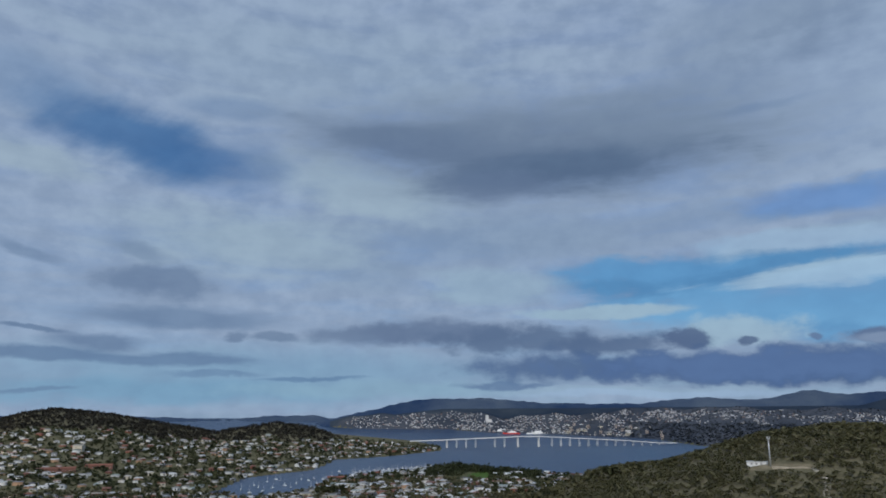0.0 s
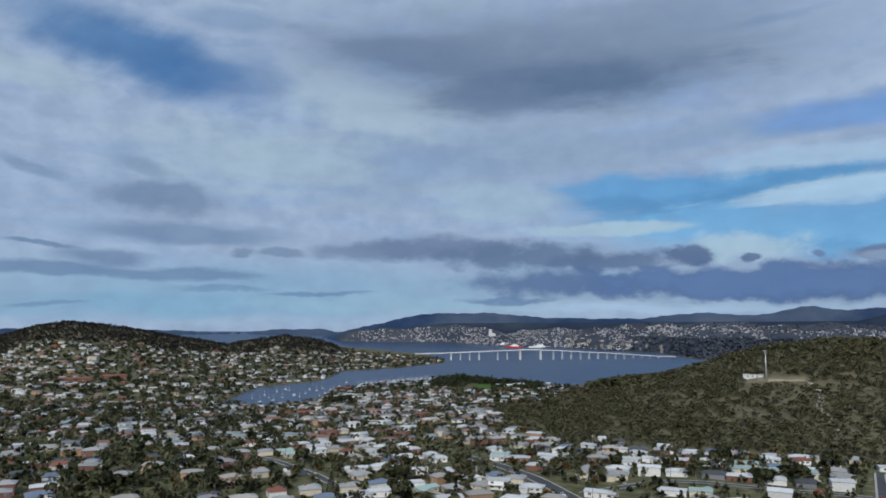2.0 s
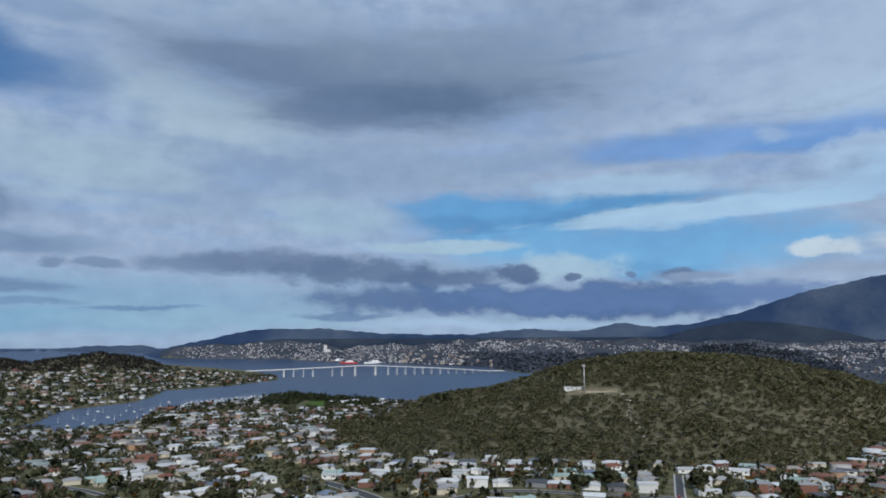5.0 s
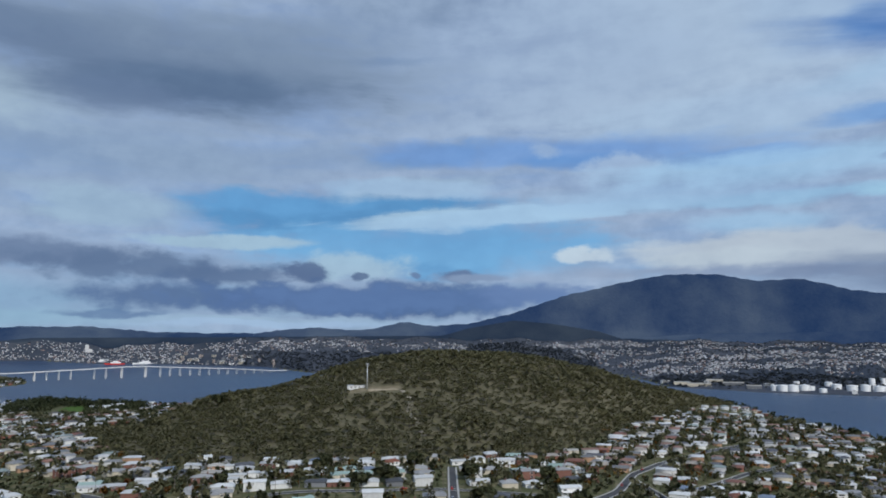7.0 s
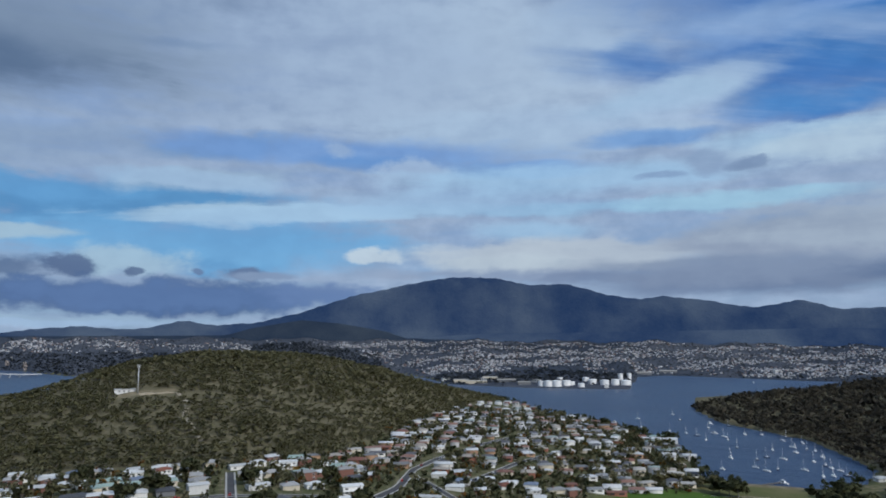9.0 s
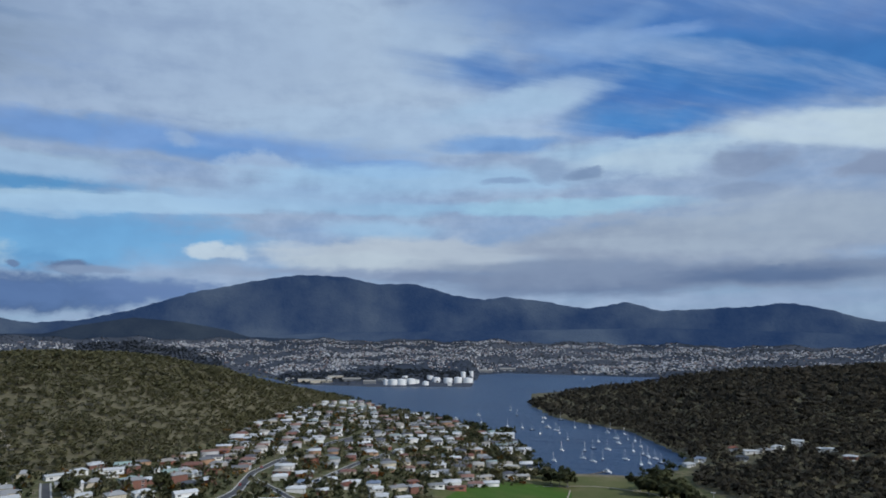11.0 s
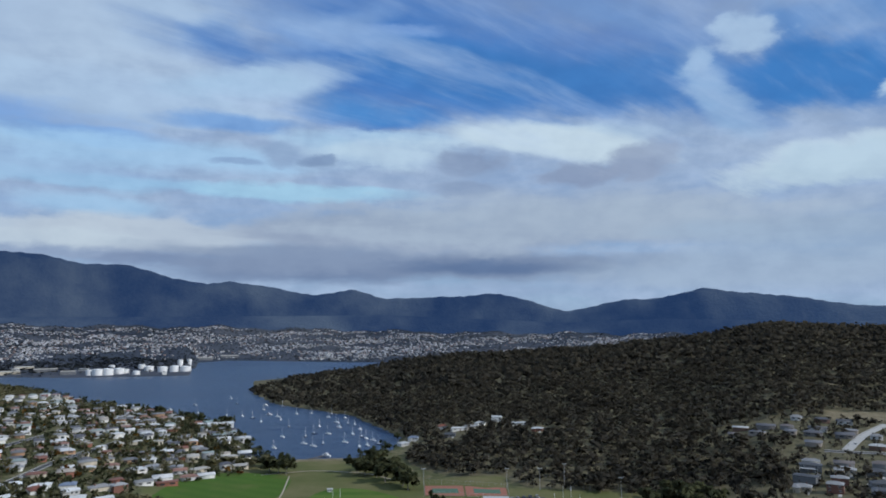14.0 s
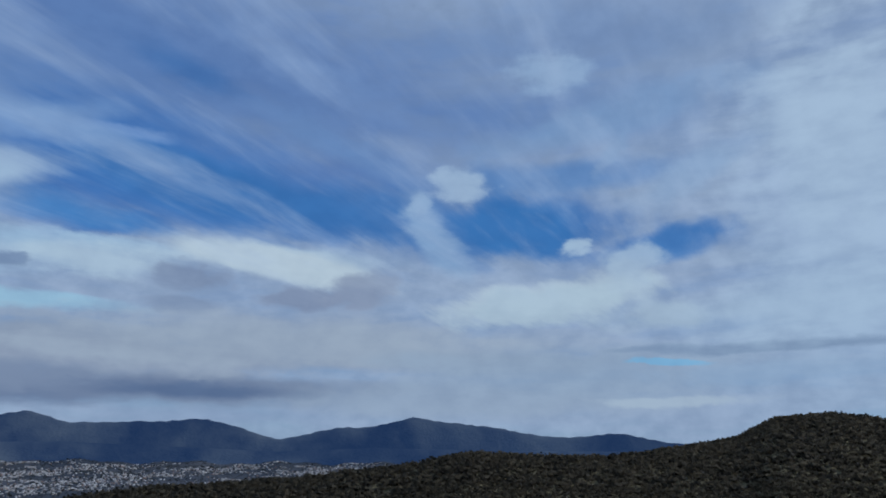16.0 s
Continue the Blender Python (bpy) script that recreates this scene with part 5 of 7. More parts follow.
def road_distance(x, y):
    best = np.full(np.shape(x), 1e9)
    for pts, w in ROAD_LINES.values():
        for (ax, ay), (bx, by) in zip(pts[:-1], pts[1:]):
            L2 = (bx - ax) ** 2 + (by - ay) ** 2
            t = np.clip(((x - ax) * (bx - ax) + (y - ay) * (by - ay)) / L2, 0, 1)
            best = np.minimum(best, np.hypot(x - ax - t * (bx - ax), y - ay - t * (by - ay)) - w / 2)
    return best


def draped(name, pts, width, mat, lift, label, category, off=0.0):
    """A strip laid along a line on the ground."""
    P = []
    for (ax, ay), (bx, by) in zip(pts[:-1], pts[1:]):
        n = max(2, int(math.hypot(bx - ax, by - ay) / 5))
        P += [(ax + (bx - ax) * i / n, ay + (by - ay) * i / n) for i in range(n)]
    P.append(pts[-1])
    P = np.array(P)
    for _ in range(6):
        P[1:-1] = (P[:-2] + 2 * P[1:-1] + P[2:]) / 4
    T = np.gradient(P, axis=0)
    T /= np.linalg.norm(T, axis=1)[:, None]
    N = np.stack([-T[:, 1], T[:, 0]], 1)
    cols = [P + N * (off + width * k) for k in (-0.5, -0.25, 0, 0.25, 0.5)]
    n = len(P)
    V = np.concatenate([np.stack([c[:, 0], c[:, 1], ground_xy(c[:, 0], c[:, 1]) + lift], 1) for c in cols])
    F = [(k * n + i, (k + 1) * n + i, (k + 1) * n + i + 1, k * n + i + 1) for k in range(4) for i in range(n - 1)]
    ob = mesh_part(name, V, [f[::-1] for f in F], mat, soft=True)
    return tagged(ob, label, category, kind="structure")


for nm, (pts, w) in ROAD_LINES.items():
    pale = nm in ("street_h", "street_j")
    draped("road" if nm == "road" else "street", pts, w, M_KERB if pale else M_ASPH, 0.7 if pale else 0.35, "pale concrete street climbing the bank" if pale else "grey asphalt street between gardens", "road")
    for sgn in (-1, 1):
        draped("pavement", pts, 1.2, M_KERB, 0.82 if pale else 0.47, "pale concrete footpath beside the street", "pavement", sgn * (w / 2 + 0.7))


def suburb_ok(az, r):
    w = woods(az, r)
    free = (w < 0.2) & ~is_wet(az, r) & ~is_wet(az, r + 25) & (lawn_zone(az, r) < 0.5)
    near = (az > -44) & (az < 66.5) & (r < sea_r(near_el(np.maximum(az, -20.6))) - 22)
    near = np.where(az < -20.6, (r < 2350) & (az > -44), near)
    pen = (az >= -20.6) & (az < -0.6) & (r > sea_r(pen_el(az)) + 18) & (r < 2900)
    estate = (az > 106.8 - 4.4 * smooth((r - 745) / 20)) & (az < 123) & (r > 430) & (r < est_top(az) - 8)
    strip = (az > 78.5) & (az < 86) & (r > 960) & (r < 1060)
    grassy = (np.abs(az - (-25 + (r - 500) * 0.011)) < 0.9) & (az < -20) & (r < 680)
    ok = free & (near | pen | estate) & ~grassy
    ok &= ~((az > 66) & (az < 101.5))
    # the sports ground by the shore and its belt of trees
    ok &= ~((az > 0.5) & (az < 7.2) & (r > 1440))
    return ok


def house_rows():
    """Lots in rows along parallel streets, part by part."""
    out = []
    for az0, az1, r0, r1, turn, along_m, across in ((-44, 4, 350, 1350, 24, 20, 28), (4, 42, 350, 760, -22, 19, 26), (42, 66, 380, 1950, -52, 19, 27),
                                                   (-44, -20.6, 1350, 2400, 12, 25, 36), (-20.6, 0, 1350, 2950, 35, 25, 36), (101, 124, 430, 1150, 68, 24, 30), (4, 13.5, 760, 2000, 10, 22, 29)):
        c, s = math.cos(radians(turn)), math.sin(radians(turn))
        n = int(r1 / min(along_m, across)) + 2
        I, J = np.meshgrid(np.arange(-n, n), np.arange(-n, n), indexing="ij")
        u = I * along_m + RNG.uniform(-3, 3, I.shape)
        v = J * across + np.where(J % 2 == 0, 4.0, -4.0) + RNG.uniform(-2.5, 2.5, I.shape)
        x, y = (c * u - s * v).ravel(), (s * u + c * v).ravel()
        az, r = to_polar(x, y)
        k = (az > az0) & (az < az1) & (r > r0) & (r < r1)
        x, y, az, r, J = x[k], y[k], az[k], r[k], J.ravel()[k]
        k = suburb_ok(az, r) & (road_distance(x, y) > 8.5) & (RNG.random(len(x)) < np.where(r > 1350, 0.5, np.where(az > 100, 0.95, np.where(az > 42, 0.68, np.where(az < -14, 0.66, 0.80)))))
        for q in np.nonzero(k)[0]:
            out.append((x[q], y[q], az[q], r[q], turn + (180 if J[q] % 2 else 0) + RNG.normal(0, 9)))
    return np.array(out)


LOTS = house_rows()
near_rank = np.where((LOTS[:, 3] > 380) & (LOTS[:, 2] > -34) & (LOTS[:, 2] < 119), LOTS[:, 3], 1e9)
order = np.argsort(near_rank)
picked = set(order[:290].tolist())
used = set()
for q in order[:290]:
    x, y, az, r, turn = LOTS[q]
    k = int(RNG.choice(ESTATE_MIX if az > 100 else BRICK_MIX if az < -14 else SUBURB_MIX))
    m = pose(x, y, float(ground(az, r)) + 0.5, 0, 0, turn)
    if k in used:
        ob = copy_thing(KINDS[k], m)
    else:
        used.add(k)
        ob = KINDS[k]
        ob.matrix_basis = m
    ob.scale = (float(RNG.uniform(0.72, 1.0)), float(RNG.uniform(0.8, 1.0)), float(RNG.uniform(0.88, 1.05)))
for k, ob in enumerate(KINDS):
    if k not in used:
        q = [i for i in order[290:300] if i not in picked][k % 10]
        picked.add(q)
        ob.matrix_basis = pose(LOTS[q][0], LOTS[q][1], float(ground(LOTS[q][2], LOTS[q][3])) + 0.5, 0, 0, LOTS[q][4])


def palette(name, colours, rough):
    """Colours house by house, from a number carried by each house."""
    m, t, b = material(name, rough)
    at = t.nodes.new("ShaderNodeAttribute")
    at.attribute_name = "tint"
    pick = t.nodes.new("ShaderNodeValToRGB")
    pick.color_ramp.interpolation = "CONSTANT"
    els = pick.color_ramp.elements
    while len(els) < len(colours):
        els.new(0.5)
    for i, (e, c) in enumerate(zip(els, colours)):
        e.position, e.color = i / len(colours), (*c, 1)
    t.links.new(at.outputs["Fac"], pick.inputs[0])
    n1 = ramp(t, noise_tex(t, 0.4, 3), [(0.3, (0.8,) * 3), (0.7, (1.0,) * 3)])
    t.links.new(mixc(t, 1.0, pick.outputs[0], n1, "MULTIPLY"), b.inputs["Base Color"])
    return m


P_WALL = palette("far_walls", [(0.74, 0.74, 0.71), (0.6, 0.54, 0.42), (0.27, 0.11, 0.07), (0.72, 0.7, 0.66), (0.4, 0.25, 0.15), (0.5, 0.5, 0.5), (0.7, 0.7, 0.68)], 0.8)
P_ROOF = palette("far_roofs", [(0.6, 0.6, 0.59), (0.24, 0.24, 0.235), (0.42, 0.40, 0.36), (0.2, 0.085, 0.055), (0.34, 0.3, 0.25), (0.10, 0.10, 0.11), (0.56, 0.57, 0.57), (0.17, 0.17, 0.17), (0.26, 0.14, 0.10), (0.26, 0.31, 0.29), (0.3, 0.3, 0.3)], 0.6)


P_ESTR = palette("estate_roofs", [(0.09, 0.09, 0.1), (0.14, 0.14, 0.15), (0.22, 0.22, 0.22), (0.07, 0.07, 0.075), (0.42, 0.42, 0.41), (0.13, 0.11, 0.1)], 0.6)
P_ESTW = palette("estate_walls", [(0.2, 0.19, 0.18), (0.34, 0.3, 0.26), (0.6, 0.6, 0.58), (0.18, 0.11, 0.08), (0.26, 0.26, 0.26)], 0.8)
P_TOWN = palette("town_roofs", [(0.54, 0.55, 0.57), (0.22, 0.22, 0.23), (0.36, 0.36, 0.37), (0.24, 0.15, 0.12), (0.20, 0.20, 0.22), (0.40, 0.38, 0.37), (0.62, 0.63, 0.64), (0.15, 0.15, 0.16)], 0.57)
P_TOWNW = palette("town_walls", [(0.70, 0.71, 0.72), (0.50, 0.48, 0.46), (0.26, 0.18, 0.15), (0.62, 0.62, 0.62), (0.44, 0.41, 0.37), (0.66, 0.67, 0.67)], 0.66)


def house_stuff(name, rows, label, small=1.0, wall=P_WALL, roof=P_ROOF):
    """rows: x, y, z, turn, width, depth, height. Joined walls, eaves and roofs with windows as dark insets."""
    rows = np.asarray(rows, float)
    n = len(rows)
    base = np.array([(-.5, -.5), (.5, -.5), (.5, .5), (-.5, .5)])
    V, T = np.zeros((n, 22, 3)), np.repeat(RNG.random(n), 22)
    c, s = np.cos(np.radians(rows[:, 3])), np.sin(np.radians(rows[:, 3]))

    def put(k, lx, ly, lz):
        V[:, k, 0], V[:, k, 1], V[:, k, 2] = rows[:, 0] + c * lx - s * ly, rows[:, 1] + s * lx + c * ly, rows[:, 2] + lz
    w, d, h = rows[:, 4], rows[:, 5], rows[:, 6]
    ev = 0.55 * small
    for i, (bx, by) in enumerate(base):
        put(i, bx * w, by * d, -2.0)
        put(4 + i, bx * w, by * d, h)
        put(8 + i, bx * (w + 2 * ev), by * (d + 2 * ev), h)
    hip = np.where(RNG.random(n) < 0.5, d / 2, 0.0)
    pitch = RNG.uniform(0.25, 0.5, n)
    put(12, -w / 2 - ev + hip, 0 * w, h + (d / 2 + ev) * pitch)
    put(13, w / 2 + ev - hip, 0 * w, h + (d / 2 + ev) * pitch)
    for i, (x0, x1) in enumerate(((-0.36, -0.14), (0.1, 0.36))):
        for j, (xx, zz) in enumerate(((x0, 0.3), (x1, 0.3), (x1, 0.75), (x0, 0.75))):
            put(14 + 4 * i + j, xx * w, -d / 2 - 0.05, h * zz)
    F4 = [(0, 1, 5, 4), (1, 2, 6, 5), (2, 3, 7, 6), (3, 0, 4, 7), (8, 9, 13, 12), (10, 11, 12, 13), (14, 15, 16, 17), (18, 19, 20, 21)]
    F3 = [(11, 8, 12), (9, 10, 13)]
    S = [0, 0, 0, 0, 1, 1, 2, 2, 1, 1]
    off = (np.arange(n) * 22)[:, None, None]
    l4, l3 = (np.array(F4)[None] + off).reshape(n, -1), (np.array(F3)[None] + off).reshape(n, -1)
    loops = np.concatenate([l4, l3], 1).ravel()
    starts = (np.concatenate([np.arange(8) * 4, 32 + np.arange(2) * 3])[None] + np.arange(n)[:, None] * 38).ravel()
    me = bpy.data.meshes.new(name)
    me.vertices.add(n * 22)
    me.vertices.foreach_set("co", V.astype(np.float32).ravel())
    me.loops.add(len(loops))
    me.loops.foreach_set("vertex_index", loops.astype(np.int32))
    me.polygons.add(len(starts))
    me.polygons.foreach_set("loop_start", starts.astype(np.int32))
    for m in (wall, roof, M_GLASS):
        me.materials.append(m)
    me.polygons.foreach_set("material_index", np.tile(np.array(S, np.int32), n))
    at = me.attributes.new("tint", "FLOAT", "POINT")
    at.data.foreach_set("value", T.astype(np.float32))
    me.update(calc_edges=True)
    return tagged(new(name, me), label, "houses", kind="stuff")


rest = np.array([LOTS[q] for q in range(len(LOTS)) if q not in picked])
zz = ground(rest[:, 2], rest[:, 3])
rows = np.stack([rest[:, 0], rest[:, 1], zz + 0.5, rest[:, 4], RNG.uniform(9, 17, len(rest)), RNG.uniform(7, 9.5, len(rest)), np.where(RNG.random(len(rest)) < 0.2, 5.2, 2.8)], 1)
house_stuff("suburb_houses", rows[rest[:, 2] < 100], "pale roofed suburban houses spread to the bays")
if (rest[:, 2] > 100).any():
    house_stuff("estate_houses", rows[rest[:, 2] > 100], "dark roofed houses of the hillside estate among trees", 1.0, P_ESTW, P_ESTR)


def town_keep(az, r):
    f = ripple(az, r, 75, 8) * 1.3 + ripple(az, r, 23, 9) * 0.5
    rs = sea_r(city_el(az))
    depth = (r - rs) / np.maximum(4440 - rs, 1)
    band = (depth > 0.03) & (depth < 0.97)
    dark = ((az > 14) & (az < 48) & (depth < 0.5 - 0.45 * smooth((az - 37) / 10))) | ((az > 32) & (az < 48) & (r < 4250 - 1700 * smooth((az - 36.5) / 11))) | ((az > 46.5) & (az < 62) & (r < 2680))
    return band & ~dark & (f > RNG.uniform(-0.7, 1.5, len(az)) + 1.2 * np.clip(depth - 0.55, 0, 1)) & (ripple(az, r, 190, 14) > RNG.uniform(-1.3, 0.4, len(az))) & (az > -8.6) & ~((az > 60.3) & (az < 63.2) & (r < 2850))


az, r = strewn(-9, 104, 2650, 4440, 12.5, town_keep)
a = np.radians(az)
rows = np.stack([r * np.sin(a), r * np.cos(a), ground(az, r), RNG.uniform(0, 180, len(az)), RNG.uniform(4, 9, len(az)) * (1 + 1.8 * (RNG.random(len(az)) < 0.06)), RNG.uniform(3.5, 5.5, len(az)), RNG.uniform(2.0, 3.8, len(az))], 1)
az2, r2 = strewn(-8.4, 9, 4120, 4440, 13, lambda a, q: (q > sea_r(city_el(a)) + 10) & (ripple(a, q, 45, 15) > RNG.uniform(-1.0, 1.0, len(a))))
a2 = np.radians(az2)
rows = np.concatenate([rows, np.stack([r2 * np.sin(a2), r2 * np.cos(a2), ground(az2, r2), RNG.uniform(0, 180, len(az2)), RNG.uniform(4, 8, len(az2)), RNG.uniform(3, 5, len(az2)), RNG.uniform(1.6, 3.4, len(az2))], 1)])
house_stuff("far_town", rows, "pale houses of the town across the river", 0.8, P_TOWNW, P_TOWN)

# ---- the levelled hilltop ----
M_STEEL = plain("galvanised_steel", (0.55, 0.56, 0.57), 0.45, 0.5, 0.2)
M_GRAVEL = plain("pale_gravel", (0.40, 0.35, 0.27), 0.95, 0, 0.3, 0.3)
M_WHITE = plain("white_paint", (0.78, 0.78, 0.76), 0.45, 0, 0.12, 0.3)
M_TANK = plain("tank_paint", (0.80, 0.80, 0.78), 0.4, 0, 0.10, 0.1)
M_TIMBER = plain("weathered_timber", (0.16, 0.13, 0.10), 0.9, 0, 0.3)
M_REDHULL = plain("red_hull_paint", (0.55, 0.045, 0.03), 0.4)
M_NAVY = plain("navy_hull_paint", (0.03, 0.05, 0.10), 0.3)
M_TYRE = plain("tyre_rubber", (0.02, 0.02, 0.02), 0.9)
M_COURT_R = plain("red_court", (0.30, 0.12, 0.075), 0.9)
M_COURT_G = plain("green_court", (0.07, 0.14, 0.09), 0.9)
M_TEAL = plain("pale_blue_wall", (0.30, 0.48, 0.56), 0.7)


def hilltop():
    r0 = where(24.0, -3.72)
    m = thing("radio_mast", "slender pale steel radio mast on the hilltop", "mast")
    m.matrix_basis = Matrix.Translation(lay(23.96, r0))
    h = 30.5
    Shape().tube([(0, 0, -1, 0.85), (0, 0, h * 0.5, 0.66), (0, 0, h, 0.48)], 10).part("pole", M_STEEL, m, soft=True)
    s = Shape().tube([(0, 0, h - 1.6, 1.9), (0, 0, h - 1.4, 1.9)], 12)
    s.part("platform", M_STEEL, m)
    for k in range(3):
        a = k * 2.094
        q = Shape().box(-0.25, -0.12, -1.3, 0.25, 0.12, 1.3).part("antenna", M_WHITE, m)
        q.matrix_basis = pose(1.8 * math.cos(a), 1.8 * math.sin(a), h, 0, 0, math.degrees(a) + 90)
    q = Shape().tube([(0, 0, h, 0.08), (0, 0, h + 3, 0.05)], 6).part("whip", M_STEEL, m)
    b = thing("reservoir", "low pale concrete water reservoir beside the mast", "reservoir")
    b.matrix_basis = Matrix.Translation(lay(23.1, where(23.1, -3.62))) @ pose(0, 0, 0, 0, 0, -23)
    Shape().box(-11, -5, -3, 11, 5, 3.2).part("wall", M_CONC, b)
    Shape().box(-11.4, -5.4, 3.2, 11.4, 5.4, 3.7).part("roof", R_PALE, b)
    for x in (-7, -2, 3):
        Shape().box(x, -5.08, 0.2, x + 2.2, -5.01, 2.4).part("door", R_GREY, b)
    w = thing("retaining_wall", "pale retaining wall along the levelled hilltop", "wall")
    w.matrix_basis = Matrix.Translation(lay(25.3, where(25.3, -3.8))) @ pose(0, 0, 0, 0, 0, -25)
    s = Shape()
    for i in range(12):
        s.box(-19 + i * 3.2, -0.4, -3, -19 + i * 3.2 + 3.15, 0.4, 1.5 + 0.35 * math.sin(i * 0.9))
    s.part("block", M_GRAVEL, w)


hilltop()
draped("track", road_line("26.6:-3.75 27.3:-4.3 27.45:-4.9 27.2:-5.5 27.9:-6.4 28.5:-7.4"), 5.0, M_GRAVEL, 0.5, "pale gravel track down the hillside", "track")


# ---- boats ----
def hull_shape(L, B, H, mat_slot=0):
    s = Shape()
    secs = []
    for k, (t, wd, sh) in enumerate(((-0.5, 0.7, 0.9), (-0.25, 0.95, 0.85), (0.05, 1.0, 0.85), (0.32, 0.62, 0.95), (0.5, 0.03, 1.12))):
        y, b = t * L, B / 2 * wd
        secs += [(-b, y, H * sh), (-b * 0.82, y, 0.0), (0, y * 0.96, -0.4), (b * 0.82, y, 0.0), (b, y, H * sh)]
    f = [(k * 5 + i, k * 5 + i + 1, (k + 1) * 5 + i + 1, (k + 1) * 5 + i) for k in range(4) for i in range(4)]
    f += [(k * 5 + 4, k * 5, (k + 1) * 5, (k + 1) * 5 + 4) for k in range(4)] + [(0, 1, 2, 3, 4)]
    return s.add(secs, [q[::-1] for q in f], mat_slot)


def yacht_kind(label, hull_mat, L):
    o = thing("yacht", label, "yacht", "moored yachts")
    hull_shape(L, L * 0.31, 1.15).part("hull", hull_mat, o)
    s = Shape().box(-L * 0.09, -L * 0.16, 0.95, L * 0.09, L * 0.16, 1.65)
    s.part("cabin", M_WHITE, o)
    mast = Shape().tube([(0, L * 0.06, 1.0, 0.16), (0, L * 0.06, L * 1.22, 0.10)], 6).part("mast", M_WHITE, o)
    Shape().beam((0, L * 0.05, 2.3), (0, -L * 0.36, 2.4), 0.36).part("boom", M_TEAL if L > 10 else M_WHITE, mast)
    q = Shape()
    for a, b in (((0, L * 0.49, 1.2), (0, L * 0.06, L * 1.2)), ((0, -L * 0.48, 1.1), (0, L * 0.06, L * 1.2))):
        q.beam(a, b, 0.05)
    q.part("stay", M_STEEL, mast)
    return o


def motor_kind(label, L):
    o = thing("motor_boat", label, "boat", "moored motor boats")
    hull_shape(L, L * 0.34, 1.5).part("hull", M_WHITE, o)
    cabin = Shape().box(-L * 0.12, -L * 0.2, 1.3, L * 0.12, L * 0.2, 2.9).part("cabin", M_WHITE, o)
    Shape().box(-L * 0.122, -L * 0.15, 2.05, L * 0.122, L * 0.205, 2.6).part("windscreen", M_GLASS, cabin)
    Shape().box(-L * 0.1, -L * 0.16, 3.9, L * 0.1, L * 0.1, 4.0).part("canopy", M_WHITE, o)
    s = Shape()
    for x in (-L * 0.09, L * 0.09):
        for y in (-L * 0.15, L * 0.09):
            s.box(x - 0.05, y - 0.05, 2.88, x + 0.05, y + 0.05, 3.92)
    s.part("canopy_frame", M_STEEL, o)
    return o


moored = set()


def moor(kinds, text, heading, spread):
    for n, (a, e) in enumerate(pairs(text)):
        r = float(sea_r(e))
        k = kinds[n % len(kinds)]
        m = pose(*polar(a, r, 0.0), 0, 0, heading + float(RNG.normal(0, spread)))
        if k not in moored:
            k.matrix_basis = m
            moored.add(k)
        else:
            copy_thing(k, m)


YACHTS = [yacht_kind("white sailing yacht moored with its sails down", M_WHITE, 10.5), yacht_kind("small white sailing yacht at its mooring", M_WHITE, 8.5),
          yacht_kind("navy-hulled sailing yacht at its mooring", M_NAVY, 10.0)]
MOTORS = [motor_kind("white motor cruiser at its mooring", 11.0)]
moor(YACHTS, "62.03:-5.89 64.57:-5.52 65.07:-5.91 64.33:-6.72 65.47:-6.84 66.25:-7.00 66.88:-7.27 67.06:-6.39 68.48:-6.22 68.12:-6.98 68.38:-7.19 68.98:-7.72 69.55:-6.76 70.66:-6.75", -35, 22)
moor(YACHTS, "68.50:-8.46 70.12:-9.02 70.27:-8.48 70.85:-9.21 71.33:-7.75 71.62:-9.07 71.99:-8.32 72.01:-7.08 72.26:-6.84 72.81:-7.83 73.27:-7.16 73.54:-7.59 73.91:-8.37 74.07:-7.64", -35, 22)
moor(YACHTS, "74.45:-9.32 74.47:-8.04 74.61:-8.60 74.97:-8.73 75.50:-8.87 75.94:-9.18 73.31:-8.99 67.89:-9.27 60.2:-6.5 58.57:-6.34 62.25:-6.5 70.91:-8.29 72.63:-7.48 75.06:-9.24", -35, 22)
moor(MOTORS, "57.81:-5.79 60.27:-6.22 59.62:-6.35 60.97:-6.56 67.18:-6.10 67.45:-6.79 76.31:-2.95 70.33:-3.05 71.89:-9.98", -30, 40)
moor(YACHTS, "-14.6:-5.8 -14.28:-5.29 -13.97:-5.51 -13.35:-5.05 -12.91:-5.49 -12.4:-5.02 -12.05:-5.33 -10.84:-4.92 -10.68:-4.57 -10.32:-5.01 -10.09:-5.45 -9.88:-4.93 -9.66:-5.23", 20, 25)
moor(YACHTS, "-9.43:-5.4 -9.22:-4.94 -9:-4.96 -8.56:-4.7 -11.19:-5.21 -11.61:-5.55 -12.71:-4.89 -8.0:-4.4 -15.2:-5.6 -13.6:-5.7", 20, 25)
for row in range(5):
    text = " ".join("%.2f:%.2f" % (-7.2 + i * 0.36 + row * 0.11, -4.78 + i * 0.028 + row * 0.075) for i in range(17))
    moor(YACHTS if row % 2 else [YACHTS[0], MOTORS[0], YACHTS[1]], text, 25, 6)


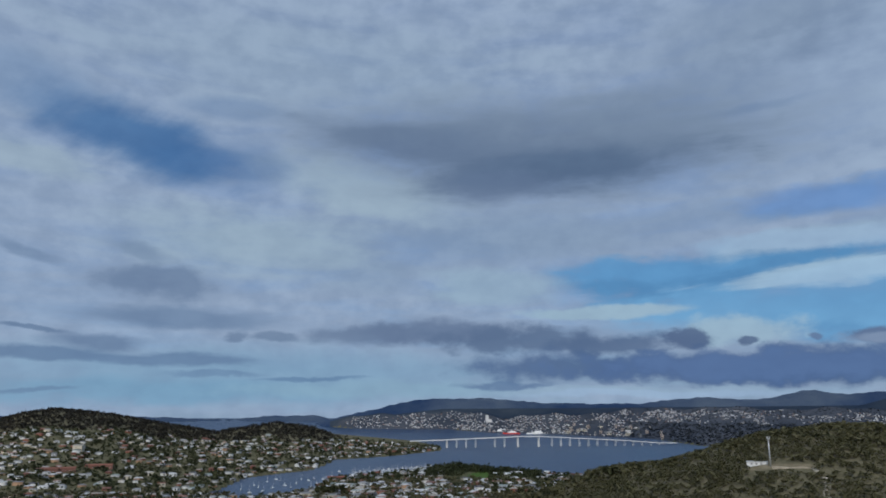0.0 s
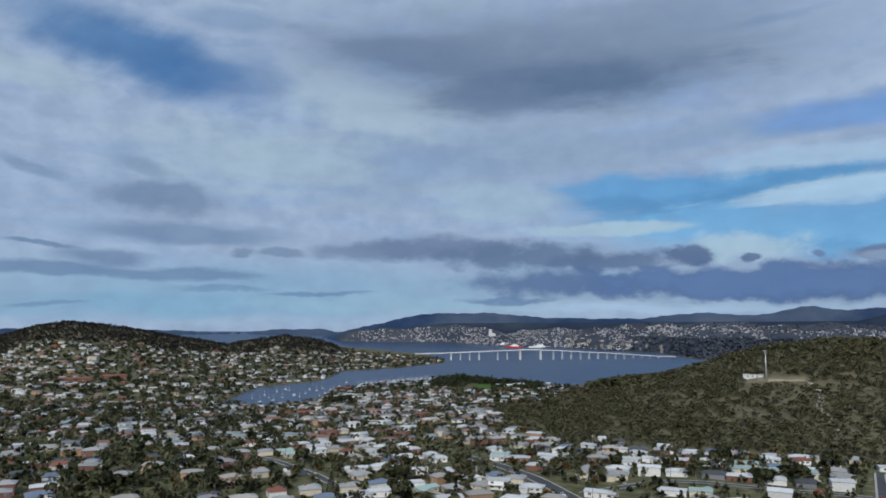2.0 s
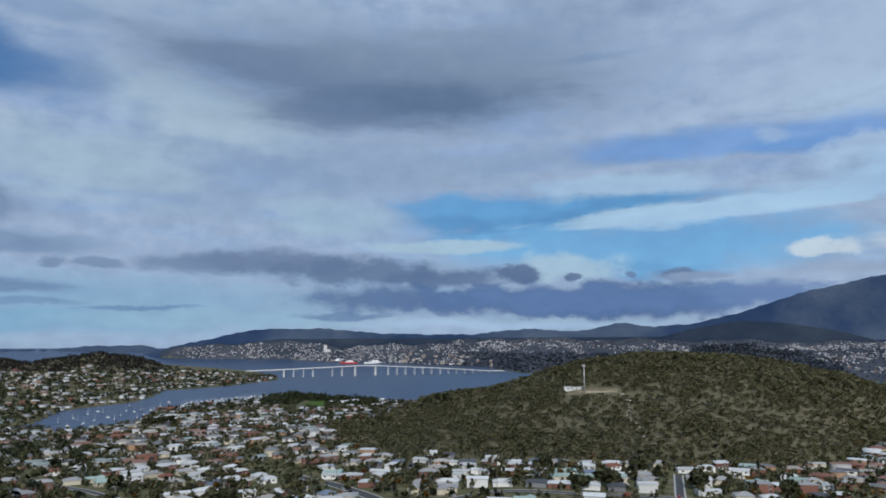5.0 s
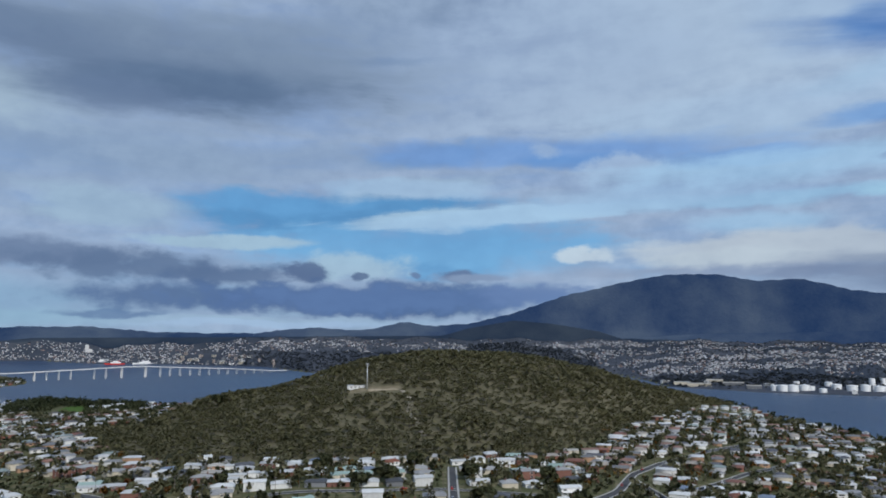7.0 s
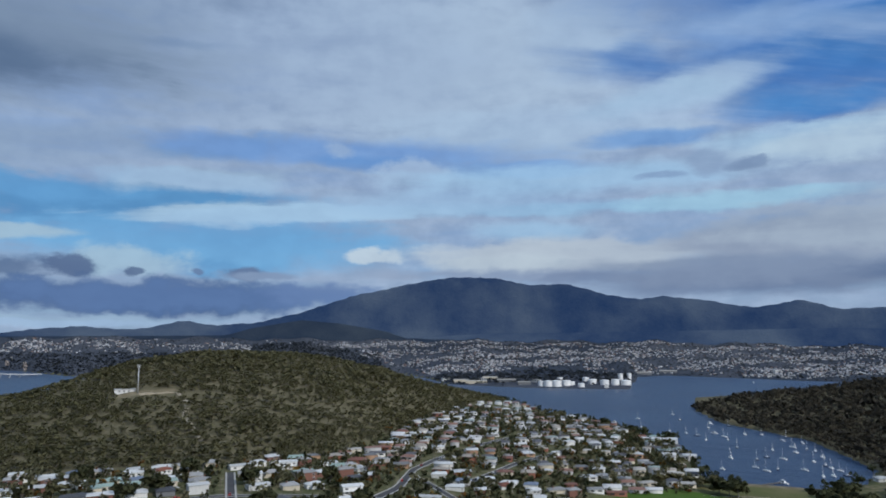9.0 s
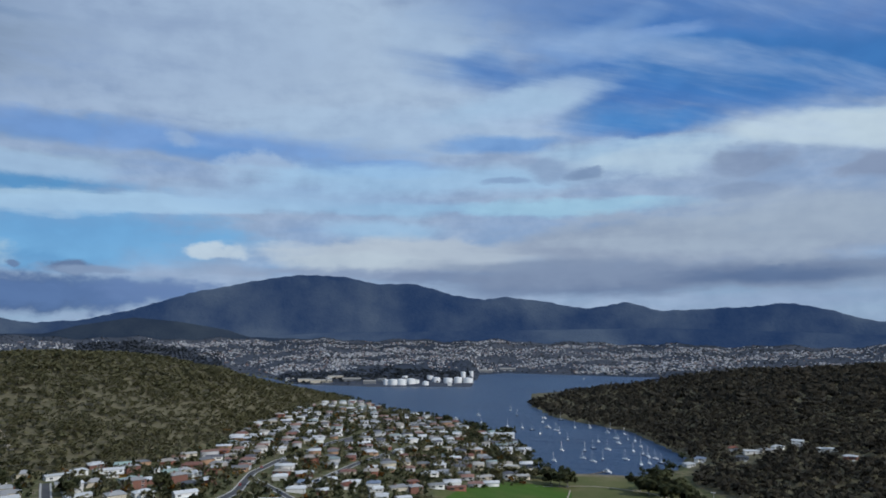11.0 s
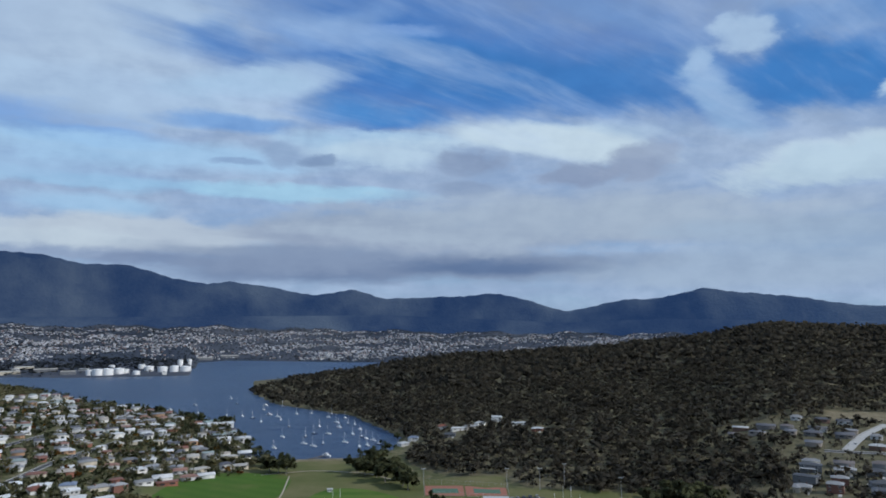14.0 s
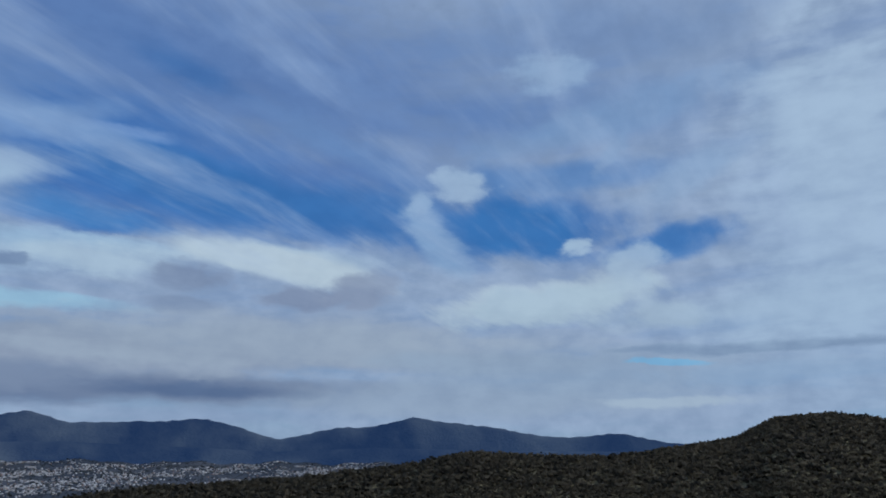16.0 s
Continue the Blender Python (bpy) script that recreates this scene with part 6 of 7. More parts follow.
def pier_walk(name, label, p, q, wide, high, step):
    """A timber jetty on piles."""
    o = thing(name, label, "jetty")
    d = (q - p)
    L = d.length
    o.matrix_basis = Matrix.Translation(Vector((p.x, p.y, 0))) @ pose(0, 0, 0, 0, 0, math.degrees(math.atan2(d.y, d.x)))
    s = Shape()
    n = int(L / 1.2)
    for i in range(n):
        s.box(i * 1.2, -wide / 2, high, i * 1.2 + 1.12, wide / 2, high + 0.15)
    s.part("deck", M_TIMBER, o)
    for i in range(int(L / step) + 1):
        for y in (-wide / 2 + 0.2, wide / 2 - 0.2):
            Shape().tube([(i * step, y, -3, 0.18), (i * step, y, high + 0.8, 0.16)], 6).part("pile", M_TIMBER, o)


pier_walk("jetty", "dark timber jetty at the head of the bay", polar(70.25, float(sea_r(-10.3))), polar(72.1, float(sea_r(-9.9))), 2.6, 1.0, 5.0)
pier_walk("wharf", "long low tanker wharf off the tank farm", polar(55.0, float(sea_r(-3.85))), polar(61.3, float(sea_r(-3.92))), 5.0, 2.6, 24.0)
for k in range(3):
    pier_walk("marina_walkway", "narrow marina walkway between moored yachts", polar(-7.0 + k * 1.9, float(sea_r(-4.95 + 0.15 * k))), polar(-5.4 + k * 1.9, float(sea_r(-4.5 + 0.14 * k))), 2.0, 0.6, 12.0)


# ---- tank farm ----
def tank(az, el, dia, high):
    r = where(az, el)
    o = thing("storage_tank", "white cylindrical storage tank on the far shore", "tank", "tank farm")
    o.matrix_basis = Matrix.Translation(lay(az, r, -0.5))
    R, high = dia * 0.41, high * 0.8
    shell = Shape().tube([(0, 0, 0, R), (0, 0, high, R)], 28, cap=False).part("shell", M_TANK, o, soft=True)
    Shape().tube([(0, 0, high, R + 0.25), (0, 0, high + 0.5, R + 0.25), (0, 0, high + R * 0.16, 0.4)], 28).part("roof", M_TANK, o)
    s = Shape()
    for i in range(14):
        a = -1.9 + i * 0.05
        s.box(R * math.cos(a) - 0.6, R * math.sin(a) - 0.9, i * high / 14, R * math.cos(a) + 0.6, R * math.sin(a), i * high / 14 + 0.25)
    s.part("stair", M_STEEL, shell)


for a, e, d, h in ((54.75, -3.5, 24, 18), (55.3, -3.52, 34, 20), (55.95, -3.52, 36, 21), (56.7, -3.45, 32, 19), (57.15, -3.42, 20, 14), (57.85, -3.55, 24, 13), (58.7, -3.3, 32, 17),
                   (59.65, -3.38, 34, 18), (60.45, -3.38, 30, 21), (61.25, -3.36, 38, 17), (60.85, -2.98, 20, 24), (61.5, -2.95, 18, 26), (58.2, -3.1, 26, 14), (56.2, -3.1, 22, 14)):
    tank(a, e, d, h)


def shed(az, el, w, d, h, wall, roof, label, turn, name="shed", category="shed"):
    o = thing(name, label, category)
    o.matrix_basis = Matrix.Translation(lay(az, where(az, el))) @ pose(0, 0, 0, 0, 0, turn)
    s = Shape().box(-w / 2, -d / 2, -2, w / 2, d / 2, h)
    for x in (-w / 2 + 0.02, w / 2 - 0.02):
        s.add([(x, -d / 2, h), (x, d / 2, h), (x, 0, h + d * 0.108)], [(0, 1, 2)])
    s.part("wall", wall, o)
    hip_roof(Shape(), -w / 2, -d / 2, w / 2, d / 2, h, 0.3, 0.5, True).part("roof", roof, o)
    n = max(2, int(w / 6))
    for i in range(n):
        window_part(o, -w / 2 + (i + 0.5) * w / n, -d / 2 - 0.03, min(h * 0.55, 1.8), 1.8, 1.2, 0)
    return o


for a, e, w, d in ((52.0, -3.2, 60, 22), (49.6, -3.3, 70, 20), (48.4, -3.2, 50, 18), (53.4, -3.4, 40, 20), (62.6, -2.55, 60, 24), (64.4, -2.4, 70, 25), (50.7, -3.0, 50, 20)):
    shed(a, e, w, d, 8, W_CREAM if a < 52 else W_GREY, R_BEIGE if a > 49 else R_GREY, "long pale industrial shed on the far shore", -a)


# ---- playing fields by the bay ----
def turf_material(dark, light, turn, wide):
    m, t, b = material("mown_turf", 0.9)
    g = t.nodes.new("ShaderNodeNewGeometry")
    mp = t.nodes.new("ShaderNodeMapping")
    mp.inputs["Rotation"].default_value = (0, 0, radians(turn))
    t.links.new(g.outputs["Position"], mp.inputs[0])
    w = t.nodes.new("ShaderNodeTexWave")
    w.wave_profile = "SIN"
    w.inputs["Scale"].default_value = 0.157 / wide
    w.inputs["Distortion"].default_value = 0.3
    t.links.new(mp.outputs[0], w.inputs["Vector"])
    c = ramp(t, w.outputs["Fac"], [(0.42, dark), (0.58, light)])
    n1, n2 = noise_tex(t, 0.03, 5, 0.6), noise_tex(t, 1.5, 3)
    c = mixc(t, ramp(t, n1, [(0.5, (0, 0, 0)), (0.72, (0.5,) * 3)]), c, (0.14, 0.13, 0.05))
    c = mixc(t, 0.2, c, ramp(t, n2, [(0.3, (0.03, 0.06, 0.015)), (0.7, (0.12, 0.16, 0.05))]))
    t.links.new(c, b.inputs["Base Color"])
    b.inputs["Specular IOR Level"].default_value = 0.08
    return m


def patch(name, text, mat, lift, label, category, smooth_times=3):
    P = np.array([polar(a, where(a, e))[:2] for a, e in pairs(text)])
    for _ in range(smooth_times):
        Q = np.roll(P, -1, 0)
        P = np.stack([0.75 * P + 0.25 * Q, 0.25 * P + 0.75 * Q], 1).reshape(-1, 2)
    c, n = P.mean(0), len(P)
    rings = [c + (P - c) * k for k in (0.25, 0.5, 0.75, 1.0)]
    V = [c] + [p for R in rings for p in R]
    V = np.array(V)
    V = np.concatenate([V, (ground_xy(V[:, 0], V[:, 1]) + lift)[:, None]], 1)
    F = [(0, 1 + i, 1 + (i + 1) % n) for i in range(n)]
    for k in range(3):
        F += [(1 + k * n + i, 1 + (k + 1) * n + i, 1 + (k + 1) * n + (i + 1) % n, 1 + k * n + (i + 1) % n) for i in range(n)]
    return tagged(mesh_part(name, V, F, mat), label, category, kind="structure")


M_TURF = turf_material((0.052, 0.108, 0.014), (0.060, 0.118, 0.016), 20, 9.0)
M_TURF2 = turf_material((0.060, 0.118, 0.018), (0.092, 0.150, 0.026), -8, 11.0)
patch("playing_field", "58.6:-12.4 61.2:-11.1 65:-10.85 69:-11.25 69.35:-11.87 67.9:-13.2 64.06:-13.7 58.8:-13.3", M_TURF, 0.12, "bright green mown playing field by the bay", "field")
patch("playing_field", "69.6:-14.6 70.1:-13.2 71.8:-12.35 74.8:-12.4 78.3:-13.3 81.0:-14.6 80:-15.6 71:-15.6", M_TURF2, 0.12, "green striped playing field with goal posts", "field")
patch("playing_field", "83.2:-15.4 85.2:-13.75 89.9:-13.5 94.3:-13.75 97:-14.6 95:-15.8 86:-16", M_TURF2, 0.12, "green striped oval with white goal posts", "field")
patch("car_park", "80.5:-13.9 83.5:-13.3 88.9:-12.95 89.2:-13.2 85.5:-13.65 83.2:-14.6 82:-15.4 81.3:-14.6", M_ASPH, 0.16, "grey asphalt car park by the courts", "car park", 1)
draped("path", road_line("66.5:-11.2 71:-11.0 75:-11.3 77.5:-11.9"), 2.2, M_GRAVEL, 0.2, "pale gravel path across the grass", "path")
draped("path", road_line("69.1:-11.4 68.6:-12.6 67.5:-14.2"), 1.2, M_GRAVEL, 0.2, "pale path between the playing fields", "path")
patch("tennis_court", "79.6:-12.3 82.6:-12.3 82.75:-13.05 79.65:-13.0", M_COURT_R, 0.2, "red tennis court with green surround", "court", 0)
patch("tennis_court", "82.75:-12.3 86.0:-12.4 86.1:-13.0 82.9:-13.05", M_COURT_R, 0.2, "faded red tennis court", "court", 0)
patch("court_surface", "80.2:-12.5 82.2:-12.5 82.3:-12.85 80.2:-12.85", M_COURT_G, 0.24, "green playing surface of the court", "court", 0)
patch("court_surface", "83.4:-12.5 85.5:-12.55 85.6:-12.85 83.5:-12.85", M_COURT_G, 0.24, "green playing surface of the court", "court", 0)


def court_fence(text):
    o = thing("court_fence", "tall wire fence on steel posts round the courts", "fence")
    P = [polar(a, where(a, e)) for a, e in pairs(text)]
    P.append(P[0])
    for p, q in zip(P[:-1], P[1:]):
        n = max(1, int((q - p).length / 5))
        for i in range(n):
            c = p + (q - p) * (i / n)
            Shape().tube([(c.x, c.y, 3, 0.06), (c.x, c.y, 9.2, 0.06)], 5).part("post", M_STEEL, o)
        for h in (6.5, 9.0):
            Shape().beam((p.x, p.y, h), (q.x, q.y, h), 0.07).part("rail", M_STEEL, o)


court_fence("79.55:-12.2 86.1:-12.3 86.25:-13.1 79.6:-13.1")
shed(85.2, -13.45, 19, 9, 3.4, M_TEAL, R_PALE, "pale blue clubhouse beside the courts", -84, "clubhouse", "clubhouse")
shed(82.3, -13.75, 12, 8, 3.4, W_BRICK, R_RED, "small red brick pavilion with a red roof", -70, "pavilion", "pavilion")
shed(72.2, -12.6, 3.6, 3.0, 2.4, W_WHITE, R_PALE, "small white scorer's hut on the grass", -60, "hut", "hut")


def goal(az, el, high):
    o = thing("goal_post", "tall white goal post on the oval", "goal post", "goal posts")
    o.matrix_basis = Matrix.Translation(lay(az, where(az, el)))
    post = Shape().tube([(0, 0, -0.3, 0.16), (0, 0, high, 0.12)], 8).part("post", M_WHITE, o)
    Shape().tube([(0, 0, 0, 0.32), (0, 0, 1.9, 0.32)], 10).part("padding", M_TEAL, post)


for a, e, h in ((89.73, -13.5, 8), (90.39, -13.5, 14), (91.01, -13.5, 14), (91.68, -13.5, 8), (71.87, -13.75, 7), (72.46, -13.6, 12), (73.02, -13.6, 12), (73.58, -13.75, 7)):
    goal(a, e, h)


def floodlight(az, el, high):
    o = thing("floodlight", "tall steel floodlight pole beside the oval", "floodlight", "floodlights")
    o.matrix_basis = Matrix.Translation(lay(az, where(az, el))) @ pose(0, 0, 0, 0, 0, -az)
    Shape().tube([(0, 0, -0.3, 0.2), (0, 0, high, 0.11)], 8).part("pole", M_STEEL, o)
    arm = Shape().box(-1.6, -0.1, high, 1.6, 0.1, high + 0.2).part("crossarm", M_STEEL, o)
    for x in (-1.4, 0, 1.4):
        Shape().box(x - 0.35, -0.4, high + 0.2, x + 0.35, 0.1, high + 0.75).part("lamp", M_WHITE, arm)


for a, e, h in ((94.79, -13.45, 21), (79.5, -12.2, 13), (86.05, -12.35, 15), (88.62, -12.5, 17), (90.5, -12.2, 18)):
    floodlight(a, e, h)


# ---- cars ----
def car_kind(label, paint):
    o = thing("car", label, "car", "parked cars")
    s = Shape()
    v = [(-0.88, -2.2, 0.35), (0.88, -2.2, 0.35), (0.88, 2.2, 0.35), (-0.88, 2.2, 0.35), (-0.88, -2.2, 0.85), (0.88, -2.2, 0.85), (0.88, 2.15, 0.8), (-0.88, 2.15, 0.8), (-0.9, 0.9, 0.95), (0.9, 0.9, 0.95)]
    s.add(v, [(3, 2, 1, 0), (0, 1, 5, 4), (2, 3, 7, 6), (4, 5, 9, 8), (8, 9, 6, 7), (0, 4, 8, 7, 3), (1, 2, 6, 9, 5)])
    s.part("body", paint, o)
    s = Shape().add([(-0.82, -1.7, 0.9), (0.82, -1.7, 0.9), (0.82, 0.95, 0.9), (-0.82, 0.95, 0.9), (-0.66, -1.2, 1.45), (0.66, -1.2, 1.45), (0.66, 0.25, 1.45), (-0.66, 0.25, 1.45)],
                    [(0, 1, 5, 4), (1, 2, 6, 5), (2, 3, 7, 6), (3, 0, 4, 7)])
    s.part("window", M_GLASS, o)
    Shape().box(-0.67, -1.21, 1.43, 0.67, 0.26, 1.48).part("roof", paint, o)
    for x in (-0.86, 0.86):
        for y in (-1.35, 1.4):
            q = Shape().tube([(0, 0, -0.11, 0.33), (0, 0, 0.11, 0.33)], 12).part("wheel", M_TYRE, o)
            q.matrix_basis = pose(x, y, 0.33, 0, 90, 0)
            Shape().tube([(0, 0, -0.12, 0.2), (0, 0, 0.12, 0.2)], 10).part("rim", M_STEEL, q)
    return o


CARS = [car_kind("white hatchback parked beside the kerb", M_WHITE), car_kind("silver hatchback parked beside the kerb", M_STEEL), car_kind("dark blue hatchback parked beside the kerb", M_NAVY), car_kind("red hatchback parked beside the kerb", M_REDHULL)]
cars_set = set()


def park(p, turn, k):
    z = float(ground_xy(p[0], p[1]))
    m = pose(p[0], p[1], z + 0.38, 0, 0, turn)
    if k in cars_set:
        copy_thing(CARS[k], m)
    else:
        cars_set.add(k)
        CARS[k].matrix_basis = m


for n, (a, e) in enumerate(pairs("86.47:-13.2 86.92:-13.15 87.36:-13.11 87.86:-13.06 88.39:-13.01 87.27:-13.4 88.53:-13.25 86.7:-13.42")):
    p = polar(a, where(a, e))
    park((p.x, p.y), -70, n % 3 if n != 3 else 2)
for nm, (pts, w) in ROAD_LINES.items():
    for (ax, ay), (bx, by) in zip(pts[:-1], pts[1:]):
        L = math.hypot(bx - ax, by - ay)
        turn = math.degrees(math.atan2(by - ay, bx - ax)) - 90
        for i in range(int(L / 42)):
            if RNG.random() < 0.75:
                t = (i + RNG.random()) * 42 / L
                sd = (w / 2 - 1.3) * (1 if RNG.random() < 0.5 else -1)
                park((ax + (bx - ax) * t - (by - ay) / L * sd, ay + (by - ay) * t + (bx - ax) / L * sd), turn, int(RNG.choice([0, 0, 1, 2, 3, 1])))


# ---- power poles ----
pole_one = thing("power_pole", "grey timber power pole with a crossarm", "power pole", "street power poles")
Shape().tube([(0, 0, -1, 0.17), (0, 0, 9.5, 0.12)], 7).part("pole", M_TIMBER, pole_one)
pole_arm = Shape().box(-1.2, -0.08, 8.8, 1.2, 0.08, 8.95).part("crossarm", M_TIMBER, pole_one)
for x in (-1.1, -0.4, 0.4, 1.1):
    Shape().tube([(x, 0, 8.95, 0.06), (x, 0, 9.15, 0.05)], 5).part("insulator", M_WHITE, pole_arm)
first = True
for nm, (pts, w) in ROAD_LINES.items():
    for (ax, ay), (bx, by) in zip(pts[:-1], pts[1:]):
        L = math.hypot(bx - ax, by - ay)
        for i in range(int(L / 38)):
            t, off = i * 38 / L, w / 2 + 1.9
            x, y = ax + (bx - ax) * t - (by - ay) / L * off, ay + (by - ay) * t + (bx - ax) / L * off
            m = pose(x, y, float(ground_xy(x, y)), 0, 0, math.degrees(math.atan2(by - ay, bx - ax)))
            if first:
                pole_one.matrix_basis, first = m, False
            else:
                copy_thing(pole_one, m)


# ---- far shore: ships, silo and city blocks ----
def ship(az, el, L, turn, hull, label):
    o = thing("ship", label, "ship")
    r = float(sea_r(el))
    o.matrix_basis = pose(*polar(az, r, float(sea_z(r))), 0, 0, turn)
    hull_shape(L, L * 0.17, 8).part("hull", hull, o)
    s = Shape().box(-L * 0.07, -L * 0.3, 7, L * 0.07, L * 0.2, 13).box(-L * 0.06, -L * 0.2, 13, L * 0.06, L * 0.08, 18)
    s.part("superstructure", M_WHITE, o)
    Shape().tube([(0, -L * 0.2, 13, 3), (0, -L * 0.21, 22, 2.4)], 12).part("funnel", hull, o)
    Shape().tube([(0, 0, 18, 0.5), (0, 0, 30, 0.3)], 6).part("mast", M_WHITE, o)


ship(5.35, -1.62, 95, 80, M_REDHULL, "red-hulled research ship at the city wharf")
ship(7.3, -1.62, 110, 95, M_WHITE, "white ferry at the city wharf")
ship(4.4, -1.5, 60, 75, M_WHITE, "small white ship off the city wharf")
sl = thing("silo", "tall pale concrete silo block on the far shore", "silo")
sl.matrix_basis = Matrix.Translation(lay(3.6, float(sea_r(-1.3)) + 20))
for k in range(4):
    Shape().tube([(k * 9 - 14, 0, -3, 4.6), (k * 9 - 14, 0, 34 if k < 2 else 16, 4.6)], 14).part("cylinder", M_CONC, sl)
Shape().box(-19, -5, 34, -1, 5, 39).part("headhouse", M_CONC, sl)


def block_kind(w, d, storeys, wall, label):
    o = thing("office_building", label, "building", "city blocks")
    h = storeys * 3.2
    Shape().box(-w / 2, -d / 2, -4, w / 2, d / 2, h).part("wall", wall, o)
    Shape().box(-w / 4, -d / 4, h, w / 4, d / 4, h + 3).part("plant_room", R_GREY, o)
    for k in range(storeys):
        Shape().box(-w / 2 + 0.8, -d / 2 - 0.15, k * 3.2 + 1.0, w / 2 - 0.8, -d / 2 + 0.1, k * 3.2 + 2.5).part("window_band", M_GLASS, o)
    return o


W_SALMON = house_mat("salmon_render", (0.46, 0.38, 0.33))
BLOCKS = [block_kind(34, 18, 6, W_CREAM, "cream city office block with bands of windows"), block_kind(22, 18, 10, W_SALMON, "tall salmon-coloured city tower"),
          block_kind(45, 20, 4, W_WHITE, "long white low city building"), block_kind(18, 16, 8, W_GREY, "grey city tower block")]
for n in range(46):
    a = 8.6 + 8.4 * RNG.random() ** 1.0 if n < 38 else 44 + 30 * RNG.random()
    rs = float(sea_r(city_el(a)))
    r = rs + 25 + 190 * RNG.random() ** 1.3
    k = n % 4 if n < 38 else 2
    m = pose(*polar(a, r, float(ground(a, r))), 0, 0, -a + float(RNG.normal(0, 25)))
    if n < 4:
        BLOCKS[k].matrix_basis = m @ Matrix.Diagonal((0.6, 0.6, 0.55, 1))
    else:
        copy_thing(BLOCKS[k], m)


# ---- the sports ground by the marina ----
patch("sports_ground", "1.6:-4.95 2.2:-4.5 4:-4.42 6.1:-4.5 6.6:-4.8 5:-5.0 3:-5.08", M_TURF, 0.5, "green sports ground among dark trees by the shore", "field")
shed(4.6, -4.72, 40, 14, 5, W_WHITE, R_PALE, "white grandstand on the sports ground", -4, "grandstand", "grandstand")
shed(5.7, -4.6, 26, 12, 5, W_WHITE, R_PALE, "white clubhouse on the sports ground", -4, "clubhouse", "clubhouse")

# ---- houses above the bay and larger single buildings ----
for n, (a, r) in enumerate(BAY_HOUSES):
    copy_thing(KINDS[(4, 6, 0, 1, 6, 2, 9, 0, 12, 3)[n % 10]], pose(*polar(a, r, float(ground(a, r)) + 0.5), 0, 0, -a + 20 * math.sin(n * 2.0)))
shed(63.9, -7.55, 34, 16, 5, W_WHITE, R_PALE, "large white hall near the point", -60, "hall", "hall")
shed(63.3, -7.35, 26, 12, 4.5, W_CREAM, R_GREEN, "cream hall with a pale green roof", -30, "hall", "hall")
shed(-27.5, -3.95, 60, 18, 7, W_BRICK, R_RED, "long red brick school building", 25, "school", "school")
shed(-24.9, -3.8, 46, 16, 7, W_BRICK, R_RED, "red brick school block", 20, "school", "school")
shed(-8.2, -5.0, 36, 18, 6, W_BRICK, R_RED, "large red brick hall near the shore", 10, "hall", "hall")
shed(-12.0, -6.9, 40, 20, 5, W_BRICK, R_RED, "wide building with a dark red roof", 12, "hall", "hall")
shed(-26.4, -2.6, 22, 16, 13, W_CREAM, R_BEIGE, "tall cream building on the far slope", 0, "apartment_block", "building")


# ---- garden trees ----
def tree_kind(name, label, kind, n, leaf, h, w, mat, group):
    o = thing(name, label, "tree", group)
    rng = np.random.default_rng(len(bpy.data.objects))
    cr = crown_template(n, leaf, kind, rng)
    v = cr.reshape(-1, 3) * np.array([w, w, h])
    if kind == "gum":
        v[:, 2] -= 0.1 * h
    q = mesh_part("crown", v, [(4 * i, 4 * i + 1, 4 * i + 2, 4 * i + 3) for i in range(n)], mat, o)
    mid = cr.mean(1, keepdims=True)
    nn = (mid - np.array([0, 0, 0.35])) * 1.0
    nn = nn / np.linalg.norm(nn, axis=2, keepdims=True) + (cr - mid) * 1.5 + np.array([0, 0, 0.7])
    nn = np.broadcast_to(nn, cr.shape).reshape(-1, 3)
    nn = nn / np.linalg.norm(nn, axis=1, keepdims=True)
    at = q.data.attributes.new("tint", "FLOAT", "POINT")
    at.data.foreach_set("value", np.full(len(v), float(rng.uniform(0.2, 0.6)), np.float32))
    q.data.normals_split_custom_set_from_vertices(nn.astype(np.float32))
    s = Shape()
    s.tube([(0, 0, -0.8, h * 0.03), (h * 0.01, 0, h * 0.25, h * 0.022), (h * 0.02, h * 0.01, h * 0.6, h * 0.01)], 7, cap=False)
    for k in range(4):
        a = k * 1.7
        s.beam((h * 0.012, 0, h * (0.25 + 0.07 * k)), (w * 0.26 * math.cos(a), w * 0.26 * math.sin(a), h * (0.45 + 0.08 * k)), h * 0.018)
    s.part("trunk", M_BARK, o)
    return o


TREES = [tree_kind("gum_tree", "spreading olive-green gum tree in a garden", "gum", 420, 0.085, 11, 13, M_GUM, "garden trees"),
         tree_kind("gum_tree", "tall grey-green gum tree", "gum", 460, 0.085, 14, 15, M_DARK, "garden trees"),
         tree_kind("round_tree", "dense dark-leaved round garden tree", "round", 300, 0.085, 8, 9, M_DARK, "garden trees"),
         tree_kind("cypress", "tall dark conical cypress", "cone", 200, 0.05, 14, 12, M_DARK, "garden trees"),
         tree_kind("autumn_tree", "garden tree in orange autumn leaf", "round", 180, 0.085, 7, 7, M_AUTUMN, "garden trees"),
         tree_kind("shrub_tree", "low green garden tree", "round", 150, 0.1, 5.5, 6.5, M_GUM, "garden trees")]
trees_set = set()


def plant(k, x, y, size=1.0):
    z = float(ground_xy(x, y))
    m = pose(x, y, z, 0, 0, float(RNG.uniform(0, 360)))
    ob = TREES[k]
    if k in trees_set:
        ob = copy_thing(TREES[k], m)
    else:
        trees_set.add(k)
        ob.matrix_basis = m
    ob.scale = (size, size, size * float(RNG.uniform(0.9, 1.15)))


def plant_at(k, text, size):
    for a, e in pairs(text):
        p = polar(a, where(a, e))
        plant(k, p.x, p.y, size * float(RNG.uniform(0.85, 1.15)))


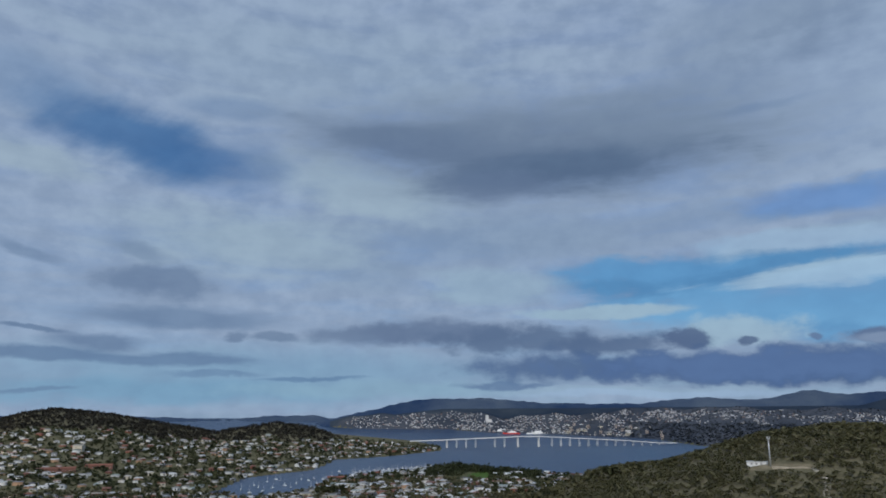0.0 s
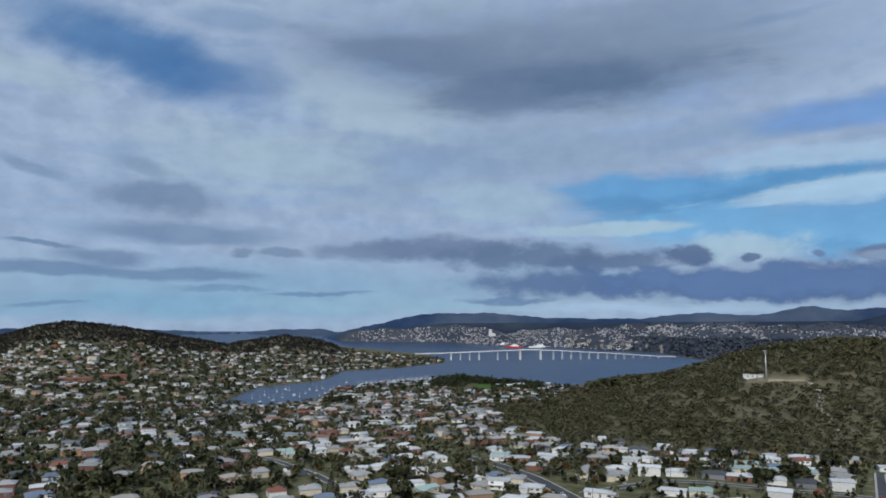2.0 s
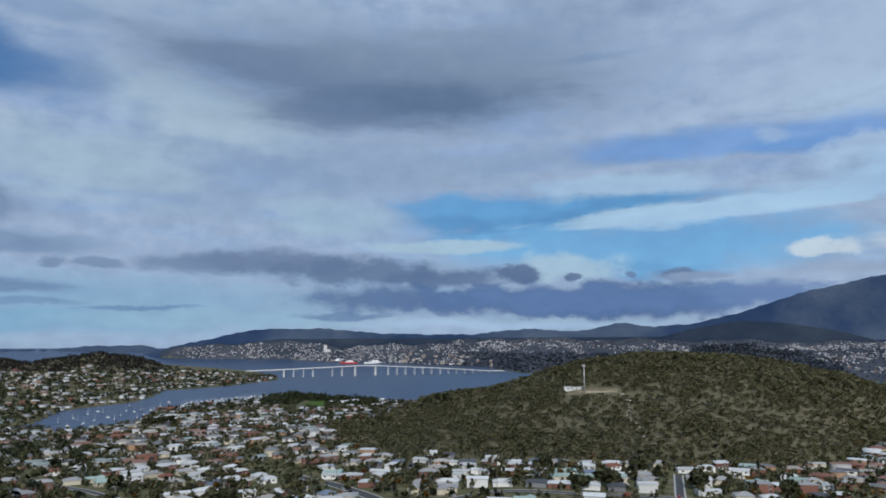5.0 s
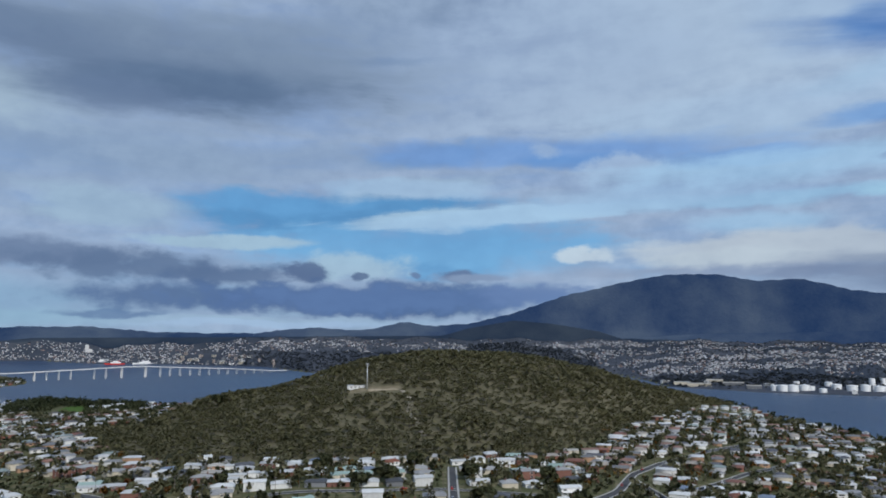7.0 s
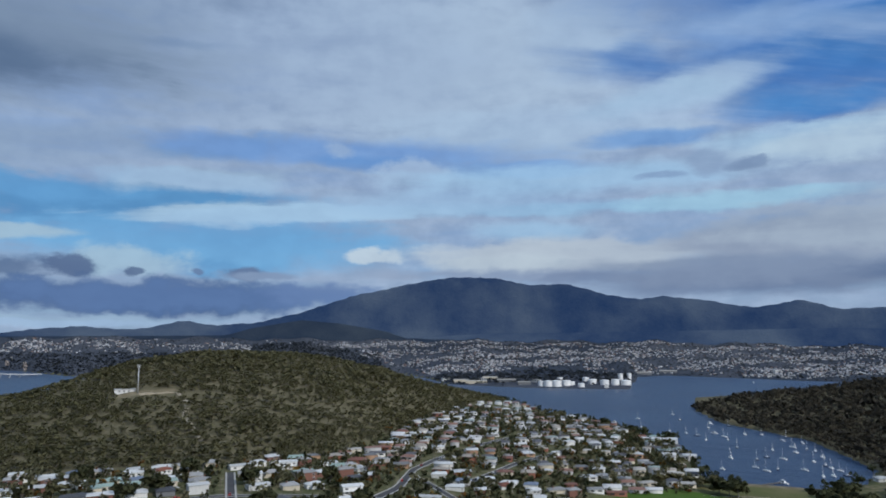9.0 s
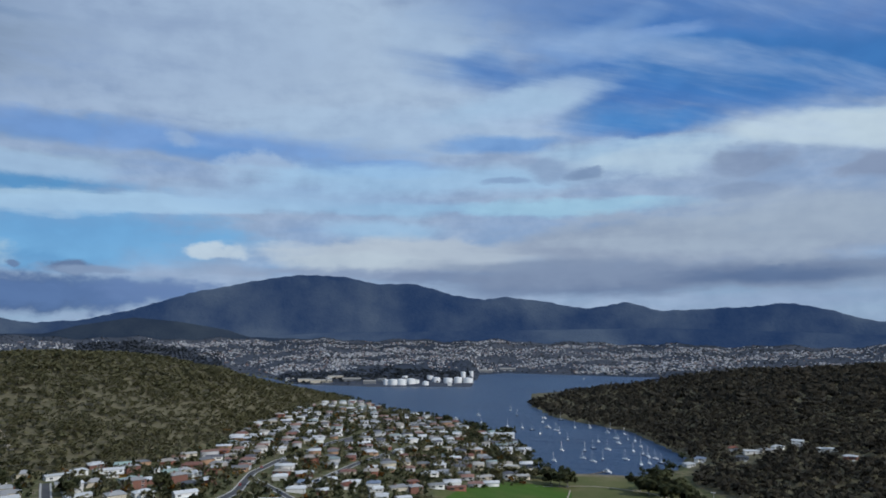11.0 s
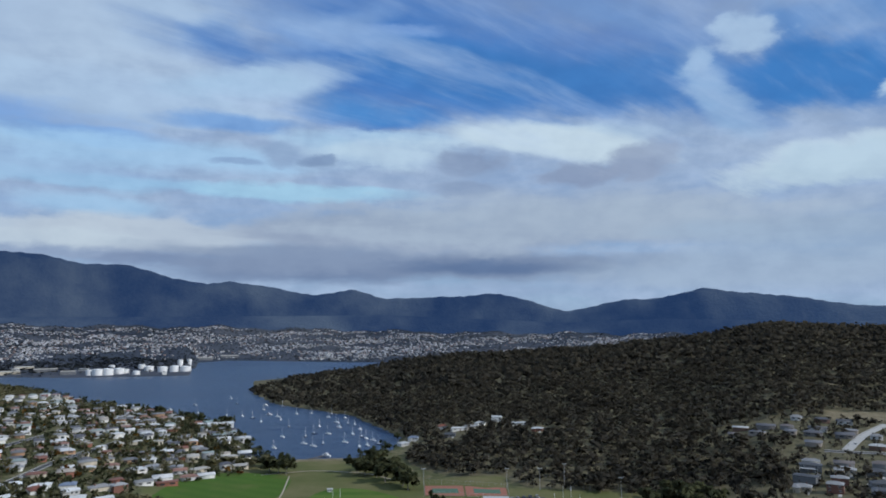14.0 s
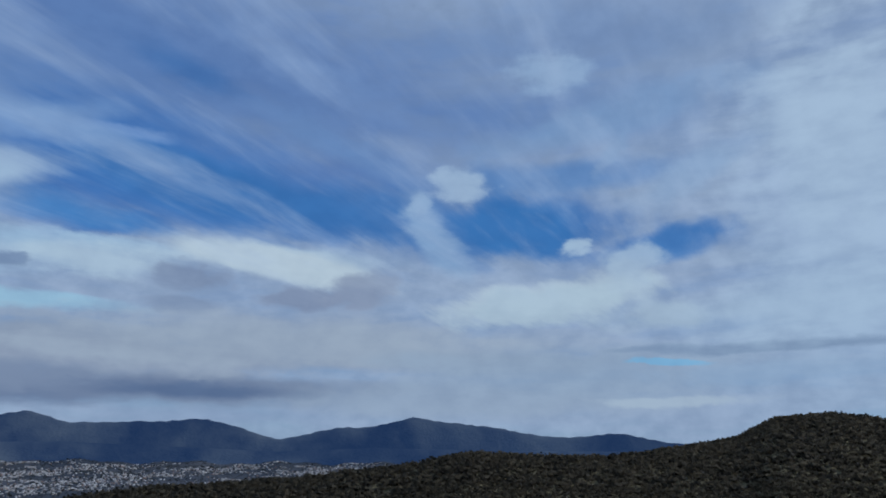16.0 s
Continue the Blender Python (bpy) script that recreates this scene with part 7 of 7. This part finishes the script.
plant_at(1, "67.6:-11.0 68.3:-11.1 68.9:-11.2 74.3:-11.3 74.9:-11.5 75.4:-11.1 75.8:-11.6 76.5:-12.0 77.0:-11.5 77.5:-11.9 77.9:-12.3 78.3:-12.6 76.0:-10.8 97.4:-13.9 99.2:-13.7 100.7:-13.6 101.6:-13.2 98.4:-12.6 99.9:-13.2", 1.25)
plant_at(0, "63.4:-10.6 65.5:-10.5 64.4:-10.4 66.5:-10.6 57.5:-12.7 58.3:-13.0 59.9:-13.4 66.9:-14.3 67.1:-14.5 67.3:-10.6 75.4:-10.9 56.4:-13.2 61.5:-13.9 60.9:-13.8", 1.15)
plant_at(3, "-26.26:-8.84 -24.61:-8.95 -27.59:-11.65 -21.86:-8.72 -24.85:-7.77 -24.2:-8.6 64.9:-7.2", 0.95)
plant_at(2, "-26.1:-8.5 -27.2:-10.3 -21:-8.8 -19.7:-11.8 -17.7:-12.1 -16:-12.6 -14.8:-12.4 -22.6:-7.5 -13.6:-9.1 -4:-12.2 -3.1:-11.8 -8.9:-9.6 -7.6:-7.6 -4.5:-8.6 -22.9:-9.8 -29.8:-8.6 80.2:-13.5 81.0:-13.6", 1.0)
plant_at(4, "49.65:-8.35 46.3:-7.7 38.8:-10.9 62.2:-7.3 64.4:-9.0 41.2:-11.1 49.8:-11.9 5.1:-10.7 6.2:-10.9 11.4:-11.1 22:-10.2 34:-10.4 53:-9 -1:-8.4 57:-8.8", 1.0)
plant_at(1, "12.6:-4.85 -9.4:-6.2 -8.7:-6.15 -8.0:-6.0 64.2:-7.4", 1.2)

def belt_keep(a, q):
    inside = ((a - 4.1) / 2.6) ** 2 + ((q - where(4.1, -4.75)) / 95) ** 2 < 1
    return (q < sea_r(near_el(a)) - 10) & (q > 1440) & ~inside & ~((np.abs(a - 4.1) < 2.7) & (q < where(4.1, -4.75))) & (a < 7.6) & (RNG.random(len(a)) < np.where(q > 1600, 0.95, 0.5))


az, r = strewn(-1.2, 11.5, 1440, 2000, 10, belt_keep)
foliage_mesh("park_trees", ROUND, tree_rows(az, r, 8, 15, 0.9, 6, 0.0, 0.5), [M_DARK], "dark belt of trees round the sports ground")

# trees in the nearest gardens, one by one
az, r = strewn(-33, 62, 385, 600, 15, lambda a, q: (woods(a, q) < 0.2) & (lawn_zone(a, q) < 0.5))
x, y = r * np.sin(np.radians(az)), r * np.cos(np.radians(az))
clear = (road_distance(x, y) > 6.5) & (np.min(np.hypot(x[:, None] - LOTS[None, :, 0], y[:, None] - LOTS[None, :, 1]), 1) > 8.5)
spots = np.nonzero(clear)[0][:260]
for q in spots:
    plant(int(RNG.choice([0, 2, 2, 5, 5, 5, 3, 4, 1])), float(x[q]), float(y[q]), float(RNG.uniform(0.65, 1.05)))


def garden_keep(a, q):
    ok = (woods(a, q) < 0.2) & ~is_wet(a, q) & (lawn_zone(a, q) < 0.5) & ~is_wet(a, q + 8)
    x, y = q * np.sin(np.radians(a)), q * np.cos(np.radians(a))
    return ok & (road_distance(x, y) > 5.0)


def off_houses(az, r, gap):
    x, y = r * np.sin(np.radians(az)), r * np.cos(np.radians(az))
    keep = np.zeros(len(az), bool)
    for i in range(0, len(az), 2000):
        s = slice(i, i + 2000)
        keep[s] = np.min(np.hypot(x[s, None] - LOTS[None, :, 0], y[s, None] - LOTS[None, :, 1]), 1) > gap
    return az[keep], r[keep]


az, r = off_houses(*strewn(-44, 66, 385, 1400, 9.2, garden_keep), 8.6)
near = r < 800
foliage_mesh("garden_greenery", ROUND, tree_rows(az[near], r[near], 2.0, 6.5, 1.1, 6, 0.1, 1.0), [M_DARK], "dark green hedges and trees between the houses")
foliage_mesh("garden_greenery", GUM_FAR, tree_rows(az[~near], r[~near], 2.5, 7, 1.2, 5, 0.1, 1.0), [M_DARK], "dark hedges and trees between the farther houses")
az, r = off_houses(*strewn(-44, -13, 385, 1300, 21, garden_keep), 8.5)
foliage_mesh("garden_greenery", GUM_MID, tree_rows(az, r, 6, 13, 0.9, 6, 0.0, 0.6), [M_DARK, M_BARK], "tall dark trees between the brick houses", TRUNK)
az, r = off_houses(*strewn(-44, 66, 385, 1400, 19, garden_keep), 7.5)
foliage_mesh("garden_greenery", GUM_NEAR, tree_rows(az, r, 5, 12, 0.9, 6, 0.1, 0.9), [M_GUM, M_BARK], "olive-green trees between the houses", TRUNK)
az, r = off_houses(*strewn(-44, 66, 385, 1300, 44, garden_keep), 7.5)
foliage_mesh("autumn_trees", ROUND[:4], tree_rows(az, r, 3.5, 7, 1.0, 4, 0.0, 0.9), [M_AUTUMN], "garden trees in russet and yellow autumn leaf")
az, r = off_houses(*strewn(101, 124, 430, 1100, 8.0, lambda a, q: (woods(a, q) > 0.1) & (woods(a, q) < 0.5) & (road_distance(q * np.sin(np.radians(a)), q * np.cos(np.radians(a))) > 3.5)), 9.0)
foliage_mesh("garden_greenery", ROUND, tree_rows(az, r, 2.5, 7, 0.9, 6, 0.0, 0.5), [M_BUSH], "dark shrubs and trees of the hillside estate")
az, r = off_houses(*strewn(36, 66, 385, 1400, 14.5, garden_keep), 8.5)
foliage_mesh("garden_greenery", ROUND, tree_rows(az, r, 4, 9, 0.95, 6, 0.0, 0.9), [M_DARK], "round green garden trees among the houses by the bay")
az, r = off_houses(*strewn(36, 66, 385, 1300, 34, garden_keep), 7.5)
foliage_mesh("autumn_trees", ROUND[:4], tree_rows(az, r, 4, 8, 1.0, 4, 0.0, 0.9), [M_AUTUMN], "garden trees in yellow and russet leaf by the bay")
az, r = off_houses(*strewn(3.5, 14, 1100, 1760, 11, garden_keep), 8.5)
foliage_mesh("garden_greenery", GUM_FAR, tree_rows(az, r, 4, 9, 1.1, 5, 0.0, 0.7), [M_DARK], "dark trees between the houses behind the hill")
az, r = strewn(97.2, 106.3, 455, 625, 9.5, lambda a, q: (q < c_foot(a) + 10) & (np.abs(a - 101.9) > 0.9) & (q > 540 - 22 * (a - 97)))
foliage_mesh("park_trees", GUM_NEAR, tree_rows(az, r, 7, 15, 0.8, 6, 0.0, 0.6), [M_BUSH, M_BARK], "dark gum trees between the park and the estate", TRUNK)
az, r = off_houses(*strewn(-44, 0, 1400, 2950, 15, lambda a, q: garden_keep(a, q)), 8.0)
foliage_mesh("garden_greenery", GUM_FAR, tree_rows(az, r, 5, 10, 1.3, 5, 0.0, 0.6), [M_DARK], "dark trees among the houses across the bay")


def shore_keep(a, q):
    n = sea_r(near_el(a))
    return (q < n - 6) & (q > n - 40)


az, r = strewn(38, 66, 700, 2100, 10, shore_keep)
foliage_mesh("shore_trees", ROUND, tree_rows(az, r, 5, 13, 0.9, 6, 0.0, 0.5), [M_DARK], "dark trees along the shore of the bay")
az, r = strewn(66, 78, 700, 900, 9, lambda a, q: (q < sea_r(near_el(a)) - 4) & (q > sea_r(near_el(a)) - 22) & (np.abs(a - 71.3) > 2.2))
foliage_mesh("shore_trees", GUM_NEAR, tree_rows(az, r, 6, 15, 0.9, 6, 0.0, 0.5), [M_DARK, M_BARK], "dark gum trees at the head of the bay", TRUNK)


def town_tree_keep(a, q):
    rs = sea_r(city_el(a))
    return (q > rs + 8) & (q < 4440) & (a > -8.8)


az, r = strewn(-9, 104, 2250, 4440, 23, town_tree_keep)
foliage_mesh("town_trees", GUM_TOWN, tree_rows(az, r, 3.5, 7, 1.7, 5, 0.0, 0.5), [M_HAZELEAF], "dark trees between the houses of the far town")
def park_keep(a, q):
    return (q > sea_r(city_el(a)) + 8) & (q < 4440) & (((a > 14) & (a < 42) & (q < 0.5 * (sea_r(city_el(a)) + 4440))) | ((a > 32) & (a < 48) & (q < 4250 - 1700 * smooth((a - 36.5) / 11) + 60 * np.sin(a * 9))) | ((a > 46.5) & (a < 62) & (q < 2680) & (q > 2330)))


az, r = strewn(14, 62, 2250, 4300, 15, park_keep)
foliage_mesh("town_trees", GUM_TOWN, tree_rows(az, r, 5, 9, 1.7, 5, 0.0, 0.3), [M_HAZELEAF], "dark wooded parkland on the far shore")
